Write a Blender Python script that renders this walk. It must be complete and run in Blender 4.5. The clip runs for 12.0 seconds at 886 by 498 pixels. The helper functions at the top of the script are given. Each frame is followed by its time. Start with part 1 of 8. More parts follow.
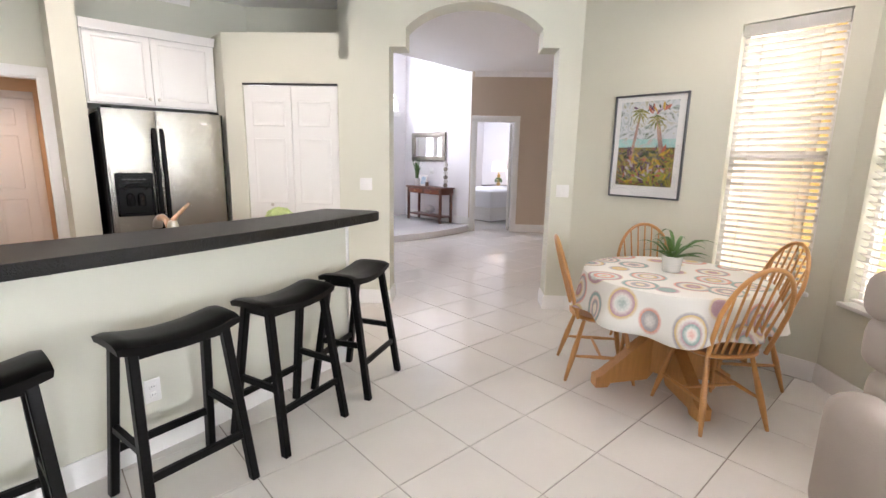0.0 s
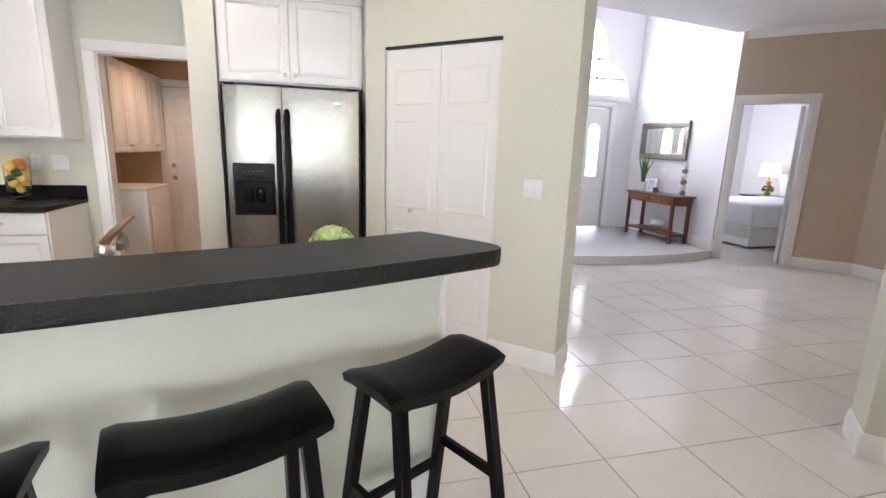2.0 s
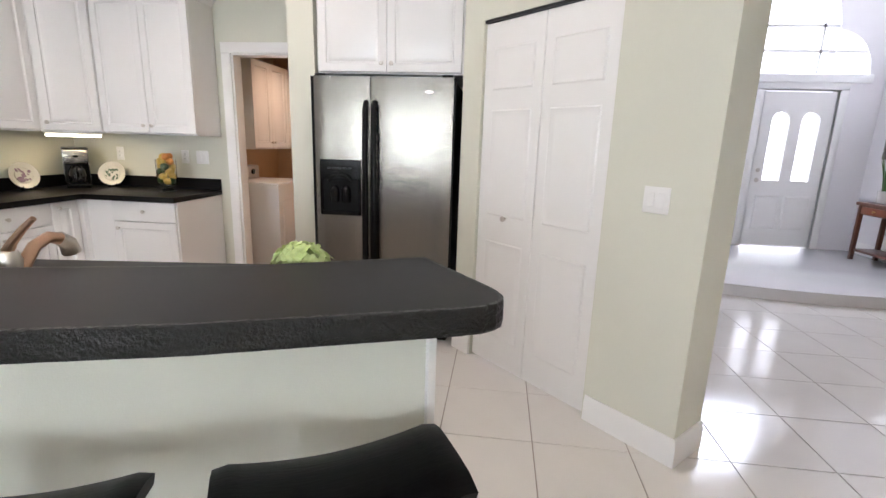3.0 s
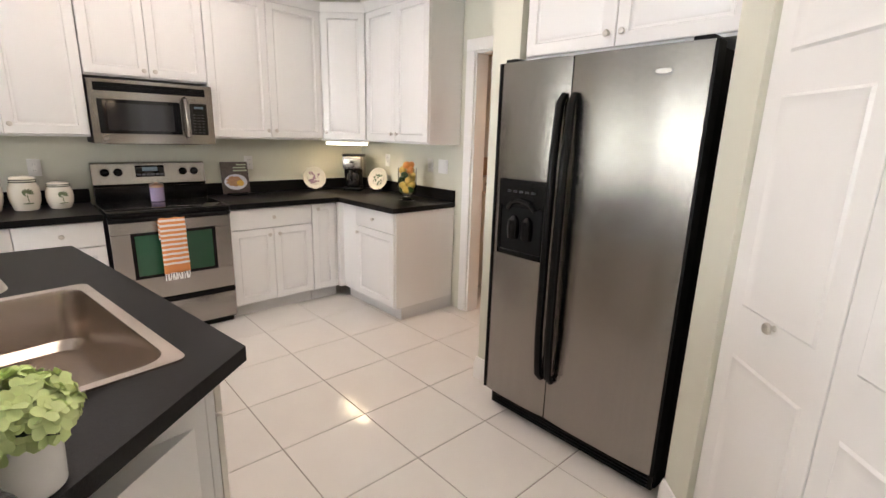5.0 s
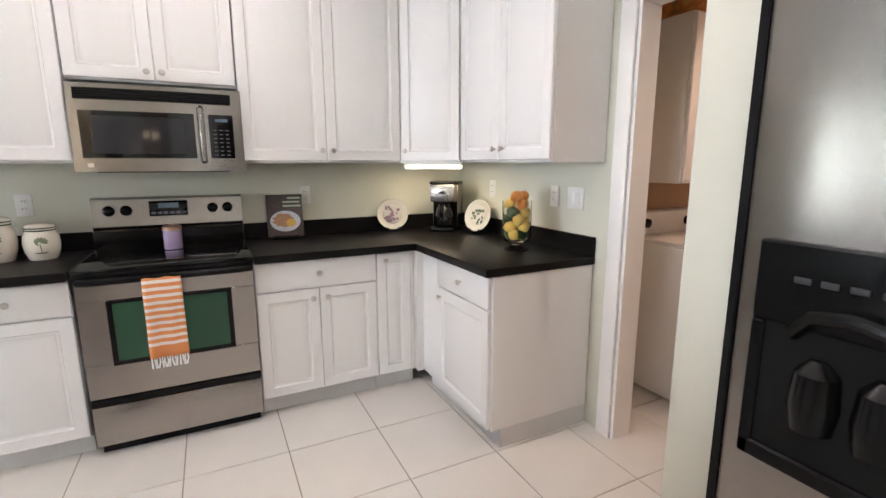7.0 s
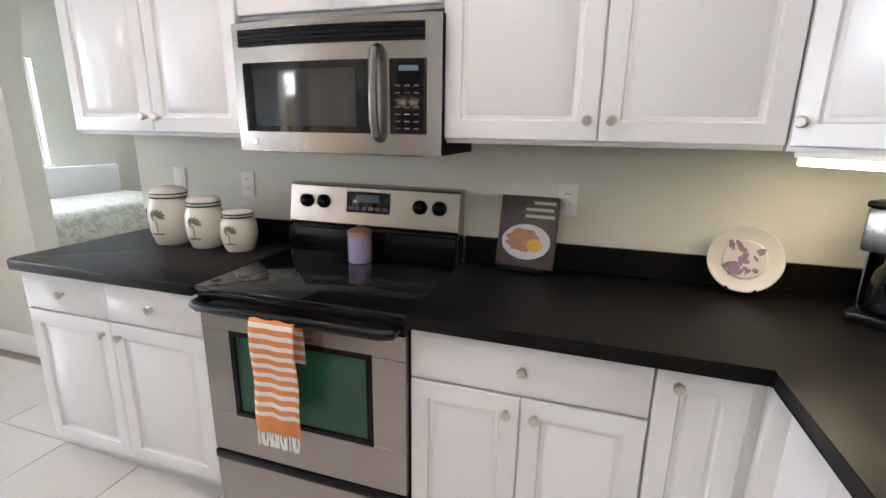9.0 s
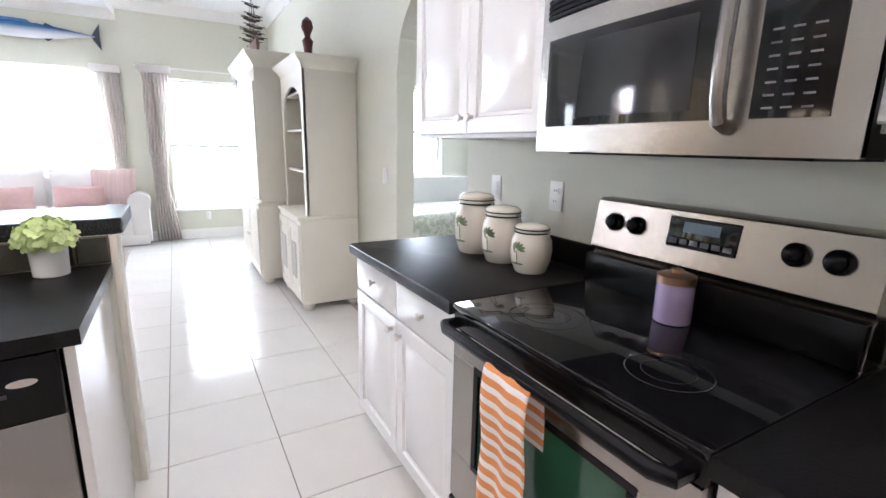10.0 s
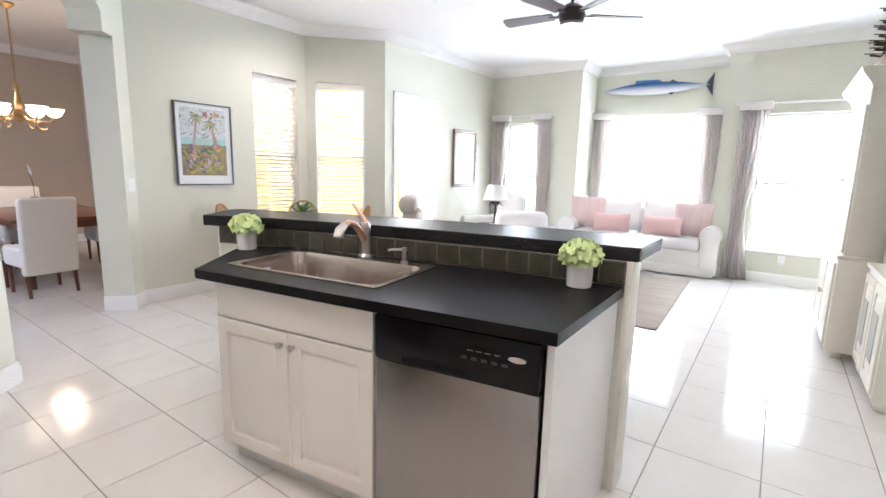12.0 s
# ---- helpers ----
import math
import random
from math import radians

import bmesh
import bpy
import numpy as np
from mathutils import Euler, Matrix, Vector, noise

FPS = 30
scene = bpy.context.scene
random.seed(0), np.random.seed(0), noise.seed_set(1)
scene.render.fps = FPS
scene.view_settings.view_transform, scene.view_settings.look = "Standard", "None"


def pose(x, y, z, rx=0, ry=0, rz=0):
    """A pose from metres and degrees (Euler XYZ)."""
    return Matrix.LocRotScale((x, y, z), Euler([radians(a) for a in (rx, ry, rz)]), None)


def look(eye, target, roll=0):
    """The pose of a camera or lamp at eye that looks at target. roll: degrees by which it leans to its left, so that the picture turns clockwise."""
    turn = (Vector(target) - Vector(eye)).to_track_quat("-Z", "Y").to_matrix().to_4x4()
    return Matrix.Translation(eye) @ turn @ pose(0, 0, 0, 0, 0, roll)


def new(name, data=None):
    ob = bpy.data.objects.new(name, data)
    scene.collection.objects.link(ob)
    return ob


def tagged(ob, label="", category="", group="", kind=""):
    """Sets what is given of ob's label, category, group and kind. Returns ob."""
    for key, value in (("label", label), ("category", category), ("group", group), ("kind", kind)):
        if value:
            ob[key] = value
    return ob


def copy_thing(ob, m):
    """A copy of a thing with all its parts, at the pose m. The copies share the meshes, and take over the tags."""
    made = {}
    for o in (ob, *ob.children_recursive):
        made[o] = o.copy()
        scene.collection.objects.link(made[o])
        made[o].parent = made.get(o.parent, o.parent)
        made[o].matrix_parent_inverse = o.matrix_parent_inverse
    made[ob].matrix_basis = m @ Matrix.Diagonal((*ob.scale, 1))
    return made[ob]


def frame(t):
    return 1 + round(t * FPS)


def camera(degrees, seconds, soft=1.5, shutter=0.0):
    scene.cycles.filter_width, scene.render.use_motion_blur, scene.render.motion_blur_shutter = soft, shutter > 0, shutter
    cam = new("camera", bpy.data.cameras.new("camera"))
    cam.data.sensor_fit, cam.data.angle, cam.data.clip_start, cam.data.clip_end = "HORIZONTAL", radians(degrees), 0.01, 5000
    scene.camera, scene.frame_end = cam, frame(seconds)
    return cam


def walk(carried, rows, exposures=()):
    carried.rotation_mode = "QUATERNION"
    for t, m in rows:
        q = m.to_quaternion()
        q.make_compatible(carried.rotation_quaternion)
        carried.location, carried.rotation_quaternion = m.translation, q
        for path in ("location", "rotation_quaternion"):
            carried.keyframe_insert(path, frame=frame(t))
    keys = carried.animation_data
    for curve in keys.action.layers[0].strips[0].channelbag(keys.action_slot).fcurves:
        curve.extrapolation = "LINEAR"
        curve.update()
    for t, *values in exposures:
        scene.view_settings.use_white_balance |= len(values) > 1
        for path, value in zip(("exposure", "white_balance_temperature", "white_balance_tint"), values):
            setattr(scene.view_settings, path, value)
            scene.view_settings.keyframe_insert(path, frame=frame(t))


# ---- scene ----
cam = camera(87.2, 12.0)
PATH = [
    (0, (2.145, -0.356, 1.447), (3.462, 1.099, 1.059), 1.1),
    (0.5, (2.394, -0.091, 1.438), (3.624, 1.433, 1.036), 1.2),
    (1, (2.706, 0.221, 1.428), (3.756, 1.871, 1.009), 1.3),
    (1.5, (2.991, 0.508, 1.427), (3.813, 2.279, 0.997), 1.7),
    (2, (3.339, 0.8, 1.403), (3.834, 2.692, 0.985), 1.9),
    (2.5, (3.609, 1.066, 1.397), (3.783, 3.013, 0.971), 1.8),
    (3, (3.919, 1.359, 1.394), (3.695, 3.296, 0.949), 1.8),
    (3.2, (4.023, 1.465, 1.387), (3.642, 3.376, 0.937), 1.9),
    (4.8, (4.266, 2.482, 1.45), (2.926, 3.884, 0.962), 1.3),
    (5, (4.233, 2.643, 1.457), (2.796, 3.95, 0.983), 1.6),
    (5.5, (4.082, 2.942, 1.459), (2.472, 4.046, 1.021), 1.9),
    (6, (3.827, 3.153, 1.452), (2.135, 4.136, 1.041), 1.8),
    (6.5, (3.488, 3.381, 1.441), (1.761, 4.306, 1.038), 1.2),
    (6.7, (3.361, 3.467, 1.377), (1.622, 4.382, 1.006), 0.4),
    (8.3, (2.25, 4.012, 1.448), (0.345, 4.359, 0.948), 0.5),
    (8.5, (2.14, 4.053, 1.434), (0.206, 4.203, 0.946), 0.8),
    (9, (1.78, 4.231, 1.427), (-0.066, 3.646, 0.928), 0.9),
    (9.5, (1.489, 4.211, 1.345), (-0.015, 2.96, 0.927), 1.2),
    (10, (1.295, 4.094, 1.351), (0.327, 2.398, 0.922), 1.2),
    (10.5, (1.158, 3.992, 1.34), (0.845, 2.057, 0.943), 1.4),
    (11, (1.091, 3.974, 1.347), (1.435, 2.04, 0.97), 1.5),
    (11.5, (1.064, 3.979, 1.359), (1.907, 2.201, 1.002), 1.8),
    (12, (1.068, 3.987, 1.361), (2.213, 2.383, 1.026), 1.4),
]
walk(cam, [(t, look(eye, target, roll)) for t, eye, target, roll in PATH], [(0.0, 0.0, 6250, 23), (3.0, -0.24, 6000, 21), (5.0, -0.08, 6350, 22), (6.5, 0.0, 5950, 21), (8.5, -0.08, 5900, 22), (10.0, 0.20, 5600, 23), (12.0, 0.27, 5700, 21)])


# ---- world, sun and large lights ----
world = bpy.data.worlds.new("sky")
scene.world = world
world.use_nodes = True
_bg = world.node_tree.nodes["Background"]
_sky = world.node_tree.nodes.new("ShaderNodeTexSky")
_sky.sky_type = 'NISHITA'
_sky.sun_disc = False
_sky.sun_elevation = radians(68)
_sky.sun_rotation = radians(150)
world.node_tree.links.new(_sky.outputs[0], _bg.inputs[0])
_bg.inputs[1].default_value = 0.15

sun = new("sun", bpy.data.lights.new("sun", 'SUN'))
sun.data.energy, sun.data.angle, sun.data.color = 4.0, radians(0.5), (1.0, 0.95, 0.86)
sun.matrix_world = look((2.0, -3.0, 9.0), (0.0, 0.0, 0.0))


def area(name, eye, target, w, h, watts, color=(1, 1, 1)):
    lamp = new(name, bpy.data.lights.new(name, 'AREA'))
    lamp.data.shape, lamp.data.size, lamp.data.size_y = 'RECTANGLE', w, h
    lamp.data.energy, lamp.data.color = watts, color
    lamp.matrix_world = look(eye, target)
    return lamp


def spot(name, x, y, z, watts, color=(1.0, 0.88, 0.74), size=150, r=0.05):
    lamp = new(name, bpy.data.lights.new(name, 'SPOT'))
    lamp.data.energy, lamp.data.color = watts, color
    lamp.data.spot_size, lamp.data.spot_blend, lamp.data.shadow_soft_size = radians(size), 0.6, r
    lamp.matrix_world = look((x, y, z), (x, y, 0))
    return lamp


DAY = (0.88, 0.95, 1.0)
area("daylight_middle_window", (2.80, -4.20, 1.44), (2.80, 3, 1.3), 1.42, 1.66, 110, DAY)
area("daylight_side_window", (0.86, -3.53, 1.30), (0.9, 3, 1.2), 0.94, 1.66, 66, DAY)
area("daylight_side_window_b", (4.70, -3.53, 1.30), (3.9, 3, 1.2), 0.54, 1.66, 42, DAY)
area("daylight_patio_door", (5.95, -1.45, 2.4), (3.0, -0.9, 0.9), 0.9, 0.9, 100, (1.0, 0.97, 0.92))
area("daylight_nook_window_a", (6.9, 0.35, 3.0), (4.9, 0.6, 0.5), 1.0, 1.0, 105, (1.0, 0.97, 0.92))
area("daylight_nook_window_b", (6.3, -1.2, 3.0), (4.6, 0.6, 0.5), 1.0, 1.0, 105, (1.0, 0.97, 0.92))
area("daylight_entry_window", (7.46, 8.55, 3.0), (7.6, 4.5, 1.2), 1.7, 1.1, 150, DAY)
# added fill inside the bedroom, out of view; no window stands behind it
area("daylight_bedroom", (9.75, 8.35, 1.7), (12.5, 7.6, 1.1), 1.3, 1.3, 60, DAY)
area("daylight_side_room", (-1.055, -1.45, 1.52), (-1.055, 1.0, 1.35), 1.20, 1.0, 115, DAY)
CANS = [(1.25, 2.75), (1.2, 3.72), (2.35, 3.85), (3.5, 3.2), (5.1, 0.66)]
for i, (cx, cy) in enumerate(CANS):
    spot("can_light_lamp", cx, cy, 3.03, 50 if i < 4 else 56)
# added warm spot that brightens the laundry; it has no fixture
spot("laundry_lamp", 2.1, 6.3, 2.35, 40, (1.0, 0.66, 0.40), 150, 0.1)
spot("dining_lamp", 8.18, 2.25, 1.80, 48, (1.0, 0.7, 0.42), 170, 0.15)
spot("bedroom_lamp", 12.07, 8.25, 1.12, 9, (1.0, 0.7, 0.4), 175, 0.08)
area("under_cabinet_lamp", (0.46, 4.92, 1.36), (0.46, 4.92, 0.9), 0.40, 0.06, 3.4, (1.0, 0.78, 0.42))


# ---- materials ----
def mat(name, color, rough=0.5, metal=0.0, var=0.06, scale=6.0, bump=0.0, bscale=120.0, coat=0.0, alpha_var=None, spec=0.5):
    m = bpy.data.materials.new(name)
    m.use_nodes = True
    nt = m.node_tree
    b = nt.nodes["Principled BSDF"]
    b.inputs["Roughness"].default_value = rough
    b.inputs["Metallic"].default_value = metal
    b.inputs["Coat Weight"].default_value = coat
    b.inputs["Coat Roughness"].default_value = 0.08
    b.inputs["Specular IOR Level"].default_value = spec
    tc = nt.nodes.new("ShaderNodeTexCoord")
    n1 = nt.nodes.new("ShaderNodeTexNoise")
    n1.inputs["Scale"].default_value = scale
    n1.inputs["Detail"].default_value = 6
    nt.links.new(tc.outputs["Object"], n1.inputs["Vector"])
    ramp = nt.nodes.new("ShaderNodeMix")
    ramp.data_type = 'RGBA'
    c = Vector(color)
    lo, hi = c * (1 - var), c * (1 + var)
    ramp.inputs[6].default_value = (*[min(1, v) for v in lo], 1)
    ramp.inputs[7].default_value = (*[min(1, v) for v in hi], 1)
    nt.links.new(n1.outputs["Fac"], ramp.inputs[0])
    nt.links.new(ramp.outputs[2], b.inputs["Base Color"])
    if bump:
        n2 = nt.nodes.new("ShaderNodeTexNoise")
        n2.inputs["Scale"].default_value = bscale
        n2.inputs["Detail"].default_value = 4
        nt.links.new(tc.outputs["Object"], n2.inputs["Vector"])
        bp = nt.nodes.new("ShaderNodeBump")
        bp.inputs["Strength"].default_value = bump
        bp.inputs["Distance"].default_value = 0.01
        nt.links.new(n2.outputs["Fac"], bp.inputs["Height"])
        nt.links.new(bp.outputs["Normal"], b.inputs["Normal"])
    return m


def stretch(m, vec, node="Noise Texture"):
    """Stretch a material's grain along one axis."""
    nt = m.node_tree
    tc = [n for n in nt.nodes if n.type == 'TEX_COORD'][0]
    mp = nt.nodes.new("ShaderNodeMapping")
    mp.inputs["Scale"].default_value = vec
    nt.links.new(tc.outputs["Object"], mp.inputs["Vector"])
    for n in nt.nodes:
        if n.type == 'TEX_NOISE':
            nt.links.new(mp.outputs[0], n.inputs["Vector"])
    return m


def glow(name, color, strength):
    m = mat(name, color, 0.4)
    b = m.node_tree.nodes["Principled BSDF"]
    b.inputs["Emission Color"].default_value = (*color, 1)
    b.inputs["Emission Strength"].default_value = strength
    return m


def glass(name, color=(1, 1, 1), rough=0.0):
    m = mat(name, color, rough, var=0)
    m.node_tree.nodes["Principled BSDF"].inputs["Transmission Weight"].default_value = 1.0
    m.node_tree.nodes["Principled BSDF"].inputs["IOR"].default_value = 1.45
    return m


M_WALL = mat("sage_cream_wall_paint", (0.66, 0.655, 0.55), 0.6, var=0.025, scale=1.2, bump=0.08, bscale=220)
M_BEIGE = mat("tan_wall_paint", (0.56, 0.46, 0.35), 0.6, var=0.03, scale=1.2, bump=0.08, bscale=220)
M_WHITEWALL = mat("white_wall_paint", (0.78, 0.76, 0.76), 0.6, var=0.02, scale=1.2, bump=0.08, bscale=220)
M_PEACH = mat("peach_wall_paint", (0.66, 0.46, 0.28), 0.6, var=0.03, scale=1.2, bump=0.08, bscale=220)
M_CEIL = mat("ceiling_paint", (0.84, 0.83, 0.82), 0.75, var=0.02, scale=2, bump=0.25, bscale=90)
M_TRIM = mat("white_trim_paint", (0.83, 0.82, 0.79), 0.32, var=0.02, scale=4)
M_CAB = mat("white_thermofoil", (0.82, 0.81, 0.79), 0.22, var=0.012, scale=3, bump=0.02, bscale=30, coat=0.25)
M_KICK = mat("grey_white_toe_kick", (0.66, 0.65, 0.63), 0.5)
M_CREAMCAB = mat("cream_cabinet_side", (0.77, 0.73, 0.65), 0.36, var=0.02, scale=5)
M_TILE = mat("cream_porcelain_tile", (0.72, 0.69, 0.64), 0.115, var=0.06, scale=3.5, bump=0.03, bscale=9, coat=0.0)
M_GROUT = mat("grey_brown_grout", (0.30, 0.26, 0.22), 0.85, var=0.2, scale=12)
M_COUNTER = mat("black_laminate", (0.0065, 0.006, 0.006), 0.36, var=0.8, scale=160, bump=0.12, bscale=260, spec=0.16)
M_EDGE = mat("chiselled_black_edge", (0.0045, 0.0042, 0.004), 0.32, var=0.9, scale=120, bump=0.7, bscale=110, spec=0.4)
M_STEEL = stretch(mat("brushed_steel", (0.30, 0.28, 0.258), 0.21, 1.0, var=0.06, scale=2.0, bump=0.11, bscale=50), (30, 30, 0.8))
M_STEELH = stretch(mat("brushed_steel_horizontal", (0.38, 0.355, 0.33), 0.24, 1.0, var=0.06, scale=2.0, bump=0.04, bscale=60), (1, 0.6, 40))
M_SINK = mat("satin_sink_steel", (0.56, 0.49, 0.43), 0.27, 1.0, var=0.10, scale=30)
M_NICKEL = mat("satin_nickel", (0.62, 0.58, 0.53), 0.28, 1.0)
M_BRONZE = mat("copper_bronze", (0.52, 0.33, 0.22), 0.28, 1.0)
M_BLACKP = mat("black_plastic", (0.004, 0.004, 0.0042), 0.24, var=0.2, scale=40, spec=0.2)
M_BLACKM = mat("black_matte_plastic", (0.005, 0.005, 0.005), 0.5, var=0.2, scale=40, spec=0.15)
M_BLACKG = mat("black_glass", (0.006, 0.006, 0.007), 0.05, var=0.0, spec=0.45)
# oven glass: its green reflection is put into the base colour
M_OVEN = mat("green_reflection_oven_glass", (0.022, 0.085, 0.045), 0.07, var=0.25, scale=3.0, spec=0.5)
M_GREYG = mat("smoked_window_glass", (0.02, 0.02, 0.022), 0.06, var=0.0, spec=0.5)
M_STOOL = stretch(mat("worn_black_stool_paint", (0.0035, 0.0032, 0.0032), 0.36, var=0.7, scale=30, bump=0.06, bscale=50, spec=0.16), (0.3, 4, 4))
M_OAK = stretch(mat("honey_oak", (0.50, 0.245, 0.075), 0.34, var=0.22, scale=14, bump=0.03, bscale=60, coat=0.2), (6, 6, 0.6))
M_OAKSEAT = stretch(mat("honey_oak_seat", (0.50, 0.235, 0.07), 0.32, var=0.25, scale=14, bump=0.03, bscale=60, coat=0.2), (6, 0.6, 6))
M_MAHOG = stretch(mat("dark_mahogany", (0.11, 0.035, 0.018), 0.3, var=0.35, scale=10, coat=0.2), (0.5, 5, 5))
M_DARKWOOD = mat("espresso_wood", (0.025, 0.014, 0.010), 0.35, var=0.3, scale=12)
M_WHITECER = mat("white_ceramic", (0.78, 0.76, 0.72), 0.18, var=0.03)
M_CREAMCER = mat("cream_glazed_ceramic", (0.74, 0.69, 0.58), 0.16, var=0.05, coat=0.3)
M_LEAF = mat("glossy_leaf", (0.07, 0.16, 0.035), 0.4, var=0.4, scale=25)
M_DARKLEAF = mat("dark_leaf", (0.035, 0.08, 0.02), 0.45, var=0.4, scale=25)
M_PETAL = mat("pale_green_petal", (0.66, 0.78, 0.34), 0.6, var=0.2, scale=30)
M_SOFA = mat("white_slipcover_linen", (0.78, 0.76, 0.73), 0.9, var=0.04, scale=5, bump=0.25, bscale=300)
M_PINK = mat("blush_pink_fabric", (0.70, 0.47, 0.44), 0.9, var=0.08, scale=20, bump=0.2, bscale=300)
M_GREYSOFT = mat("taupe_microfibre", (0.42, 0.37, 0.32), 0.92, var=0.08, scale=6, bump=0.25, bscale=200)
M_CURTAIN = mat("blush_linen_curtain", (0.87, 0.83, 0.81), 0.85, var=0.06, scale=8, bump=0.1, bscale=200)
M_HUTCH = mat("cream_painted_wood", (0.74, 0.70, 0.60), 0.45, var=0.05, scale=4, bump=0.04, bscale=40)
M_SLATE = mat("dark_slate_tile", (0.05, 0.048, 0.032), 0.32, var=0.85, scale=14, bump=0.15, bscale=30)
M_TAN = mat("tan_grout", (0.15, 0.125, 0.09), 0.8, var=0.15)
M_BLIND = mat("white_blind_slat", (0.82, 0.80, 0.75), 0.45, var=0.02)
M_YELLOW = mat("yellow_stucco", (0.80, 0.58, 0.22), 0.9, var=0.08, scale=5, bump=0.3, bscale=120)
M_GRASS = mat("lawn", (0.10, 0.19, 0.035), 0.95, var=0.4, scale=9, bump=0.4, bscale=60)
M_PATIO = mat("patio_paver", (0.55, 0.48, 0.42), 0.9, var=0.15, scale=4)
M_MIRROR = mat("mirror_silver", (0.9, 0.9, 0.9), 0.02, 1.0, var=0.0)
M_SILVER = mat("antique_silver_frame", (0.30, 0.27, 0.23), 0.38, 1.0, var=0.5, scale=60, bump=0.6, bscale=90)
M_BRASS = mat("antique_brass", (0.52, 0.34, 0.15), 0.3, 1.0)
M_PAPER = mat("white_mat_board", (0.84, 0.84, 0.82), 0.8, var=0.01)
M_GLASS = glass("clear_glass")
M_LAMPGLOW = glow("lit_glass_shade", (1.0, 0.80, 0.50), 5.0)
M_TUBE = glow("lit_tube", (1.0, 0.90, 0.62), 9.0)
M_SHADE = glow("lit_fabric_shade", (1.0, 0.76, 0.48), 2.2)
M_CANGLOW = glow("lit_can_lens", (1.0, 0.86, 0.66), 6.0)


def translucent(m, color, share):
    """Let light through thin cloth."""
    nt = m.node_tree
    tr = nt.nodes.new("ShaderNodeBsdfTranslucent")
    tr.inputs["Color"].default_value = (*color, 1)
    mx = nt.nodes.new("ShaderNodeMixShader")
    mx.inputs[0].default_value = share
    out = nt.nodes["Material Output"]
    nt.links.new(nt.nodes["Principled BSDF"].outputs[0], mx.inputs[1])
    nt.links.new(tr.outputs[0], mx.inputs[2])
    nt.links.new(mx.outputs[0], out.inputs["Surface"])


translucent(M_CURTAIN, (0.93, 0.89, 0.87), 0.6)
translucent(M_BLIND, (0.85, 0.82, 0.75), 0.28)


# ---- mesh helpers ----
def bm_new():
    return bmesh.new()


def finish(bm, smooth=0.6):
    for f in bm.faces:
        f.smooth = True
    for e in bm.edges:
        if len(e.link_faces) == 2 and e.calc_face_angle(3.0) > smooth:
            e.smooth = False
    return bm


def make(name, bm, material, smooth=0.6):
    bmesh.ops.recalc_face_normals(bm, faces=bm.faces)
    finish(bm, smooth)
    me = bpy.data.meshes.new(name)
    bm.to_mesh(me)
    bm.free()
    for m in (material if isinstance(material, (list, tuple)) else (material,)):
        me.materials.append(m)
    return me


def part(name, bm, material, parent, label="", at=None):
    ob = new(name, make(name, bm, material))
    if parent is not None:
        ob.parent = parent
    if at is not None:
        ob.matrix_basis = at
    if label:
        ob["label"] = label
    return ob


def thing(name, label, category, group="", at=None, kind=""):
    ob = new(name)
    ob.empty_display_size = 0.1
    if at is not None:
        ob.matrix_basis = at
    return tagged(ob, label, category, group, kind)


def solid(name, bm, material, label, category="", group="", kind="", at=None):
    ob = part(name, bm, material, None, "", at)
    return tagged(ob, label, category, group, kind)


def add_mesh(bm, other, m=None):
    if m is not None:
        bmesh.ops.transform(other, matrix=m, verts=other.verts)
    me = bpy.data.meshes.new("tmp")
    other.to_mesh(me)
    other.free()
    bm.from_mesh(me)
    bpy.data.meshes.remove(me)
    return bm


def box(x0, x1, y0, y1, z0, z1, bevel=0.0, seg=2, bm=None):
    t = bmesh.new()
    bmesh.ops.create_cube(t, size=1.0)
    for v in t.verts:
        v.co = Vector(((x0 + x1) / 2 + v.co.x * (x1 - x0), (y0 + y1) / 2 + v.co.y * (y1 - y0), (z0 + z1) / 2 + v.co.z * (z1 - z0)))
    if bevel:
        bmesh.ops.bevel(t, geom=t.edges[:], offset=bevel, segments=seg, affect='EDGES', profile=0.5)
    if bm is None:
        return t
    return add_mesh(bm, t)


def prism(poly, z0, z1, bevel=0.0, bm=None, seg=2):
    t = bmesh.new()
    lo = [t.verts.new((x, y, z0)) for x, y in poly]
    hi = [t.verts.new((x, y, z1)) for x, y in poly]
    n = len(poly)
    t.faces.new(lo[::-1])
    top = t.faces.new(hi)
    for i in range(n):
        t.faces.new((lo[i], lo[(i + 1) % n], hi[(i + 1) % n], hi[i]))
    if bevel:
        es = [e for e in t.edges if abs(e.verts[0].co.z - e.verts[1].co.z) < 1e-6]
        bmesh.ops.bevel(t, geom=es, offset=bevel, segments=seg, affect='EDGES', profile=0.5)
    return t if bm is None else add_mesh(bm, t)


def rod(p0, p1, r0, r1=None, seg=12, bm=None):
    r1 = r0 if r1 is None else r1
    p0, p1 = Vector(p0), Vector(p1)
    t = bmesh.new()
    bmesh.ops.create_cone(t, cap_ends=True, segments=seg, radius1=r0, radius2=r1, depth=(p1 - p0).length)
    q = Vector((0, 0, 1)).rotation_difference(p1 - p0)
    bmesh.ops.transform(t, matrix=Matrix.Translation((p0 + p1) / 2) @ q.to_matrix().to_4x4(), verts=t.verts)
    return t if bm is None else add_mesh(bm, t)


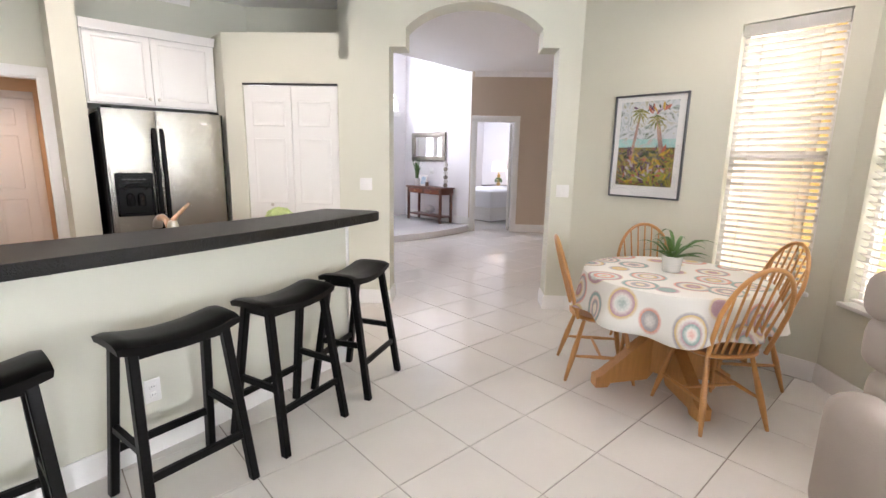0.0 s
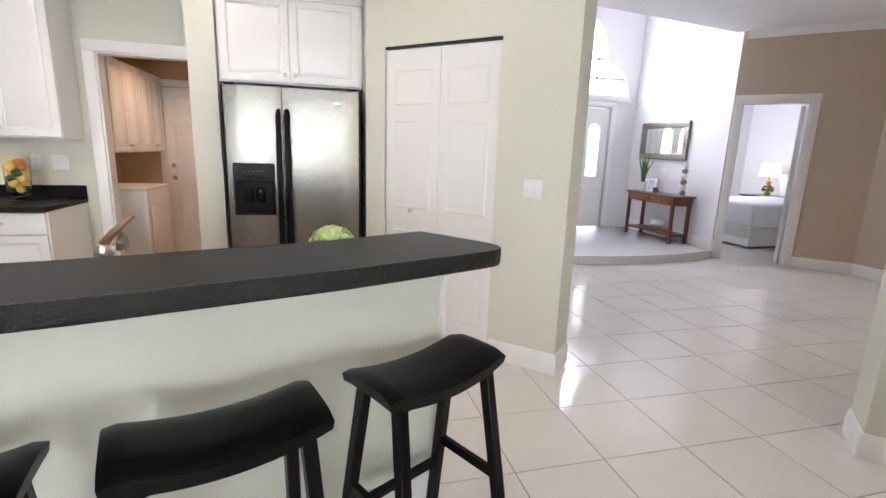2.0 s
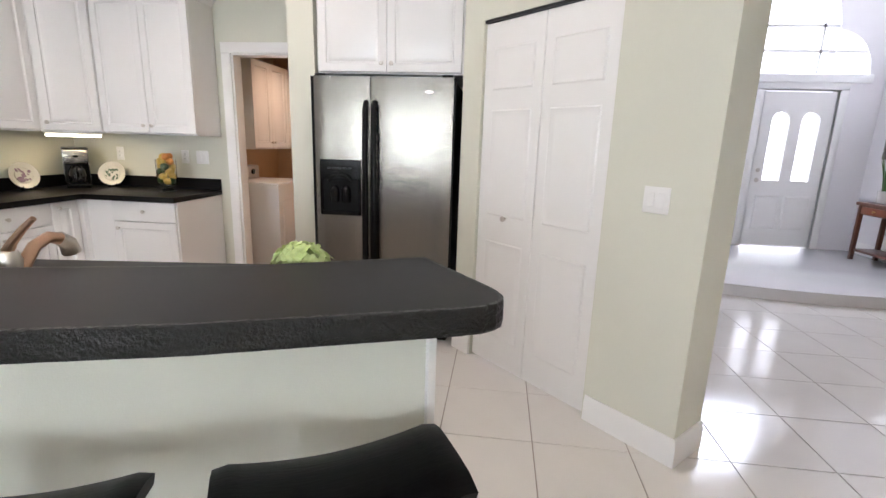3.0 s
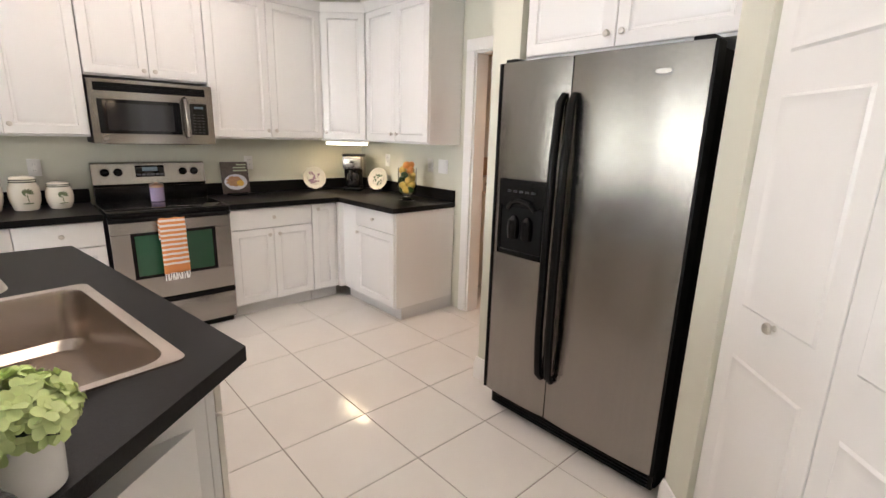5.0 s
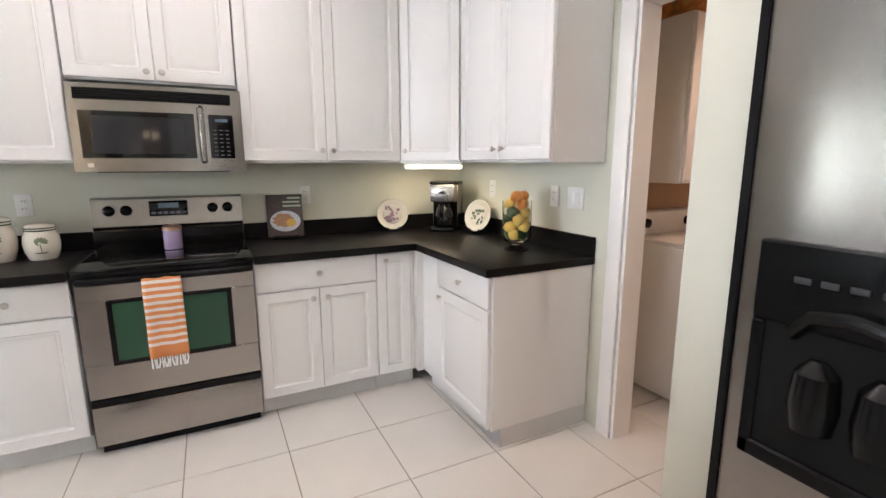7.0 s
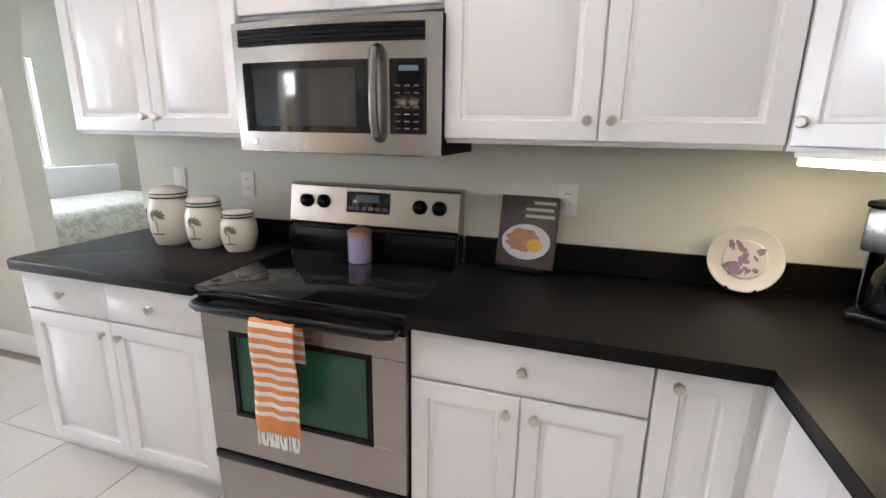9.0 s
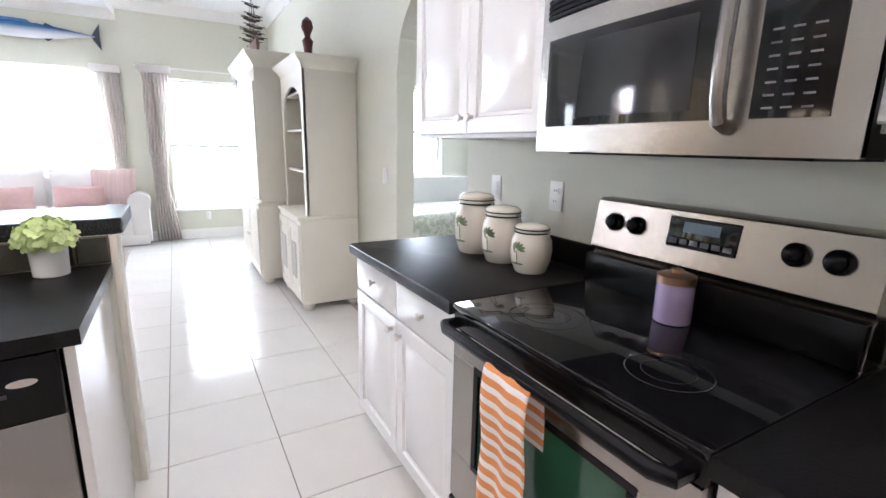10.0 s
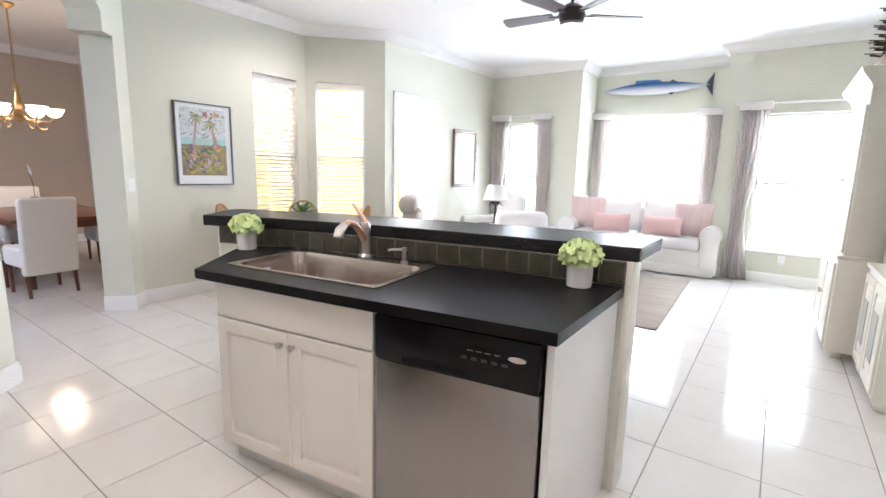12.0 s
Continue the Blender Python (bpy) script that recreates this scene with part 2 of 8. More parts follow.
def lathe(profile, seg=24, bm=None, at=(0, 0, 0)):
    """profile: rows of (radius, height)."""
    t = bmesh.new()
    rings = []
    for r, z in profile:
        rings.append([t.verts.new((max(r, 1e-4) * math.cos(2 * math.pi * i / seg) + at[0], max(r, 1e-4) * math.sin(2 * math.pi * i / seg) + at[1], z + at[2])) for i in range(seg)])
    for a, b in zip(rings, rings[1:]):
        for i in range(seg):
            t.faces.new((a[i], a[(i + 1) % seg], b[(i + 1) % seg], b[i]))
    t.faces.new(rings[0][::-1])
    t.faces.new(rings[-1])
    return t if bm is None else add_mesh(bm, t)


def tube(points, r, seg=10, bm=None, flat=1.0):
    """A round bar through points; r may be a list."""
    t = bmesh.new()
    pts = [Vector(p) for p in points]
    n = len(pts)
    rs = r if isinstance(r, (list, tuple)) else [r] * n
    rings = []
    side = None
    for i, p in enumerate(pts):
        d = (pts[min(i + 1, n - 1)] - pts[max(i - 1, 0)]).normalized()
        if side is None:
            side = d.orthogonal().normalized()
        side = (side - d * side.dot(d)).normalized()
        up = d.cross(side)
        rings.append([t.verts.new(p + rs[i] * (math.cos(2 * math.pi * k / seg) * side + flat * math.sin(2 * math.pi * k / seg) * up)) for k in range(seg)])
    for a, b in zip(rings, rings[1:]):
        for k in range(seg):
            t.faces.new((a[k], a[(k + 1) % seg], b[(k + 1) % seg], b[k]))
    t.faces.new(rings[0][::-1])
    t.faces.new(rings[-1])
    return t if bm is None else add_mesh(bm, t)


def pillow(w, h, d, n=10, bm=None, m=None, puff=2.4):
    """A soft cushion, w by h, d thick, lying in the xz plane."""
    t = bmesh.new()
    grid = {}
    for s in (-1, 1):
        for i in range(n + 1):
            for j in range(n + 1):
                u, v = 2 * i / n - 1, 2 * j / n - 1
                edge = (1 - abs(u) ** puff) * (1 - abs(v) ** puff)
                if s == 1 and (i in (0, n) or j in (0, n)):
                    grid[s, i, j] = grid[-1, i, j]
                    continue
                pinch = 1 - 0.06 * (1 - abs(u)) * abs(v) - 0.06 * (1 - abs(v)) * abs(u)
                grid[s, i, j] = t.verts.new((u * w / 2 * pinch, s * d / 2 * max(edge, 0) ** 0.5, v * h / 2 * pinch))
    for s in (-1, 1):
        for i in range(n):
            for j in range(n):
                q = (grid[s, i, j], grid[s, i + 1, j], grid[s, i + 1, j + 1], grid[s, i, j + 1])
                t.faces.new(q if s == -1 else q[::-1])
    if m is not None:
        bmesh.ops.transform(t, matrix=m, verts=t.verts)
    return t if bm is None else add_mesh(bm, t)


def wall_mesh(p0, p1, thick, z0, z1, holes=(), bm=None):
    """A wall whose room face runs p0 to p1; the body lies to the left of that line (right if thick < 0).
    holes: (s0, s1, bottom, top) along the line; top may be a function of s."""
    p0, p1 = Vector((*p0, 0)), Vector((*p1, 0))
    L = (p1 - p0).length
    d = (p1 - p0) / L
    nrm = Vector((-d.y, d.x, 0)) * thick
    t = bmesh.new() if bm is None else bm
    cuts = {0.0, L}
    for s0, s1, b, top in holes:
        k = 18 if callable(top) else 1
        cuts.update(s0 + (s1 - s0) * i / k for i in range(k + 1))
    cuts = sorted(cuts)

    def slab(a, b, za0, za1, zb0, zb1):
        vs = []
        for off in (Vector((0, 0, 0)), nrm):
            vs.append([t.verts.new(p0 + d * s + off + Vector((0, 0, z))) for s, z in ((a, za0), (b, zb0), (b, zb1), (a, za1))])
        f, k = vs
        t.faces.new(f)
        t.faces.new(k[::-1])
        for i in range(4):
            t.faces.new((f[i], k[i], k[(i + 1) % 4], f[(i + 1) % 4]))
    for a, b in zip(cuts, cuts[1:]):
        if b - a < 1e-5:
            continue
        mid = (a + b) / 2
        inside = [h for h in holes if h[0] - 1e-6 < mid < h[1] + 1e-6]
        if not inside:
            slab(a, b, z0, z1, z0, z1)
            continue
        _, _, bot, top = inside[0]
        ta, tb = (top(a), top(b)) if callable(top) else (top, top)
        if bot > z0 + 1e-4:
            slab(a, b, z0, bot, z0, bot)
        if max(ta, tb) < z1 - 1e-4:
            slab(a, b, ta, z1, tb, z1)
    return t


def wall(name, p0, p1, thick, z0, z1, material, holes=(), label="sage cream painted plaster wall"):
    return solid(name, wall_mesh(p0, p1, thick, z0, z1, holes), material, label, "wall", kind="structure")


def on_line(p0, p1, s):
    d = (Vector(p1) - Vector(p0)).normalized()
    return Vector(p0) + d * s


def sweep_profile(path, profile, closed=False):
    """Sweep a 2D profile (out, up) along a plan path; out is to the right of travel."""
    t = bmesh.new()
    pts = [Vector(p) for p in path]
    rings = []
    for i, p in enumerate(pts):
        a = (pts[i] - pts[i - 1]).normalized() if i else (pts[1] - pts[0]).normalized()
        b = (pts[i + 1] - pts[i]).normalized() if i < len(pts) - 1 else a
        na, nb = Vector((a.y, -a.x)), Vector((b.y, -b.x))
        n = (na + nb).normalized()
        n = n / max(0.3, n.dot(na))
        rings.append([t.verts.new((p.x + n.x * o, p.y + n.y * o, z)) for o, z in profile])
    k = len(profile)
    for a, b in zip(rings, rings[1:]):
        for i in range(k):
            t.faces.new((a[i], a[(i + 1) % k], b[(i + 1) % k], b[i]))
    t.faces.new(rings[0][::-1])
    t.faces.new(rings[-1])
    return t


def baseboard(path, h=0.135):
    prof = [(-0.01, 0.0), (0.017, 0.0), (0.017, h * 0.72), (0.012, h * 0.84), (0.008, h), (-0.01, h)]
    return solid("baseboard", sweep_profile(path, prof), M_TRIM, "white moulded baseboard along the wall foot", "baseboard", kind="structure")


def crown(path, z, material=None):
    prof = [(-0.01, z - 0.12), (0.012, z - 0.12), (0.018, z - 0.10), (0.05, z - 0.065), (0.085, z - 0.03), (0.092, z - 0.012), (0.11, z), (-0.01, z)]
    return solid("trim", sweep_profile(path, prof), M_TRIM, "white crown moulding under the ceiling", "crown moulding", kind="structure")


# ---- the large structure ----
CEIL = 3.05
ARCH0, ARCH1 = (4.43, 3.64), (5.983, 2.087)
FAR_R, FAR_M, FAR_L = -3.33, -4.03, -3.33


# west wall runs from the far end to the back wall
wall("wall_west", (0, 5.32), (0, FAR_R - 0.3), -0.13, 0, CEIL, M_WALL, [(5.32 - 2.06, 5.32 - 1.17, 0, lambda s: 1.80 + 0.46 * math.sqrt(max(0, 1 - ((s - 3.705) / 0.445) ** 2)))])
wall("wall_back", (0, 5.32), (3.66, 5.32), 0.12, 0, CEIL, M_WALL, [(1.60, 2.37, 0, 2.08)])
# pier beside the fridge
solid("wall_fridge_pier", box(2.44, 2.625, 4.59, 5.316, 0, CEIL), M_WALL, "sage cream plaster pier beside the fridge", "wall", kind="structure")
wall("wall_alcove_side", (3.66, 5.32), (3.66, 4.41), 0.10, 0, 2.53, M_WALL)
wall("wall_alcove_upper", (3.66, 5.32), (5.2, 5.32), 0.12, 2.3, CEIL, M_WALL)
# pantry wall, low, with a ledge on top
PAN0, PAN1 = (3.66, 4.41), (4.43, 3.64)
LP = (Vector(PAN1) - Vector(PAN0)).length
wall("wall_pantry", PAN0, PAN1, 0.12, 0, 2.53, M_WALL, [(0.172, LP - 0.015, 0, 2.092)])
solid("wall_pantry_ledge", prism([(3.72, 4.49), (4.495, 3.715), (5.24, 4.45), (5.24, 5.316), (3.762, 5.316)], 2.44, 2.526), M_WALL, "plaster plant ledge above the pantry", "ledge", kind="structure")
wall("wall_niche_side", (4.43, 3.64), (5.24, 4.45), -0.10, 2.3, CEIL, M_WALL)
wall("wall_niche_back", (4.24, 5.316), (5.24, 4.456), 0.10, 2.3, CEIL, M_WALL)
# arch wall
LA = (Vector(ARCH1) - Vector(ARCH0)).length


def arch_top(s):
    a0, a1 = 0.618, 1.84
    u = (s - (a0 + a1) / 2) / ((a1 - a0) / 2)
    return 2.575 + 0.22 * (math.sqrt(max(0, 1.35 - u * u)) - math.sqrt(0.35)) / (math.sqrt(1.35) - math.sqrt(0.35))


wall("wall_arch", ARCH0, ARCH1, 0.26, 0, CEIL, M_WALL, [(0.465, 0.618, 0, 2.415), (0.618, 1.84, 0, arch_top), (1.84, 1.99, 0, 2.415)], "sage cream plaster wall with a stepped arch opening")
# dining nook
NOOK = [(5.983, 2.087), (5.983, 0.12), (5.289, -0.574), (5.289, FAR_L)]
wall("wall_picture", NOOK[0], NOOK[1], 0.16, 0, CEIL, M_WALL, [(1.25, 1.84, 0.60, 2.385)])
wall("wall_nook", NOOK[1], NOOK[2], 0.16, 0, CEIL, M_WALL, [(0.12, 0.72, 0.60, 2.40)])
wall("wall_patio", NOOK[2], NOOK[3], 0.16, 0, CEIL, M_WALL, [(0.24, 1.06, 0, 2.27)])
# far wall with the recessed bay
wall("wall_far_left", (5.289, FAR_L), (3.73, FAR_L), 0.14, 0, CEIL, M_WALL, [(0.30, 0.88, 0.42, 2.16)])
wall("wall_bay_left", (3.73, FAR_L - 0.1401), (3.73, FAR_M), 0.14, 0, CEIL, M_WALL)
wall("wall_bay", (3.73, FAR_M), (1.79, FAR_M), 0.14, 0, CEIL, M_WALL, [(0.21, 1.65, 0.56, 2.29)])
wall("wall_bay_right", (1.79, FAR_M), (1.79, FAR_R - 0.1401), 0.14, 0, CEIL, M_WALL)
wall("wall_far_right", (1.79, FAR_R), (0.0, FAR_R), 0.14, 0, CEIL, M_WALL, [(0.44, 1.42, 0.42, 2.16)])
# foyer and hall behind the arch
FOY = 3.9
wall("wall_mirror", (8.2, 7.45), (8.2, 5.60), 0.12, 0, FOY, M_WHITEWALL, label="bright white plaster foyer wall")
BD0, BD1 = (8.2, 5.60), (9.2, 4.60)
wall("wall_bedroom", BD0, BD1, 0.12, 0, CEIL, M_BEIGE, [(0.10, 0.76, 0, 1.90)], "tan painted plaster wall with a bedroom door")
wall("wall_hall", (9.2, 4.60), (9.2, 3.6), 0.12, 0, CEIL, M_BEIGE, label="tan painted plaster wall")
wall("wall_dining_north", (9.92, 3.95), (10.7, 3.95), 0.12, 0, CEIL, M_BEIGE, label="tan painted plaster wall")
wall("wall_dining_east", (10.7, 3.95), (10.7, 0.85), 0.12, 0, CEIL, M_BEIGE, label="tan painted plaster dining wall")
wall("wall_dining_south", (10.7, 0.97), (6.15, 0.97), 0.12, 0, CEIL, M_BEIGE, label="tan painted plaster dining wall")
wall("wall_dining_west", (6.155, 0.97), (6.155, 2.3), 0.10, 0, CEIL, M_BEIGE, label="tan painted plaster dining wall")
wall("wall_entry", (5.6, 7.45), (8.2, 7.45), 0.14, 0, 2.10, M_WHITEWALL, [(0.93, 1.22, 0.55, 1.92), (1.33, 2.15, 0.1, 1.96)], "white plaster entry wall")


def entry_top(s):
    if s > 2.02:
        u = (s - 2.02) / 0.40
        return 2.14 + 0.46 * math.sqrt(max(0, 1 - u * u))
    u = (s - 1.30) / 0.72
    return 2.66 + 0.70 * math.sqrt(max(0, 1 - u * u))


wall("wall_entry_upper", (5.6, 7.45), (8.2, 7.45), 0.14, 2.10, FOY, M_WHITEWALL, [(0.58, 2.02, 2.14, entry_top), (2.0201, 2.42, 2.14, entry_top)], "white plaster entry wall with an arched window")
wall("wall_entry_left", (5.6, 5.3), (5.6, 7.45), 0.12, 0, FOY, M_WHITEWALL, label="white plaster foyer wall")
wall("wall_hall_left", (4.66, 3.80), (5.9, 5.85), 0.10, 0, FOY, M_WHITEWALL, label="white plaster hall wall")

# laundry room
wall("wall_laundry_left", (0.95, 5.44), (0.95, 7.4), 0.1, 0, 2.5, M_PEACH, label="peach painted laundry wall")
wall("wall_laundry_back", (0.45, 7.4), (3.1, 7.4), 0.1, 0, 2.5, M_PEACH, label="peach painted laundry wall")
wall("wall_laundry_right", (3.1, 7.4), (3.1, 5.44), 0.1, 0, 2.5, M_PEACH, label="peach painted laundry wall")
solid("ceiling_laundry", box(0.4, 3.2, 5.44, 7.5, 2.45, 2.5), M_CEIL, "white laundry ceiling", "ceiling", kind="structure")
# side room behind the west arch
wall("wall_side_room_south", (-0.13, -1.2), (-3.4, -1.2), 0.12, 0, 2.6, M_WALL, [(0.30, 1.55, 1.0, 2.05)])
wall("wall_side_room_west", (-3.4, -1.2), (-3.4, 3.6), 0.12, 0, 2.6, M_WALL)
wall("wall_side_room_north", (-3.4, 3.6), (-0.13, 3.6), 0.12, 0, 2.6, M_WALL)
solid("ceiling_side_room", box(-3.5, -0.13, -1.3, 3.7, 2.6, 2.66), M_CEIL, "white side room ceiling", "ceiling", kind="structure")
# bedroom behind the hall
wall("wall_bedroom_back", (8.9, 8.4), (11.5, 8.4), 0.1, 0, 2.7, M_WHITEWALL, label="white bedroom wall")
wall("wall_bedroom_left", (8.32, 5.7), (8.9, 8.4), 0.1, 0, 2.7, M_WHITEWALL, label="white bedroom wall")
wall("wall_bedroom_right", (11.5, 8.4), (11.5, 4.08), 0.1, 0, 2.7, M_WHITEWALL, label="white bedroom wall")
wall("wall_bedroom_front", (12.2, 3.9), (9.4, 4.6), 0.1, 0, 2.7, M_WHITEWALL, label="white bedroom wall")
solid("ceiling_bedroom", prism([(8.33, 5.72), (9.33, 4.62), (12.3, 3.8), (12.3, 8.5), (8.8, 8.5)], 2.7, 2.75), M_CEIL, "white bedroom ceiling", "ceiling", kind="structure")
# ceilings
solid("ceiling", prism([(-0.13, FAR_M - 0.2), (5.44, FAR_M - 0.2), (5.44, -0.7), (6.14, 0.05), (6.14, 2.15), (5.24, 4.55), (5.2, 5.45), (-0.13, 5.45)], CEIL, CEIL + 0.08), M_CEIL, "white knockdown-textured ceiling", "ceiling", kind="structure")
solid("ceiling_hall", prism([(4.66, 3.80), (6.16, 2.28), (6.16, 0.86), (10.9, 0.86), (10.9, 4.1), (10.1, 4.1), (10.1, 5.1), (8.8, 6.3), (5.88, 5.86)], CEIL + 0.001, CEIL + 0.08), M_CEIL, "white hall ceiling", "ceiling", kind="structure")
solid("ceiling_foyer", box(5.4, 8.4, 5.2, 7.6, FOY, FOY + 0.08), M_CEIL, "high white foyer ceiling", "ceiling", kind="structure")
wall("wall_foyer_drop", (8.2, 5.66), (5.6, 5.32), -0.06, CEIL, FOY, M_WHITEWALL, label="white plaster drop above the hall")

# floors
solid("floor", prism([(-3.5, -1.3), (-0.1, -1.3), (-0.1, FAR_M - 0.1), (5.40, FAR_M - 0.1), (5.40, -0.65), (6.1, 0.05), (6.1, 0.86), (10.8, 0.86), (10.8, 4.1), (13.5, 4.1), (13.5, 9.5), (5.5, 9.5), (5.5, 7.5), (0.4, 7.5), (0.4, 5.4), (-3.5, 3.7)], -0.12, -0.004), M_GROUT, "grey-brown grout bed under floor tiles", "floor", kind="structure")


def platform_front(x):
    u = (x - 7.0) / 1.35
    return 5.62 - 0.24 * (1 - u * u)


_pf = [(5.62, platform_front(5.62))] + [(5.62 + 2.57 * i / 16, platform_front(5.62 + 2.57 * i / 16)) for i in range(1, 17)]
solid("foyer_step", prism(_pf + [(8.19, 7.44), (5.62, 7.44)], 0.0, 0.10, 0.012), mat("pale_foyer_marble", (0.72, 0.71, 0.70), 0.12, var=0.06, scale=2.5), "pale polished stone entry platform with a curved front", "step", kind="structure")

# sunlit garden beyond the windows
solid("backdrop", box(3.5, 11.5, 11.2, 11.3, -0.3, 6.5), glow("bright_entry_sky", (0.96, 0.98, 1.0), 3.2), "bright overexposed sky beyond the front door", "sky", kind="structure")
_bd = bpy.data.materials.new("garden_backdrop")
_bd.use_nodes = True
_nt = _bd.node_tree
_em = _nt.nodes.new("ShaderNodeEmission")
_tc = _nt.nodes.new("ShaderNodeTexCoord")
_sx = _nt.nodes.new("ShaderNodeSeparateXYZ")
_nt.links.new(_tc.outputs["Object"], _sx.inputs[0])
_nz = _nt.nodes.new("ShaderNodeTexNoise")
_nz.inputs["Scale"].default_value = 0.8
_nz.inputs["Detail"].default_value = 6
_nt.links.new(_tc.outputs["Object"], _nz.inputs["Vector"])
_ad = _nt.nodes.new("ShaderNodeMath")
_ad.operation = 'MULTIPLY_ADD'
_ad.inputs[1].default_value = 1.6
_nt.links.new(_nz.outputs["Fac"], _ad.inputs[0])
_nt.links.new(_sx.outputs[2], _ad.inputs[2])
_cr = _nt.nodes.new("ShaderNodeValToRGB")
_mr = _nt.nodes.new("ShaderNodeMapRange")
_mr.inputs[1].default_value, _mr.inputs[2].default_value = 0.0, 8.0
_nt.links.new(_ad.outputs[0], _mr.inputs[0])
_nt.links.new(_mr.outputs[0], _cr.inputs[0])
_el = _cr.color_ramp.elements
_el[0].position, _el[0].color = 0.10, (0.50, 0.62, 0.16, 1)
_el[1].position, _el[1].color = 0.62, (0.95, 1.0, 0.95, 1)
_e = _el.new(0.38)
_e.color = (0.66, 0.78, 0.30, 1)
_nt.links.new(_cr.outputs[0], _em.inputs[0])
_em.inputs[1].default_value = 5.0
_nt.links.new(_em.outputs[0], _nt.nodes["Material Output"].inputs[0])
solid("backdrop", box(-9, 12, -6.8, -6.7, -0.3, 6.5), _bd, "bright sunlit garden and sky beyond the windows", "garden", kind="structure")

# ground outside
solid("ground", prism([(-400, -400), (400, -400), (400, 400), (-400, 400)], -0.4, -0.16), M_GRASS, "mown green lawn around the house", "ground", kind="structure")
solid("patio", box(5.2, 9.5, -9.0, 0.82, -0.15, -0.03), M_PATIO, "pale paved patio", "pavement", kind="structure")
solid("patio_wall", box(8.9, 9.1, -5.0, 0.83, -0.1, 3.2), M_YELLOW, "yellow stucco patio wall", "wall", kind="structure")
solid("patio_column", box(7.0, 7.35, -0.35, 0.0, -0.1, 3.0, 0.02), M_YELLOW, "yellow stucco patio column", "column", kind="structure")

# crown and baseboards
crown([(2.45, 5.32), (0.0, 5.32), (0.0, FAR_R), (1.79, FAR_R), (1.79, FAR_M), (3.73, FAR_M), (3.73, FAR_L), NOOK[3], NOOK[2], NOOK[1], NOOK[0], ARCH0][::-1], CEIL)
crown([(2.625, 5.32), (3.66, 5.32)], CEIL)
crown([(8.8, 6.188), (9.92, 5.068), (9.92, 3.95), (10.7, 3.95), (10.7, 0.97), (6.155, 0.97)], CEIL)
for path in ([(0.0, 1.17), (0.0, FAR_R), (1.79, FAR_R), (1.79, FAR_M), (3.73, FAR_M), (3.73, FAR_L), NOOK[3], (5.289, -1.72)],
             [(5.289, -0.73), NOOK[2], NOOK[1], NOOK[0], (5.837, 2.233), (6.021, 2.417)],
             [(4.943, 3.495), (4.759, 3.311), (4.43, 3.64)],
             [(2.625, 4.59), (2.44, 4.59), (2.44, 5.32)],
             [(3.78, 4.29), (3.66, 4.41)]):
    baseboard(path[::-1])
baseboard([(8.2, 7.4), (8.2, 5.60), (8.26, 5.54)]).location.z = 0.10
baseboard([(8.76, 5.04), (9.2, 4.60), (9.2, 3.6)])
baseboard([(10.7, 3.95), (10.7, 0.97), (6.155, 0.97)])


# ---- doors and windows ----
def panel_leaf(w, h, t, panels, inset=0.012, bevel=0.018):
    """A moulded door leaf in the xz plane, front at y = 0, with raised panels (x0, x1, z0, z1) in shares."""
    bm = bm_new()
    box(0, w, 0, t, 0, h, 0.002, 1, bm)
    for x0, x1, z0, z1 in panels:
        fr = bmesh.new()
        rings = []
        for o, y in ((0, -0.0002), (bevel * 0.45, -0.006), (bevel * 1.2, -0.0012), (bevel * 2.6, -0.005)):
            rings.append([fr.verts.new((x, y, z)) for x, z in ((x0 + o, z0 + o), (x1 - o, z0 + o), (x1 - o, z1 - o), (x0 + o, z1 - o))])
        for a, b in zip(rings, rings[1:]):
            for i in range(4):
                fr.faces.new((a[i], a[(i + 1) % 4], b[(i + 1) % 4], b[i]))
        fr.faces.new(rings[-1])
        add_mesh(bm, fr)
    return bm


def raised_door(w, h, t=0.019, rail=0.055):
    """A cabinet door with a routed, raised centre panel; front at y = 0, facing -y, corner at the origin."""
    bm = bmesh.new()
    o = [(0.0, 0.004), (0.004, 0.0), (rail, 0.0), (rail + 0.005, 0.009), (rail + 0.016, 0.011), (rail + 0.022, 0.008), (rail + 0.042, 0.001)]
    rings = []
    for off, y in o:
        rings.append([bm.verts.new((x, y, z)) for x, z in ((off, off), (w - off, off), (w - off, h - off), (off, h - off))])
    for a, b in zip(rings, rings[1:]):
        for i in range(4):
            bm.faces.new((a[i], a[(i + 1) % 4], b[(i + 1) % 4], b[i]))
    bm.faces.new(rings[-1])
    back = [bm.verts.new((x, t, z)) for x, z in ((0, 0), (w, 0), (w, h), (0, h))]
    for i in range(4):
        bm.faces.new((rings[0][i], back[i], back[(i + 1) % 4], rings[0][(i + 1) % 4]))
    bm.faces.new(back[::-1])
    return bm


def knob(parent, x, z, material=None, r=0.015, y=0.0):
    bm = lathe([(r * 0.55, 0), (r * 0.4, 0.006), (r * 0.4, 0.012), (r * 0.95, 0.017), (r, 0.022), (r * 0.8, 0.027), (0.001, 0.029)], 16)
    return part("knob", bm, material or M_NICKEL, parent, "satin nickel knob", pose(x, y, z, 90, 0, 0))


def line_pose(p0, p1, s=0.0, out=0.0, z=0.0):
    """A pose with x along p0 to p1 and -y out of the wall's room face (body to the left)."""
    d = (Vector(p1) - Vector(p0)).normalized()
    p = Vector(p0) + d * s + Vector((d.y, -d.x)) * out
    return pose(p.x, p.y, z, 0, 0, math.degrees(math.atan2(d.y, d.x)))


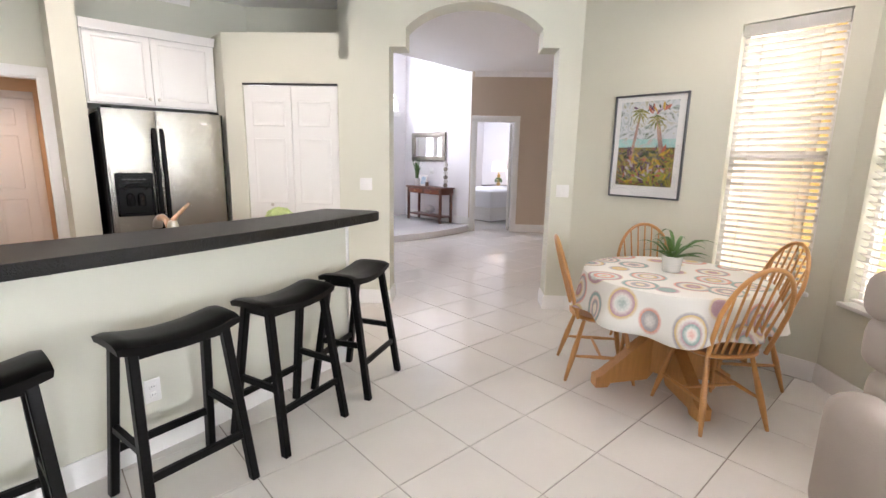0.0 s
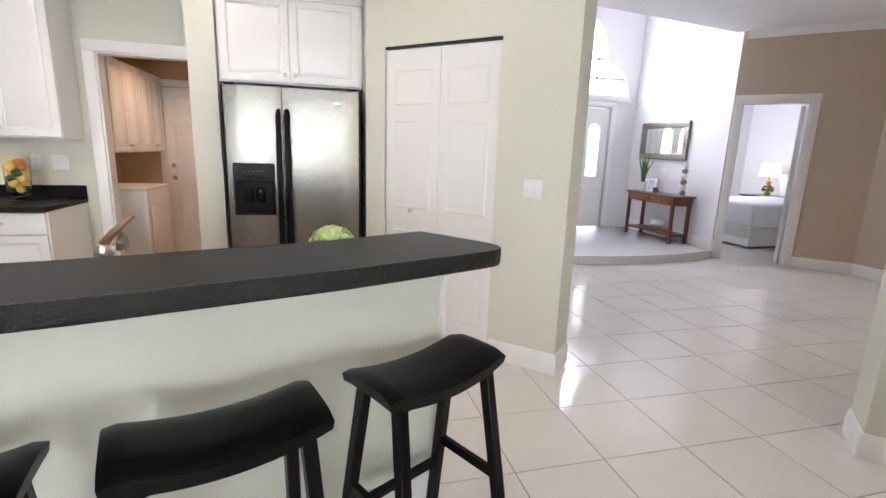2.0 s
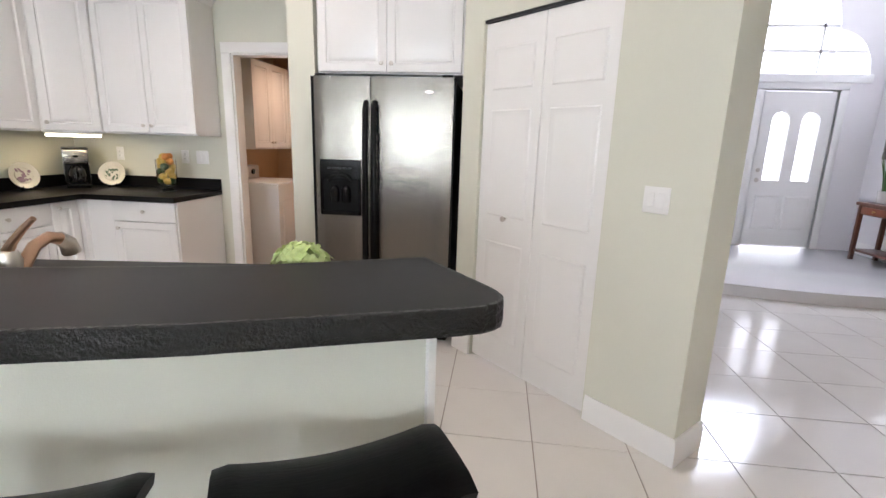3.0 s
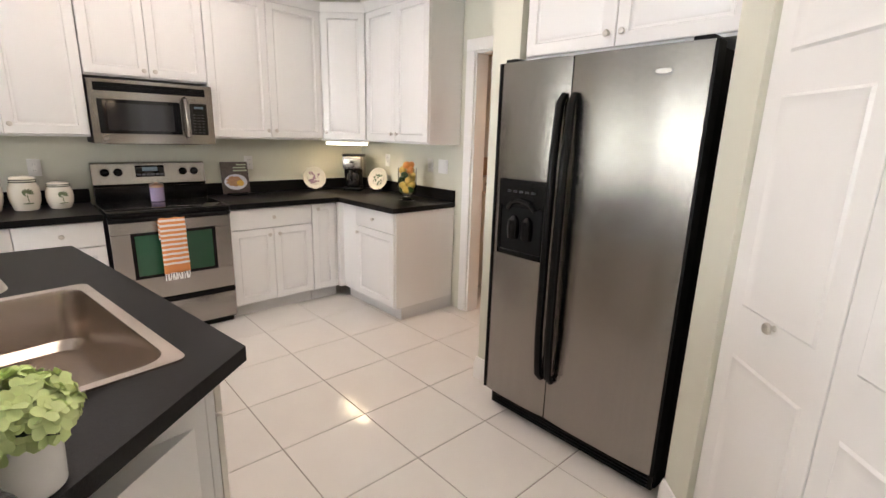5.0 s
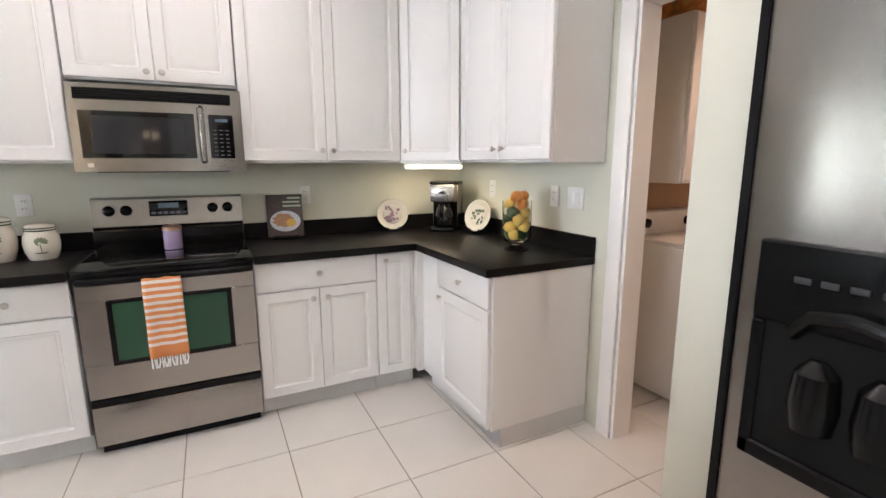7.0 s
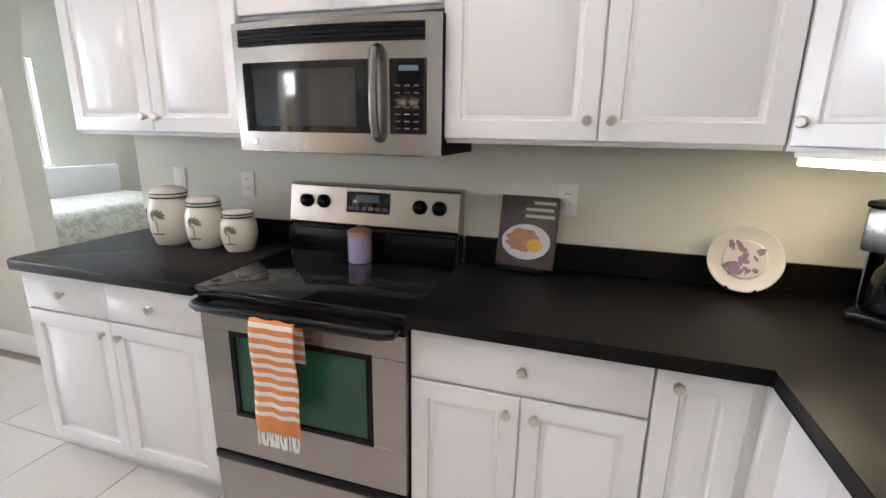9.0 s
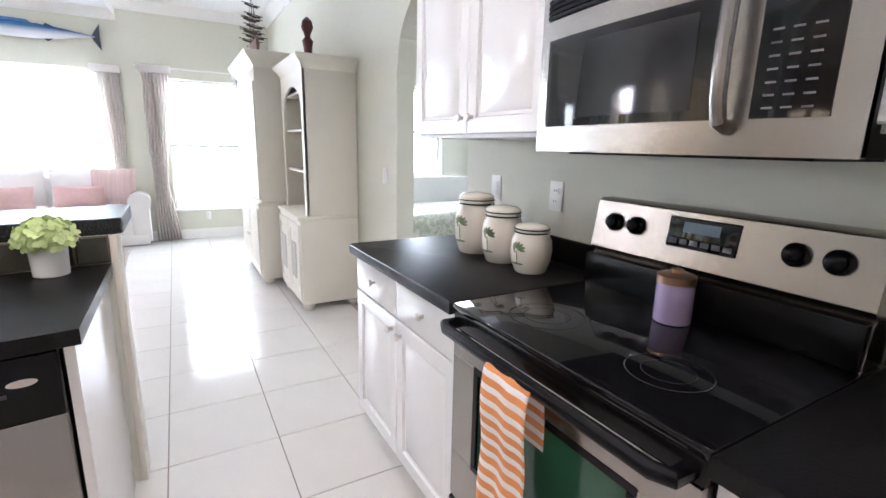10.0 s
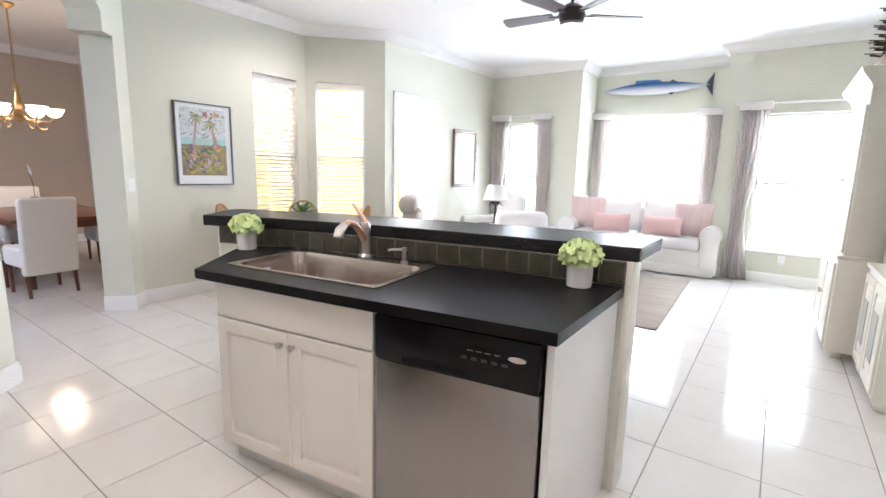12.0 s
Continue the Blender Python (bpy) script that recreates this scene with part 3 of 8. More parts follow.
def casing(name, m, w, h, cw=0.085, depth=0.12, label="white painted door casing"):
    root = thing(name, label, "door frame", at=m, kind="structure")
    for nm, b in (("jamb", box(-cw, 0.0, -0.018, 0.0, 0, h, 0.004)), ("jamb", box(w, w + cw, -0.018, 0.0, 0, h, 0.004)), ("head", box(-cw, w + cw, -0.020, 0.0, h, h + cw, 0.004)),
                  ("lining", box(-0.002, 0.016, 0.0, depth, 0, h)), ("lining", box(w - 0.016, w + 0.002, 0.0, depth, 0, h)), ("lining", box(0.016, w - 0.016, 0, depth, h - 0.016, h + 0.001))):
        part(nm, b, M_TRIM, root)
    return root


def six_panel(w, h):
    a, b = 0.13 * w, 0.06 * w
    c0, c1 = a, w / 2 - b
    d0, d1 = w / 2 + b, w - a
    rows = [(0.10 * h, 0.415 * h), (0.475 * h, 0.79 * h), (0.845 * h, 0.945 * h)]
    return [(x0, x1, z0, z1) for z0, z1 in rows for x0, x1 in ((c0, c1), (d0, d1))]


# pantry bifold: two three-panel leaves
pm = line_pose(PAN0, PAN1, 0.172, -0.02, 0.012)
pantry = thing("door_1", "white six-panel bifold pantry door, closed", "door", at=pm, kind="structure")
PW = LP - 0.015 - 0.172
for i in range(2):
    w = PW / 2 - 0.004
    leaf = part("door_leaf", panel_leaf(w, 2.06, 0.03, [(0.075, w - 0.06, 0.18, 0.80), (0.075, w - 0.06, 0.96, 1.58), (0.075, w - 0.06, 1.69, 1.92)] if i == 0 else [(0.06, w - 0.075, 0.18, 0.80), (0.06, w - 0.075, 0.96, 1.58), (0.06, w - 0.075, 1.69, 1.92)]), M_TRIM, pantry, at=pose(0.004 + i * PW / 2, 0, 0))
    if i == 0:
        knob(leaf, w * 0.52, 0.95, r=0.017)
part("track", box(-0.01, PW + 0.01, -0.012, 0.02, 2.064, 2.080), mat("dark_metal_track", (0.05, 0.05, 0.05), 0.5, 0.6), pantry, "dark metal bifold track")

casing("door_2", line_pose((0, 5.32), (3.66, 5.32), 1.60, 0, 0), 0.77, 2.08)
gdoor = thing("door_3", "peach-lit six-panel garage door in the laundry, closed", "door", at=pose(1.48, 7.36, 0), kind="structure")
part("door_leaf", panel_leaf(0.81, 2.03, 0.04, six_panel(0.81, 2.03)), M_TRIM, gdoor)
knob(gdoor, 0.07, 0.95, M_BRONZE, 0.028)
knob(gdoor, 0.07, 1.10, M_BRONZE, 0.026)
casing("door_frame_garage", pose(1.48, 7.395, 0), 0.81, 2.04, depth=0.005)

# front door with two arched lights
fdoor = thing("door_5", "white front door with two arched glass lights", "door", at=pose(6.945, 7.46, 0.11), kind="structure")
FW, FH = 0.79, 1.83
leafm = bm_new()
wall_mesh((0, 0), (FW, 0), 0.04, 0, FH, [(0.13, 0.33, 0.80, lambda s: 1.50 + 0.10 * math.sqrt(max(0, 1 - ((s - 0.23) / 0.10) ** 2))), (0.46, 0.66, 0.80, lambda s: 1.50 + 0.10 * math.sqrt(max(0, 1 - ((s - 0.56) / 0.10) ** 2)))], leafm)
add_mesh(leafm, panel_leaf(0.3, 0.42, 0.01, [(0.01, 0.29, 0.01, 0.41)]), Matrix.Translation((0.08, -0.009, 0.2)))
add_mesh(leafm, panel_leaf(0.3, 0.42, 0.01, [(0.01, 0.29, 0.01, 0.41)]), Matrix.Translation((0.42, -0.009, 0.2)))
part("door_leaf", leafm, M_TRIM, fdoor)
knob(fdoor, 0.06, 0.80, M_NICKEL, 0.028)
knob(fdoor, 0.06, 0.92, M_NICKEL, 0.026)
casing("door_frame_entry", pose(6.93, 7.449, 0.10), 0.82, 1.86, depth=0.0)
solid("trim", box(6.2, 8.05, 7.41, 7.449, 2.04, 2.13, 0.01), M_TRIM, "white header trim over the entry door", "trim", kind="structure")
for z in (2.38, 2.65):
    solid("trim", box(6.18, 8.0 if z < 2.6 else 7.62, 7.47, 7.50, z - 0.02, z + 0.02), M_TRIM, "white window muntin over the entry", "muntin", kind="structure")
solid("trim", box(7.45, 7.48, 7.47, 7.50, 2.14, 2.7), M_TRIM, "white window muntin over the entry", "muntin", kind="structure")
# bedroom door frame and the open leaf
casing("door_frame_bedroom", line_pose(BD0, BD1, 0.10, 0, 0), 0.66, 1.90)
bleaf = thing("door_6", "white bedroom door standing open", "door", at=line_pose(BD0, BD1, 0.72, -0.13, 0.01) @ pose(0, 0, 0, 0, 0, 82), kind="structure")
part("door_leaf", panel_leaf(0.6, 1.86, 0.035, six_panel(0.6, 1.86)), M_TRIM, bleaf)
# patio door
casing("door_frame_patio", line_pose(NOOK[2], NOOK[3], 0.24, 0, 0), 0.82, 2.27, depth=0.16)
pdoor = thing("door_7", "glazed white patio door standing open outside", "door", at=pose(5.47, -1.62, 0.01, 0, 0, -12), kind="structure")
pb = bm_new()
for b in ((0, 0.11, 0, 2.2), (0.65, 0.76, 0, 2.2), (0.11, 0.65, 0, 0.25), (0.11, 0.65, 2.08, 2.2)):
    box(b[0], b[1], 0, 0.04, b[2], b[3], 0.003, 1, pb)
part("door_leaf", pb, M_TRIM, pdoor)
gp = part("pane", box(0.11, 0.65, 0.017, 0.023, 0.25, 2.08), M_GLASS, pdoor)
gp.visible_shadow = False


def window(name, m, w, z0, z1, label, rail=True, depth=0.14, muntins=0):
    root = thing(name, label, "window", at=m, kind="structure")
    fr = bm_new()
    for b in ((0, 0.035, z0, z1), (w - 0.035, w, z0, z1)):
        box(b[0], b[1], depth - 0.06, depth - 0.02, b[2], b[3], 0.003, 1, fr)
    for z in (z0, z1 - 0.035):
        box(0.035, w - 0.035, depth - 0.06, depth - 0.02, z, z + 0.035, 0.003, 1, fr)
    if rail:
        box(0.035, w - 0.035, depth - 0.065, depth - 0.015, (z0 + z1) / 2 - 0.02, (z0 + z1) / 2 + 0.02, 0.003, 1, fr)
    part("window_frame", fr, M_TRIM, root)
    part("window_sill", box(-0.02, w + 0.02, -0.03, depth - 0.06, z0 - 0.025, z0 + 0.001, 0.004), M_TRIM, root)
    g = part("pane", box(0.035, w - 0.035, depth - 0.042, depth - 0.038, z0 + 0.035, z1 - 0.035), M_GLASS, root)
    g.visible_shadow = False
    return root


window("window_1", line_pose(NOOK[0], NOOK[1], 1.25), 0.59, 0.60, 2.385, "white sash window in the dining nook")
window("window_2", line_pose(NOOK[1], NOOK[2], 0.12), 0.60, 0.60, 2.40, "white sash window in the dining nook")
window("window_3", line_pose((5.289, FAR_L), (3.73, FAR_L), 0.30), 0.58, 0.42, 2.16, "bright white sash window behind curtains")
window("window_4", line_pose((3.73, FAR_M), (1.79, FAR_M), 0.21), 1.44, 0.56, 2.29, "wide bright white window in the bay", rail=False)
window("window_5", line_pose((1.79, FAR_R), (0, FAR_R), 0.44), 0.98, 0.42, 2.16, "bright white sash window behind curtains")
window("window_6", line_pose((-0.13, -1.2), (-3.4, -1.2), 0.30), 1.25, 1.0, 2.05, "bright white side room window")


def blinds(m, w, z0, z1, tilt):
    root = thing("window_blind", "white two-inch slatted blind, lowered and half open", "blind", "blinds in the nook", at=m)
    part("valance", box(0.0, w, 0.0, 0.03, z1 - 0.075, z1, 0.004), M_BLIND, root)
    part("head_rail", box(0.01, w - 0.01, 0.03, 0.07, z1 - 0.045, z1 - 0.005), mat("dark_head_rail", (0.12, 0.11, 0.10), 0.6), root)
    n = int((z1 - 0.09 - z0) / 0.0445)
    me = None
    for i in range(n):
        z = z1 - 0.1 - i * 0.0445
        if me is None:
            b = box(0.006, w - 0.006, -0.0245, 0.0245, -0.0015, 0.0015)
            ob = part("slat", b, M_BLIND, root, at=pose(0, 0.04, z, tilt, 0, 0))
            me = ob.data
        else:
            ob = new("slat", me)
            ob.parent = root
            ob.matrix_basis = pose(0, 0.04, z, tilt, 0, 0)
    part("bottom_rail", box(0.004, w - 0.004, 0.02, 0.06, z0, z0 + 0.016, 0.003), M_BLIND, root)
    for x in (0.12, w - 0.12):
        part("ladder_cord", box(x - 0.002, x + 0.002, 0.0135, 0.0155, z0, z1 - 0.05), M_BLIND, root)
    return root


blinds(line_pose(NOOK[0], NOOK[1], 1.26), 0.57, 0.615, 2.375, -28)
blinds(line_pose(NOOK[1], NOOK[2], 0.13), 0.58, 0.615, 2.39, -28)


# ---- kitchen cabinets ----
def cabinet(label, m, w, z0, z1, d, fronts, group="", toe=False, body_mat=None, category="cabinet", gap=0.003, body_d=None):
    """fronts: (kind, x0, x1, z0, z1, knob) with kind door or drawer; knob: (x, z) or None."""
    root = thing("kitchen_cabinet", label, category, group, m)
    part("body", box(0, w, 0.021, body_d or d, z0 + (0.10 if toe else 0.0), z1, 0.002, 1), body_mat or M_CAB, root)
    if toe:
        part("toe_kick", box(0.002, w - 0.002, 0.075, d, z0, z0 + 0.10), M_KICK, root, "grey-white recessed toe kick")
    for kind, x0, x1, a, b, k in fronts:
        ww, hh = x1 - x0 - gap, b - a - gap
        if kind == "door":
            f = part("door", raised_door(ww, hh), M_CAB, root, at=pose(x0 + gap / 2, 0, a + gap / 2))
        else:
            f = part("drawer", box(0, ww, 0, 0.019, 0, hh, 0.005, 2), M_CAB, root, at=pose(x0 + gap / 2, 0, a + gap / 2))
        if k:
            knob(f, k[0] - x0, k[1] - a)
    return root


XF = 0.615   # front of the base cabinets on the west wall
GB = "white base cabinets"
GU = "white wall cabinets"
WEST = lambda y, x=XF: pose(x, y, 0, 0, 0, 90)
# left of the range: two drawers over two doors
cabinet("white base cabinet with two drawers over two doors", WEST(2.11), 0.885, 0, 0.872, 0.60,
        [("drawer", 0.0, 0.4425, 0.71, 0.868, (0.22, 0.79)), ("drawer", 0.4425, 0.885, 0.71, 0.868, (0.664, 0.79)),
         ("door", 0.0, 0.4425, 0.11, 0.705, (0.40, 0.65)), ("door", 0.4425, 0.885, 0.11, 0.705, (0.485, 0.65))], GB, True)
cabinet("white base cabinet with a wide drawer over two doors", WEST(3.765), 0.66, 0, 0.872, 0.60,
        [("drawer", 0.0, 0.66, 0.71, 0.868, (0.33, 0.79)), ("door", 0.0, 0.33, 0.11, 0.705, (0.29, 0.65)), ("door", 0.33, 0.66, 0.11, 0.705, (0.37, 0.65))], GB, True)
cabinet("narrow white base cabinet beside the inner corner", WEST(4.428), 0.25, 0, 0.872, 0.60,
        [("door", 0.0, 0.215, 0.11, 0.868, (0.05, 0.82))], GB, True)
cabinet("white base cabinet with one drawer over one door", pose(0.635, 4.695, 0), 0.785, 0, 0.872, 0.62,
        [("drawer", 0.235, 0.775, 0.71, 0.868, (0.51, 0.79)), ("door", 0.235, 0.775, 0.11, 0.705, (0.28, 0.65))], GB, True)
solid("corner_filler", box(0.50, 0.637, 4.672, 4.760, 0.10, 0.872), M_CAB, "white filler post in the inner cabinet corner", "cabinet")
# wall cabinets
UX, UZ0, UZ1 = 0.355, 1.385, 2.44
cabinet("tall white wall cabinet with two raised-panel doors", WEST(2.18, UX), 0.845, UZ0, UZ1, 0.35,
        [("door", 0.0, 0.4225, UZ0 + 0.012, UZ1, (0.39, UZ0 + 0.07)), ("door", 0.4225, 0.845, UZ0 + 0.012, UZ1, (0.455, UZ0 + 0.07))], GU)
cabinet("short white wall cabinet above the microwave", WEST(3.03, UX), 0.735, 1.775, UZ1, 0.35,
        [("door", 0.0, 0.3675, 1.785, UZ1, (0.335, 1.825)), ("door", 0.3675, 0.735, 1.785, UZ1, (0.40, 1.825))], GU)
cabinet("tall white wall cabinet with two raised-panel doors", WEST(3.77, UX), 0.925, UZ0, UZ1, 0.35,
        [("door", 0.0, 0.4625, UZ0 + 0.012, UZ1, (0.43, UZ0 + 0.07)), ("door", 0.4625, 0.925, UZ0 + 0.012, UZ1, (0.495, UZ0 + 0.07))], GU)
cdir = math.degrees(math.atan2(0.27, 0.27))
CW = math.hypot(0.27, 0.27)
corner = thing("kitchen_cabinet", "diagonal white corner wall cabinet with one door", "cabinet", GU, pose(0.355, 4.70, 0, 0, 0, cdir))
part("body", prism([(0.340, 4.70), (0.628, 4.988), (0.628, 5.316), (0.004, 5.316), (0.004, 4.70)], UZ0, UZ1), M_CAB, None).parent = corner
corner.children[0].matrix_parent_inverse = corner.matrix_basis.inverted()
cd = part("door", raised_door(CW - 0.006, UZ1 - UZ0 - 0.012), M_CAB, corner, at=pose(0.003, -0.012, UZ0 + 0.012))
knob(cd, 0.03, 0.06)
cabinet("tall white wall cabinet with two raised-panel doors beside the laundry", pose(0.63, 4.972, 0), 0.83, UZ0, UZ1, 0.344,
        [("door", 0.0, 0.415, UZ0 + 0.012, UZ1, (0.38, UZ0 + 0.07)), ("door", 0.415, 0.83, UZ0 + 0.012, UZ1, (0.45, UZ0 + 0.07))], GU)
cp = [(0.0, 2.17), (0.37, 2.17), (0.37, 4.69), (0.64, 4.96), (1.468, 4.96), (1.468, 5.315)]
solid("trim", sweep_profile(cp, [(-0.03, 2.43), (0.0, 2.43), (0.006, 2.455), (0.03, 2.485), (0.035, 2.50), (-0.03, 2.50)]), M_CAB, "white crown strip on top of the wall cabinets", "crown moulding", kind="structure")
solid("trim", sweep_profile([(2.63, 4.585), (3.65, 4.585)], [(-0.03, 2.42), (0.0, 2.42), (0.006, 2.445), (0.03, 2.475), (0.035, 2.49), (-0.03, 2.49)]), M_CAB, "white crown strip above the fridge cabinet", "crown moulding", kind="structure")
cabinet("white wall cabinet above the fridge with two doors", pose(2.632, 4.61, 0), 1.02, 1.835, 2.44, 0.70,
        [("door", 0.012, 0.49, 1.845, 2.43, (0.455, 1.90)), ("door", 0.49, 0.998, 1.845, 2.43, (0.525, 1.90))], GU)
# under-cabinet tube light
ucl = thing("under_cabinet_light", "slim lit under-cabinet tube light in the corner", "light", at=pose(0.355, 4.70, 1.365, 0, 0, cdir))
part("housing", box(0.0, CW, 0.03, 0.10, 0.004, 0.020, 0.003), M_TRIM, ucl)
part("diffuser", box(0.01, CW - 0.01, 0.028, 0.09, -0.016, 0.004, 0.006), M_TUBE, ucl, "glowing warm diffuser")


def rounded(poly, radii, n=6):
    out = []
    k = len(poly)
    for i in range(k):
        r = radii.get(i, 0)
        p, a, b = Vector(poly[i]), Vector(poly[i - 1]), Vector(poly[(i + 1) % k])
        if not r:
            out.append(tuple(p))
            continue
        p0, p1 = p + (a - p).normalized() * r, p + (b - p).normalized() * r
        for j in range(n + 1):
            u = j / n
            out.append(tuple((1 - u) ** 2 * p0 + 2 * u * (1 - u) * p + u * u * p1))
    return out


CT0, CT1 = 0.873, 0.914
solid("worktop", prism(rounded([(0.004, 2.085), (0.645, 2.085), (0.645, 2.998), (0.004, 2.998)], {1: 0.02}), CT0, CT1, 0.008), M_COUNTER, "matte black laminate worktop beside the range", "countertop")
solid("worktop", prism([(0.004, 3.764), (0.645, 3.764), (0.645, 4.668), (1.43, 4.668), (1.43, 5.316), (0.004, 5.316)], CT0, CT1, 0.008), M_COUNTER, "matte black laminate L-shaped worktop in the corner", "countertop")
bs = bm_new()
box(0.002, 0.020, 2.085, 2.998, CT1, CT1 + 0.10, 0.003, 1, bs)
solid("backsplash", bs, M_COUNTER, "black laminate upstand behind the worktop", "backsplash")
bs = bm_new()
box(0.002, 0.020, 3.764, 5.298, CT1, CT1 + 0.10, 0.003, 1, bs)
box(0.002, 1.43, 5.299, 5.317, CT1, CT1 + 0.10, 0.003, 1, bs)
solid("backsplash", bs, M_COUNTER, "black laminate upstand behind the worktop", "backsplash")

# ---- range ----
rg = thing("kitchen_range", "stainless steel electric range with a black glass cooktop", "stove", at=pose(0.637, 3.010, 0, 0, 0, 90))
RW = 0.756
part("body", box(0.002, RW - 0.002, 0.03, 0.615, 0.04, 0.90, 0.003, 1), M_BLACKM, rg)
part("kick_plate", box(0.02, RW - 0.02, 0.05, 0.6, 0.0, 0.06), M_BLACKM, rg)
part("storage_drawer", box(0.006, RW - 0.006, 0.0, 0.03, 0.055, 0.255, 0.006), M_STEELH, rg)
part("drawer_grip", box(0.006, RW - 0.006, -0.006, 0.03, 0.258, 0.292, 0.006), M_BLACKP, rg, "black recessed drawer grip")
od = bm_new()
for b in ((0.006, RW - 0.006, 0.296, 0.455), (0.006, RW - 0.006, 0.765, 0.845), (0.006, 0.12, 0.455, 0.765), (RW - 0.12, RW - 0.006, 0.455, 0.765)):
    box(b[0], b[1], 0.0, 0.035, b[2], b[3], 0.002, 1, od)
odp = part("oven_door", od, M_STEELH, rg)
part("oven_window", box(0.12, RW - 0.12, 0.006, 0.03, 0.455, 0.765), M_OVEN, odp, "dark oven glass with a green reflection put into its colour")
owf = bm_new()
for b in ((0.115, RW - 0.115, 0.450, 0.470), (0.115, RW - 0.115, 0.750, 0.770), (0.115, 0.137, 0.470, 0.750), (RW - 0.137, RW - 0.115, 0.470, 0.750)):
    box(b[0], b[1], -0.002, 0.012, b[2], b[3], 0.002, 1, owf)
part("oven_window_frame", owf, M_BLACKP, odp, "black oven window frame")
part("front_trim", box(0.004, RW - 0.004, -0.002, 0.05, 0.848, 0.897, 0.006), M_BLACKP, rg)
hb = bm_new()
tube([(0.03, -0.002, 0.868), (0.03, -0.045, 0.868), (0.06, -0.058, 0.868), (RW - 0.06, -0.058, 0.868), (RW - 0.03, -0.045, 0.868), (RW - 0.03, -0.002, 0.868)], 0.016, 10, hb)
part("door_handle", hb, M_BLACKP, rg, "black bar handle")
ct = part("cooktop", box(0.0, RW, -0.005, 0.60, 0.897, 0.917, 0.006), M_BLACKG, rg, "black glass cooktop")
M_RING = mat("grey_burner_print", (0.05, 0.05, 0.052), 0.15)
for bx, by, br in ((0.20, 0.17, 0.10), (0.56, 0.17, 0.085), (0.20, 0.44, 0.08), (0.56, 0.44, 0.10)):
    b = bmesh.new()
    for r0, r1 in ((br, br - 0.003), (br * 0.62, br * 0.62 - 0.002)):
        a = [b.verts.new((r0 * math.cos(t * math.pi / 20), r0 * math.sin(t * math.pi / 20), 0)) for t in range(40)]
        c = [b.verts.new((r1 * math.cos(t * math.pi / 20), r1 * math.sin(t * math.pi / 20), 0)) for t in range(40)]
        for t in range(40):
            b.faces.new((a[t], a[(t + 1) % 40], c[(t + 1) % 40], c[t]))
    part("burner_ring", b, M_RING, ct, at=pose(bx, by, 0.9185))
bg = bmesh.new()
prof = [(0.515, 0.917), (0.535, 1.02), (0.545, 1.02), (0.525, 1.045), (0.55, 1.19), (0.565, 1.20), (0.615, 1.20), (0.615, 0.917)]
lo = [bg.verts.new((0.006, y, z)) for y, z in prof]
hi = [bg.verts.new((RW - 0.006, y, z)) for y, z in prof]
bg.faces.new(lo), bg.faces.new(hi[::-1])
for i in range(len(prof)):
    bg.faces.new((lo[i], hi[i], hi[(i + 1) % len(prof)], lo[(i + 1) % len(prof)]))
bgp = part("backguard", bg, M_STEELH, rg)
part("backguard_foot", box(0.008, RW - 0.008, 0.505, 0.54, 0.918, 1.022, 0.004), M_BLACKP, rg)
tilt = math.degrees(math.atan2(0.025, 0.16))
face = lambda x, z: pose(x, 0.525 + (z - 1.045) * 0.15625 - 0.001, z, -tilt, 0, 0)
for x in (0.085, 0.165, RW - 0.165, RW - 0.085):
    k = lathe([(0.028, 0), (0.028, 0.008), (0.021, 0.012), (0.019, 0.024), (0.016, 0.026)], 20)
    part("control_knob", k, M_BLACKP, bgp, at=face(x, 1.13) @ pose(0, 0, 0, 90, 0, 0))
dp = part("display", box(-0.095, 0.095, -0.004, 0.002, -0.042, 0.042, 0.002), M_BLACKG, bgp, at=face(RW / 2 - 0.01, 1.135))
M_LCD = mat("lit_lcd", (0.10, 0.16, 0.20), 0.3)
part("clock_panel", box(-0.05, 0.05, -0.006, -0.0035, 0.002, 0.03), M_LCD, dp)
for i in range(6):
    part("button", box(-0.085 + i * 0.03, -0.063 + i * 0.03, -0.006, -0.0035, -0.032, -0.018, 0.001), mat("button_grey", (0.10, 0.10, 0.11), 0.4), dp)
part("badge", prism([(0.022 * math.cos(t * math.pi / 8), 0.006 * math.sin(t * math.pi / 8)) for t in range(16)], 0, 0.003), M_NICKEL, rg, at=pose(RW / 2, 0.527, 1.005, 90, 0, 0))

# ---- microwave ----
mw = thing("microwave_oven", "stainless over-range microwave with a dark window", "microwave", at=pose(0.388, 3.033, 1.345, 0, 0, 90))
MW, MH = 0.745, 0.412


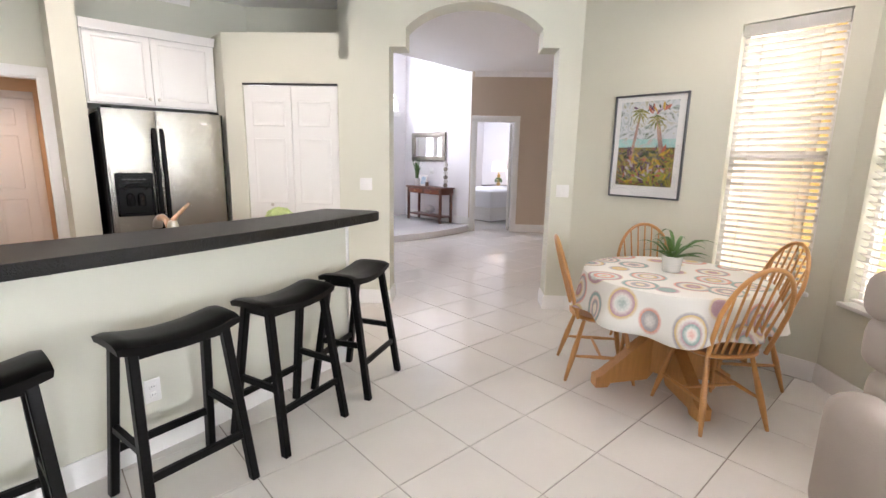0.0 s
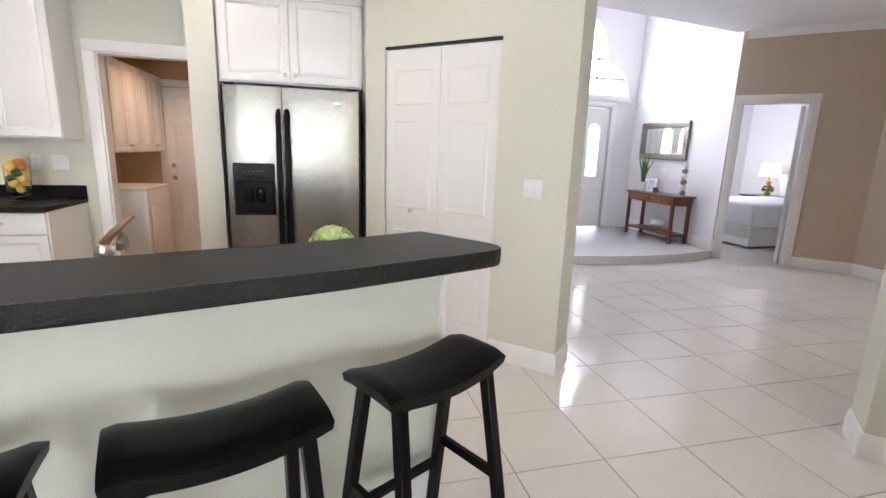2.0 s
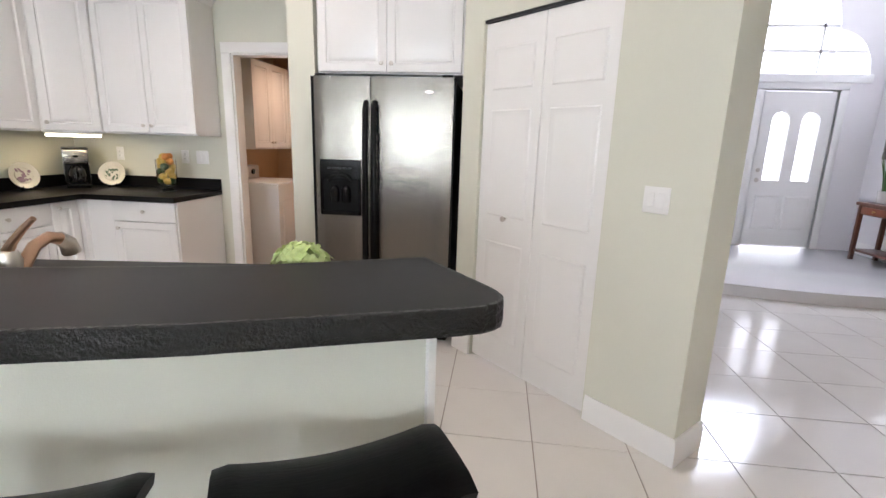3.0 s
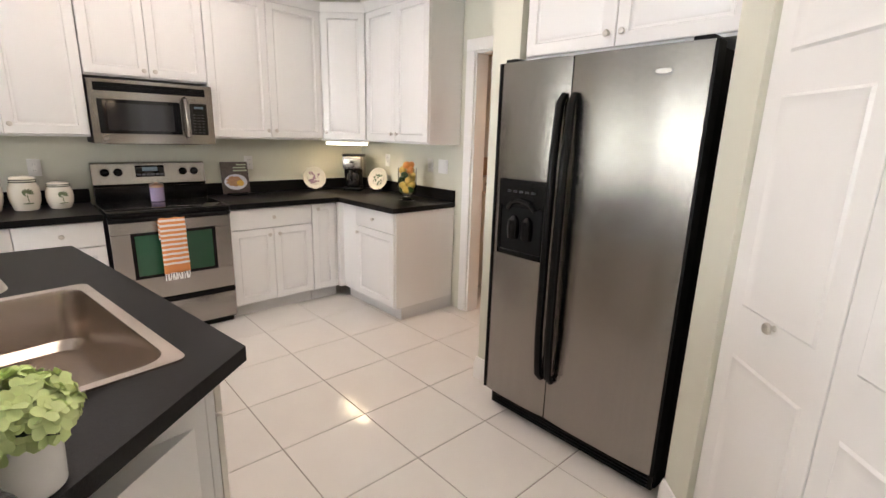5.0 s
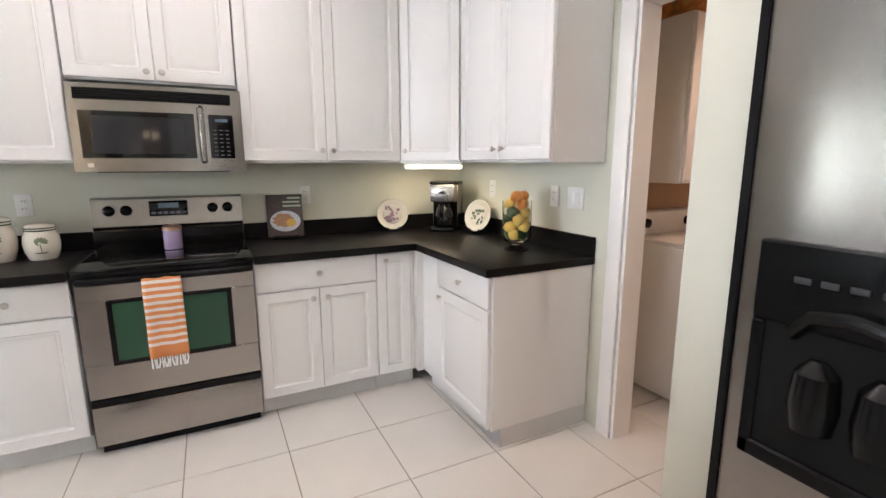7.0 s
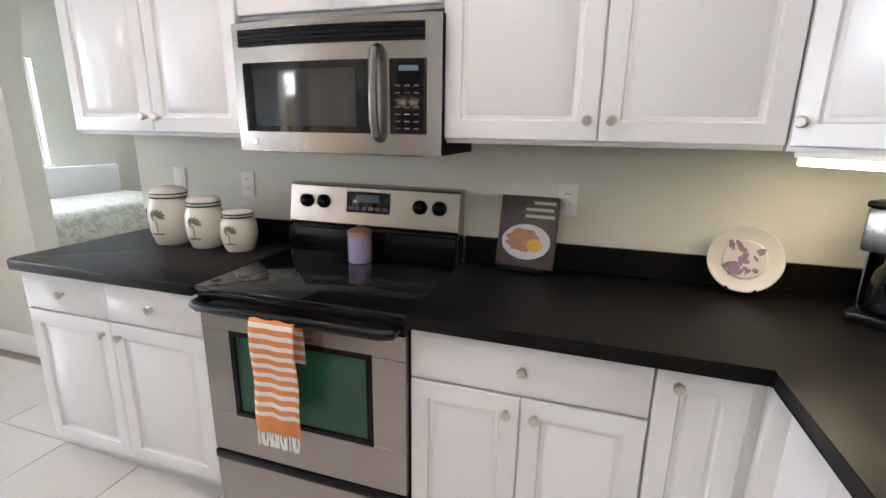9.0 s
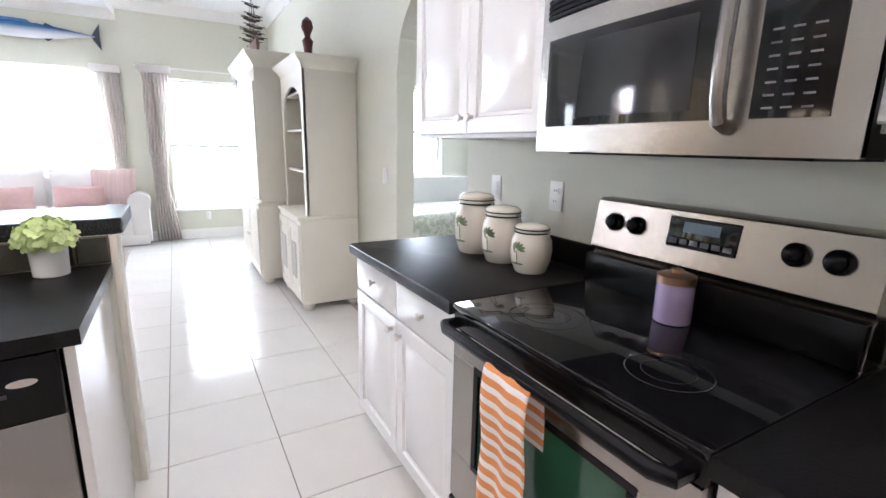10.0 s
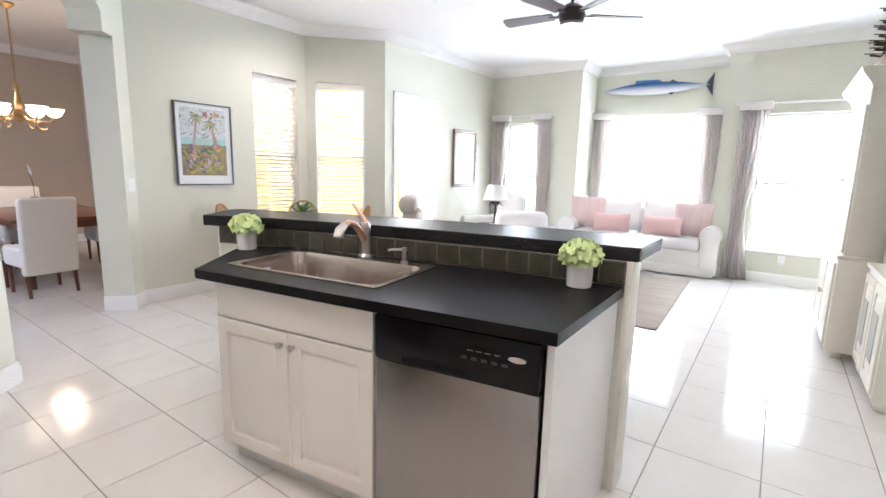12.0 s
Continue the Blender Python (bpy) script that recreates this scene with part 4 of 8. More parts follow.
def bowed(x0, x1, z0, z1, y0, bow, t, n=14, mat_bow=None):
    """A panel whose front bows outwards along x."""
    b = bmesh.new()
    f, k = [], []
    for i in range(n + 1):
        x = x0 + (x1 - x0) * i / n
        u = 2 * x / MW - 1
        y = y0 - bow * (1 - u * u)
        f.append((b.verts.new((x, y, z0)), b.verts.new((x, y, z1))))
        k.append((b.verts.new((x, y + t, z0)), b.verts.new((x, y + t, z1))))
    for i in range(n):
        b.faces.new((f[i][0], f[i + 1][0], f[i + 1][1], f[i][1]))
        b.faces.new((k[i][1], k[i + 1][1], k[i + 1][0], k[i][0]))
        b.faces.new((f[i][1], f[i + 1][1], k[i + 1][1], k[i][1]))
        b.faces.new((k[i][0], k[i + 1][0], f[i + 1][0], f[i][0]))
    b.faces.new((f[0][0], f[0][1], k[0][1], k[0][0]))
    b.faces.new((f[n][1], f[n][0], k[n][0], k[n][1]))
    return b


part("body", box(0, MW, 0.0, 0.383, 0.0, MH, 0.003, 1), M_BLACKM, mw)
fp = part("front_panel", bowed(0.0, MW, 0.0, MH - 0.002, 0.0, 0.028, 0.02), M_STEELH, mw)
part("grille_recess", bowed(0.03, MW - 0.05, 0.335, 0.388, -0.002, 0.028, 0.004), M_BLACKP, mw, "black louvred top vent")
for i in range(4):
    part("louvre", bowed(0.032, MW - 0.052, 0.338 + i * 0.0125, 0.345 + i * 0.0125, -0.007, 0.028, 0.006), M_BLACKM, mw)
part("door_glass", bowed(0.04, 0.52, 0.065, 0.285, -0.003, 0.028, 0.004), M_BLACKG, mw, "black glass door border")
part("inner_window", bowed(0.085, 0.475, 0.085, 0.262, -0.0045, 0.028, 0.002), M_GREYG, mw, "smoked inner window")
part("control_panel", bowed(0.585, 0.70, 0.065, 0.285, -0.003, 0.028, 0.004), M_BLACKG, mw, "black touch control panel")
part("clock_panel", bowed(0.615, 0.675, 0.25, 0.265, -0.005, 0.028, 0.002), M_LCD, mw)
M_PRINT = mat("pale_print", (0.12, 0.12, 0.115), 0.5)
for r in range(7):
    for c in range(3):
        part("key_print", bowed(0.603 + c * 0.029, 0.619 + c * 0.029, 0.08 + r * 0.021, 0.0835 + r * 0.021, -0.0045, 0.028, 0.001, 2), M_PRINT, mw)
hx = 0.552
hb = tube([(hx, -0.026, 0.05), (hx, -0.055, 0.06), (hx, -0.066, 0.10), (hx, -0.069, 0.18), (hx, -0.066, 0.27), (hx, -0.055, 0.305), (hx, -0.026, 0.315)], 0.014, 10)
part("door_handle", hb, M_STEEL, mw, "curved steel handle")
part("badge", bowed(0.055, 0.078, 0.022, 0.04, -0.002, 0.028, 0.002, 2), M_NICKEL, mw)
part("lamp_panel", box(0.08, MW - 0.08, 0.05, 0.35, -0.006, 0.002), M_BLACKM, mw)

# ---- fridge ----
FX0, FX1, FYF = 2.682, 3.612, 4.385
fr = thing("refrigerator", "stainless side-by-side refrigerator with black handles and ice dispenser", "refrigerator", at=pose(FX0, FYF, 0))
FWD, FHT = FX1 - FX0, 1.79
part("body", box(0.0, FWD, 0.075, 0.86, 0.02, FHT - 0.015, 0.008), M_BLACKM, fr)
part("toe_grille", box(0.01, FWD - 0.01, 0.06, 0.09, 0.015, 0.115, 0.004), M_BLACKP, fr, "black toe grille")
for i in range(5):
    part("grille_slot", box(0.03, FWD - 0.03, 0.052, 0.064, 0.03 + i * 0.016, 0.036 + i * 0.016), M_BLACKM, fr)
SPL = 0.39
DX0, DX1, DZ0, DZ1 = 0.045, 0.325, 0.895, 1.265


def fridge_front(x0, x1, bow=0.012, n=10):
    b = bmesh.new()
    f, k = [], []
    for i in range(n + 1):
        x = x0 + (x1 - x0) * i / n
        u = 2 * i / n - 1
        y = -bow * (1 - u ** 4) + bow
        f.append((b.verts.new((x, y, 0.12)), b.verts.new((x, y, FHT))))
        k.append((b.verts.new((x, 0.07, 0.12)), b.verts.new((x, 0.07, FHT))))
    for i in range(n):
        b.faces.new((f[i][0], f[i + 1][0], f[i + 1][1], f[i][1]))
        b.faces.new((k[i][1], k[i + 1][1], k[i + 1][0], k[i][0]))
        b.faces.new((f[i][1], f[i + 1][1], k[i + 1][1], k[i][1]))
        b.faces.new((k[i][0], k[i + 1][0], f[i + 1][0], f[i][0]))
    b.faces.new((f[0][0], f[0][1], k[0][1], k[0][0]))
    b.faces.new((f[n][1], f[n][0], k[n][0], k[n][1]))
    return b


fd = bm_new()
add_mesh(fd, fridge_front(0.006, SPL - 0.003))
ld = part("freezer_door", fd, M_STEEL, fr)
rd = part("fridge_door", fridge_front(SPL + 0.003, FWD - 0.006), M_STEEL, fr)
part("door_edge", box(FWD - 0.0058, FWD + 0.006, 0.006, 0.075, 0.121, FHT - 0.001), M_BLACKM, rd)
part("door_edge", box(-0.006, 0.0058, 0.006, 0.075, 0.121, FHT - 0.001), M_BLACKM, ld)
# dispenser: frame, recess, cradle
M_BUTTON = mat("dark_grey_button", (0.03, 0.03, 0.033), 0.4)
ds = bm_new()
for b in ((DX0, DX1, DZ1 - 0.13, DZ1), (DX0, DX0 + 0.02, DZ0, DZ1 - 0.13), (DX1 - 0.02, DX1, DZ0, DZ1 - 0.13), (DX0, DX1, DZ0, DZ0 + 0.03)):
    box(b[0], b[1], -0.012, 0.02, b[2], b[3], 0.004, 1, ds)
dsp = part("dispenser_frame", ds, M_BLACKP, ld, "black ice and water dispenser")
part("dispenser_recess", box(DX0 + 0.02, DX1 - 0.02, -0.004, 0.004, DZ0 + 0.03, DZ1 - 0.13), M_BLACKM, ld)
arch = tube([(DX0 + 0.06, -0.008, DZ1 - 0.14), (DX0 + 0.09, -0.02, DZ1 - 0.105), (0.185, -0.024, DZ1 - 0.095), (DX1 - 0.09, -0.02, DZ1 - 0.105), (DX1 - 0.06, -0.008, DZ1 - 0.14)], 0.012)
part("dispenser_hood", arch, M_BLACKP, ld)
for x in (0.145, 0.225):
    part("dispenser_paddle", lathe([(0.028, 0), (0.034, 0.04), (0.03, 0.09), (0.012, 0.11)], 14), M_BLACKP, ld, at=pose(x, -0.006, DZ0 + 0.09))
for i in range(5):
    part("dispenser_button", box(0.10 + i * 0.035, 0.123 + i * 0.035, -0.015, -0.011, DZ1 - 0.060, DZ1 - 0.050, 0.002), M_BUTTON, ld)
for hx, door in ((SPL - 0.026, ld), (SPL + 0.030, rd)):
    hb = tube([(hx, 0.004, 0.33), (hx, -0.026, 0.36), (hx, -0.042, 0.55), (hx, -0.046, 0.95), (hx, -0.042, 1.35), (hx, -0.026, 1.60), (hx, 0.004, 1.635)], [0.017, 0.019, 0.02, 0.02, 0.02, 0.019, 0.017], 12)
    part("door_handle", hb, M_BLACKP, door, "long curved black handle")
part("badge", prism([(0.03 * math.cos(t * math.pi / 8), 0.009 * math.sin(t * math.pi / 8)) for t in range(16)], 0, 0.004), M_NICKEL, rd, at=pose(0.77, -0.0005, 1.70, 90, 0, 0))
for x in (0.05, FWD - 0.05):
    part("hinge_cover", box(x - 0.035, x + 0.035, 0.02, 0.12, FHT - 0.012, FHT + 0.018, 0.006), M_BLACKP, fr)


# ---- island with the breakfast bar ----
KNEE_BACK = [(1.53, 2.07), (2.03, 2.135), (2.61, 2.238), (3.30, 2.432), (3.66, 2.575)]
KNEE_FRONT = [(1.53, 1.94), (2.06, 2.01), (2.82, 2.165), (3.40, 2.345), (3.77, 2.43)]
solid("island_wall", prism(KNEE_FRONT + KNEE_BACK[::-1], 0, 1.0165), M_WALL, "pale sage painted knee wall under the breakfast bar", "wall")
solid("trim", box(1.505, 1.529, 1.935, 2.075, 0, 1.0165, 0.003), M_HUTCH, "cream end board of the knee wall", "trim", kind="structure")
solid("trim", box(-0.012, 0.012, 0.0, 0.18, 0, 1.0165, 0.003), M_TRIM, "white corner strip at the end of the knee wall", "trim", kind="structure", at=pose(3.778, 2.424, 0, 0, 0, 37))
baseboard(KNEE_FRONT, 0.12)
bar_poly = rounded([(1.485, 1.63), (2.06, 1.70), (2.82, 1.875), (3.40, 2.05), (4.00, 2.28), (3.72, 2.635), (3.30, 2.44), (2.61, 2.245), (2.03, 2.14), (1.485, 2.06)], {4: 0.15, 0: 0.02, 9: 0.02})


def outline(poly, step):
    """Walk a closed outline (counter-clockwise) in even steps: point and outward direction."""
    out = []
    for p, q in zip(poly, poly[1:] + poly[:1]):
        p, q = Vector(p), Vector(q)
        n = max(1, round((q - p).length / step))
        d = (q - p).normalized()
        out += [(p + (q - p) * i / n, Vector((d.y, -d.x))) for i in range(n)]
    return out


bar = thing("breakfast_bar", "matte black raised breakfast bar top with a chiselled edge", "countertop")
part("slab", prism([(p - n * 0.008)[:] for p, n in outline([tuple(v) for v in bar_poly], 0.03)], 1.0175, 1.075), M_COUNTER, bar)
rnd = random.Random(5)
edge = bmesh.new()
rows_ = []
for z, o_ in ((1.016, -0.012), (1.017, -0.002), (1.025, 0.0), (1.033, 0.0), (1.041, 0.0), (1.050, 0.0), (1.059, 0.0), (1.067, 0.0), (1.0735, -0.001), (1.0754, -0.003), (1.0756, -0.011)):
    j = 0.0018 if -0.002 < o_ <= 0.0 else 0.0006
    rows_.append([edge.verts.new((*(p + n * (o_ + rnd.uniform(-j, j))), z)) for p, n in outline([tuple(v) for v in bar_poly], 0.011)])
for a, b in zip(rows_, rows_[1:]):
    for i in range(len(a)):
        edge.faces.new((a[i], a[(i + 1) % len(a)], b[(i + 1) % len(a)], b[i]))
part("edge_band", edge, M_EDGE, bar, "rough chiselled black edge")
itop = [(1.53, 2.079)] + [(x, y + 0.006) for x, y in KNEE_BACK[1:4]] + [(3.50, 2.525), (3.075, 3.015), (2.13, 2.872), (1.528, 2.775)]
# sink opening, parallel to the angled front
sd = Vector((3.075 - 2.13, 3.015 - 2.872)).normalized()
sn = Vector((-sd.y, sd.x))
s0 = Vector((2.245, 2.76))


def SK(a, b):
    p = s0 + sd * a - sn * b
    return (p.x, p.y)


SW_, SD_ = 0.83, 0.50
hole = rounded([SK(0.03, 0.03), SK(SW_ - 0.03, 0.03), SK(SW_ - 0.03, SD_ - 0.07), SK(0.03, SD_ - 0.07)], {0: 0.07, 1: 0.07, 2: 0.07, 3: 0.07}, 5)
wt = bmesh.new()
rings = []
for poly, z in ((itop, 0.874), (itop, 0.914)):
    rings.append([wt.verts.new((x, y, z)) for x, y in poly])
hr = [[wt.verts.new((x, y, z)) for x, y in hole] for z in (0.874, 0.914)]
for i in range(len(itop)):
    wt.faces.new((rings[0][i], rings[0][(i + 1) % len(itop)], rings[1][(i + 1) % len(itop)], rings[1][i]))
for i in range(len(hole)):
    wt.faces.new((hr[0][(i + 1) % len(hole)], hr[0][i], hr[1][i], hr[1][(i + 1) % len(hole)]))
for lev in (0, 1):
    es = []
    for ring in (rings[lev], hr[lev]):
        for i in range(len(ring)):
            e = wt.edges.get((ring[i], ring[(i + 1) % len(ring)])) or wt.edges.new((ring[i], ring[(i + 1) % len(ring)]))
            es.append(e)
    bmesh.ops.triangle_fill(wt, use_beauty=True, edges=es)
solid("worktop", wt, M_COUNTER, "matte black laminate island worktop with a sink cut-out", "countertop")
# the sink
snk = thing("sink", "single-bowl satin stainless drop-in sink", "sink")
rim = bmesh.new()
outer = rounded([SK(0, 0), SK(SW_, 0), SK(SW_, SD_), SK(0, SD_)], {0: 0.03, 1: 0.03, 2: 0.03, 3: 0.03}, 5)
prof = [(outer, 0.9145), (outer, 0.921), (hole, 0.919)]
inner = lambda g: rounded([SK(0.03 + g, 0.03 + g), SK(SW_ - 0.03 - g, 0.03 + g), SK(SW_ - 0.03 - g, SD_ - 0.07 - g), SK(0.03 + g, SD_ - 0.07 - g)], {0: 0.07, 1: 0.07, 2: 0.07, 3: 0.07}, 5)
prof += [(inner(0.004), 0.905), (inner(0.012), 0.75), (inner(0.035), 0.722), (inner(0.12), 0.716)]
rr = [[rim.verts.new((x, y, z)) for x, y in p] for p, z in prof]
for a, b in zip(rr, rr[1:]):
    for i in range(len(a)):
        rim.faces.new((a[i], a[(i + 1) % len(a)], b[(i + 1) % len(a)], b[i]))
rim.faces.new(rr[-1])
part("bowl", rim, M_SINK, snk)
dc = s0 + sd * (SW_ / 2) - sn * 0.2
part("drain", lathe([(0.045, 0), (0.045, 0.004), (0.03, 0.002), (0.002, 0.001)], 20), M_NICKEL, snk, at=pose(dc.x, dc.y, 0.717))
# faucet
fc = s0 + sd * (SW_ / 2 - 0.02) - sn * (SD_ - 0.03)
fau = thing("faucet", "copper-tinted single-lever pull-out faucet", "faucet", at=pose(fc.x, fc.y, 0.921, 0, 0, math.degrees(math.atan2(sd.y, sd.x))))
part("base", lathe([(0.034, 0), (0.034, 0.01), (0.024, 0.02), (0.023, 0.12), (0.027, 0.15), (0.020, 0.175), (0.004, 0.18)], 18), M_NICKEL, fau)
part("spout", tube([(0, 0.01, 0.09), (0, 0.04, 0.13), (0.0, 0.08, 0.17), (0.0, 0.13, 0.185), (0.0, 0.175, 0.17)], [0.018, 0.017, 0.016, 0.016, 0.018], 12), M_BRONZE, fau, "copper-toned arched spout")
part("spray_head", tube([(0, 0.165, 0.176), (0, 0.195, 0.155), (0, 0.205, 0.125)], [0.019, 0.023, 0.025], 14), M_NICKEL, fau, "satin nickel spray head")
part("lever", tube([(0, 0.0, 0.175), (0.02, -0.005, 0.20), (0.055, -0.01, 0.235), (0.085, -0.01, 0.262)], [0.014, 0.011, 0.009, 0.007], 10), M_BRONZE, fau, "copper-toned lever")
sc = s0 + sd * 0.17 - sn * (SD_ - 0.03)
sdp = thing("soap_dispenser", "satin nickel soap dispenser pump beside the sink", "soap dispenser", at=pose(sc.x, sc.y, 0.921))
part("base", lathe([(0.018, 0), (0.018, 0.006), (0.011, 0.012), (0.010, 0.05), (0.014, 0.06), (0.012, 0.072)], 14), M_NICKEL, sdp)
part("nozzle", tube([(0.0, 0, 0.062), (0.045, 0.035, 0.062), (0.06, 0.05, 0.058)], 0.006, 8), M_NICKEL, sdp)
# sink base cabinet, angled
sa = math.degrees(math.atan2(sd.y, sd.x))
fx = Vector((3.01, 2.965))
cab = cabinet("white sink base cabinet with a false drawer over two doors", pose(fx.x, fx.y, 0, 0, 0, 180 + sa), 0.835, 0, 0.873, 0.30,
              [("drawer", 0.0, 0.835, 0.71, 0.868, None), ("door", 0.0, 0.4175, 0.11, 0.705, (0.385, 0.65)), ("door", 0.4175, 0.835, 0.11, 0.705, (0.45, 0.65))], GB, True, body_d=0.045)
for x in (0.0, 0.823):
    part("side_panel", box(x, x + 0.012, 0.046, 0.30, 0.10, 0.873), M_CAB, cab)
for o in cab.children:
    if o.name.startswith(("door", "drawer")):
        o.data.materials[0] = M_CREAMCAB
solid("island_carcass", prism([(1.60, 2.09), (2.03, 2.145), (2.61, 2.25), (3.36, 2.47), (3.02, 2.89), (2.20, 2.75), (2.20, 2.30), (1.60, 2.12)], 0.02, 0.70), M_CAB, "white carcass panel of the island end", "cabinet")
solid("island_end_panel", prism([(1.548, 2.085), (1.57, 2.085), (1.57, 2.74), (1.548, 2.735)], 0, 0.873), M_CAB, "white end panel of the island", "cabinet")
# dishwasher
dwm = thing("dishwasher", "stainless dishwasher with a black control panel", "dishwasher", at=pose(2.165, 2.85, 0, 0, 0, 180 + sa))
DWW = 0.60
part("tub", box(0.004, DWW - 0.004, 0.03, 0.46, 0.02, 0.868), M_BLACKM, dwm)
part("kick_plate", box(0.004, DWW - 0.004, 0.05, 0.08, 0.0, 0.10), M_BLACKM, dwm)
part("door", box(0.004, DWW - 0.004, 0.0, 0.03, 0.105, 0.70, 0.006), M_STEEL, dwm, "brushed stainless door")
cpn = part("control_panel", box(0.004, DWW - 0.004, -0.012, 0.03, 0.704, 0.866, 0.01), M_BLACKP, dwm, "black control panel")
part("handle_recess", box(0.12, 0.36, -0.016, -0.010, 0.712, 0.735, 0.004), M_BLACKM, cpn)
for i in range(5):
    part("button", box(0.34 + i * 0.034, 0.36 + i * 0.034, -0.0145, -0.0115, 0.775, 0.785, 0.001), mat("dim_button", (0.035, 0.035, 0.038), 0.4), cpn)
for i in range(4):
    part("print", box(0.36 + i * 0.03, 0.38 + i * 0.03, -0.0135, -0.0118, 0.805, 0.808), M_PRINT, cpn)
part("badge", prism([(0.028 * math.cos(t * math.pi / 8), 0.009 * math.sin(t * math.pi / 8)) for t in range(16)], 0, 0.004), M_NICKEL, cpn, at=pose(0.525, -0.0115, 0.805, 90, 0, 0))
# slate backsplash tiles on the raised wall
bsp = thing("backsplash", "dark green-brown slate tile band above the sink", "backsplash")
run = [Vector((x, y + 0.001)) for x, y in KNEE_BACK]
for a, b in zip(run, run[1:]):
    L = (b - a).length
    n = max(1, round(L / 0.108))
    d = (b - a) / L
    nn = Vector((-d.y, d.x))
    ang = math.degrees(math.atan2(d.y, d.x))
    part("grout", box(0, L, 0.0, 0.003, 0.916, 1.016), M_TAN, bsp, at=pose(a.x, a.y, 0, 0, 0, ang))
    w = L / n
    me = make("slate_tile", box(0.004, w - 0.004, 0.001, 0.009, 0.921, 1.012, 0.002, 1), M_SLATE)
    for i in range(n):
        ob = new("tile", me)
        ob.parent = bsp
        p = a + d * (w * i)
        ob.matrix_basis = pose(p.x, p.y, 0, 0, 0, ang)


# ---- saddle stools ----
def saddle_stool():
    root = thing("bar_stool", "black wooden saddle-seat bar stool", "stool", "stools at the breakfast bar")
    H = 0.772
    w, d = 0.475, 0.25
    s = bmesh.new()
    nx, ny = 16, 6
    top, bot = {}, {}
    for i in range(nx + 1):
        for j in range(ny + 1):
            u, v = 2 * i / nx - 1, 2 * j / ny - 1
            x, y = u * w / 2, v * d / 2 * (1 - 0.05 * abs(u) ** 3)
            z = H - 0.035 + 0.035 * abs(u) ** 2 - 0.006 * v * v
            ez = 0.012 * (max(0, abs(u) - 0.93) / 0.07) + 0.010 * (max(0, abs(v) - 0.8) / 0.2)
            top[i, j] = s.verts.new((x, y, z - ez))
            bot[i, j] = s.verts.new((x * 0.985, y * 0.97, z - 0.045))
    for i in range(nx):
        for j in range(ny):
            s.faces.new((top[i, j], top[i + 1, j], top[i + 1, j + 1], top[i, j + 1]))
            s.faces.new((bot[i, j + 1], bot[i + 1, j + 1], bot[i + 1, j], bot[i, j]))
    for i in range(nx):
        s.faces.new((bot[i, 0], bot[i + 1, 0], top[i + 1, 0], top[i, 0]))
        s.faces.new((top[i, ny], top[i + 1, ny], bot[i + 1, ny], bot[i, ny]))
    for j in range(ny):
        s.faces.new((top[0, j], top[0, j + 1], bot[0, j + 1], bot[0, j]))
        s.faces.new((bot[nx, j], bot[nx, j + 1], top[nx, j + 1], top[nx, j]))
    part("seat", s, M_STOOL, root)
    tx, ty, fx_, fy_ = 0.178, 0.080, 0.212, 0.190

    def legp(sx, sy, z):
        u = 1 - z / 0.73
        return Vector((sx * (tx + (fx_ - tx) * u), sy * (ty + (fy_ - ty) * u), z))
    for sx in (-1, 1):
        for sy in (-1, 1):
            b = bmesh.new()
            bmesh.ops.create_cube(b, size=1)
            for v in b.verts:
                z = 0.0 if v.co.z < 0 else 0.735
                c = legp(sx, sy, z)
                v.co = Vector((c.x + v.co.x * 0.036, c.y + v.co.y * 0.040, z))
            bmesh.ops.bevel(b, geom=b.edges[:], offset=0.004, segments=1, affect='EDGES')
            part("leg", b, M_STOOL, root)

    def bar(p, q, hw=0.012, hh=0.017):
        p, q = Vector(p), Vector(q)
        L = (q - p).length
        b = box(-L / 2, L / 2, -hw, hw, -hh, hh, 0.003, 1)
        bmesh.ops.transform(b, matrix=Matrix.Translation((p + q) / 2) @ Vector((1, 0, 0)).rotation_difference(q - p).to_matrix().to_4x4(), verts=b.verts)
        part("stretcher", b, M_STOOL, root)
    for sy in (-1, 1):
        bar(legp(-1, sy, 0.22), legp(1, sy, 0.22))
        b = box(-tx, tx, -0.010, 0.010, 0.675, 0.715, 0.003, 1)
        part("apron", b, M_STOOL, root, at=pose(0, sy * 0.078, 0))
    for sx in (-1, 1):
        bar(legp(sx, -1, 0.33), legp(sx, 1, 0.33))
        part("apron", box(-0.010, 0.010, -ty, ty, 0.68, 0.725, 0.003, 1), M_STOOL, root, at=pose(sx * tx, 0, 0))
    return root


stool = saddle_stool()
STOOLS = [(3.648, 2.117, 29), (3.093, 1.892, 18.7), (2.534, 1.735, 12), (1.905, 1.61, 7)]
stool.matrix_basis = pose(STOOLS[0][0], STOOLS[0][1], 0, 0, 0, STOOLS[0][2])
for x, y, r in STOOLS[1:]:
    copy_thing(stool, pose(x, y, 0, 0, 0, r))


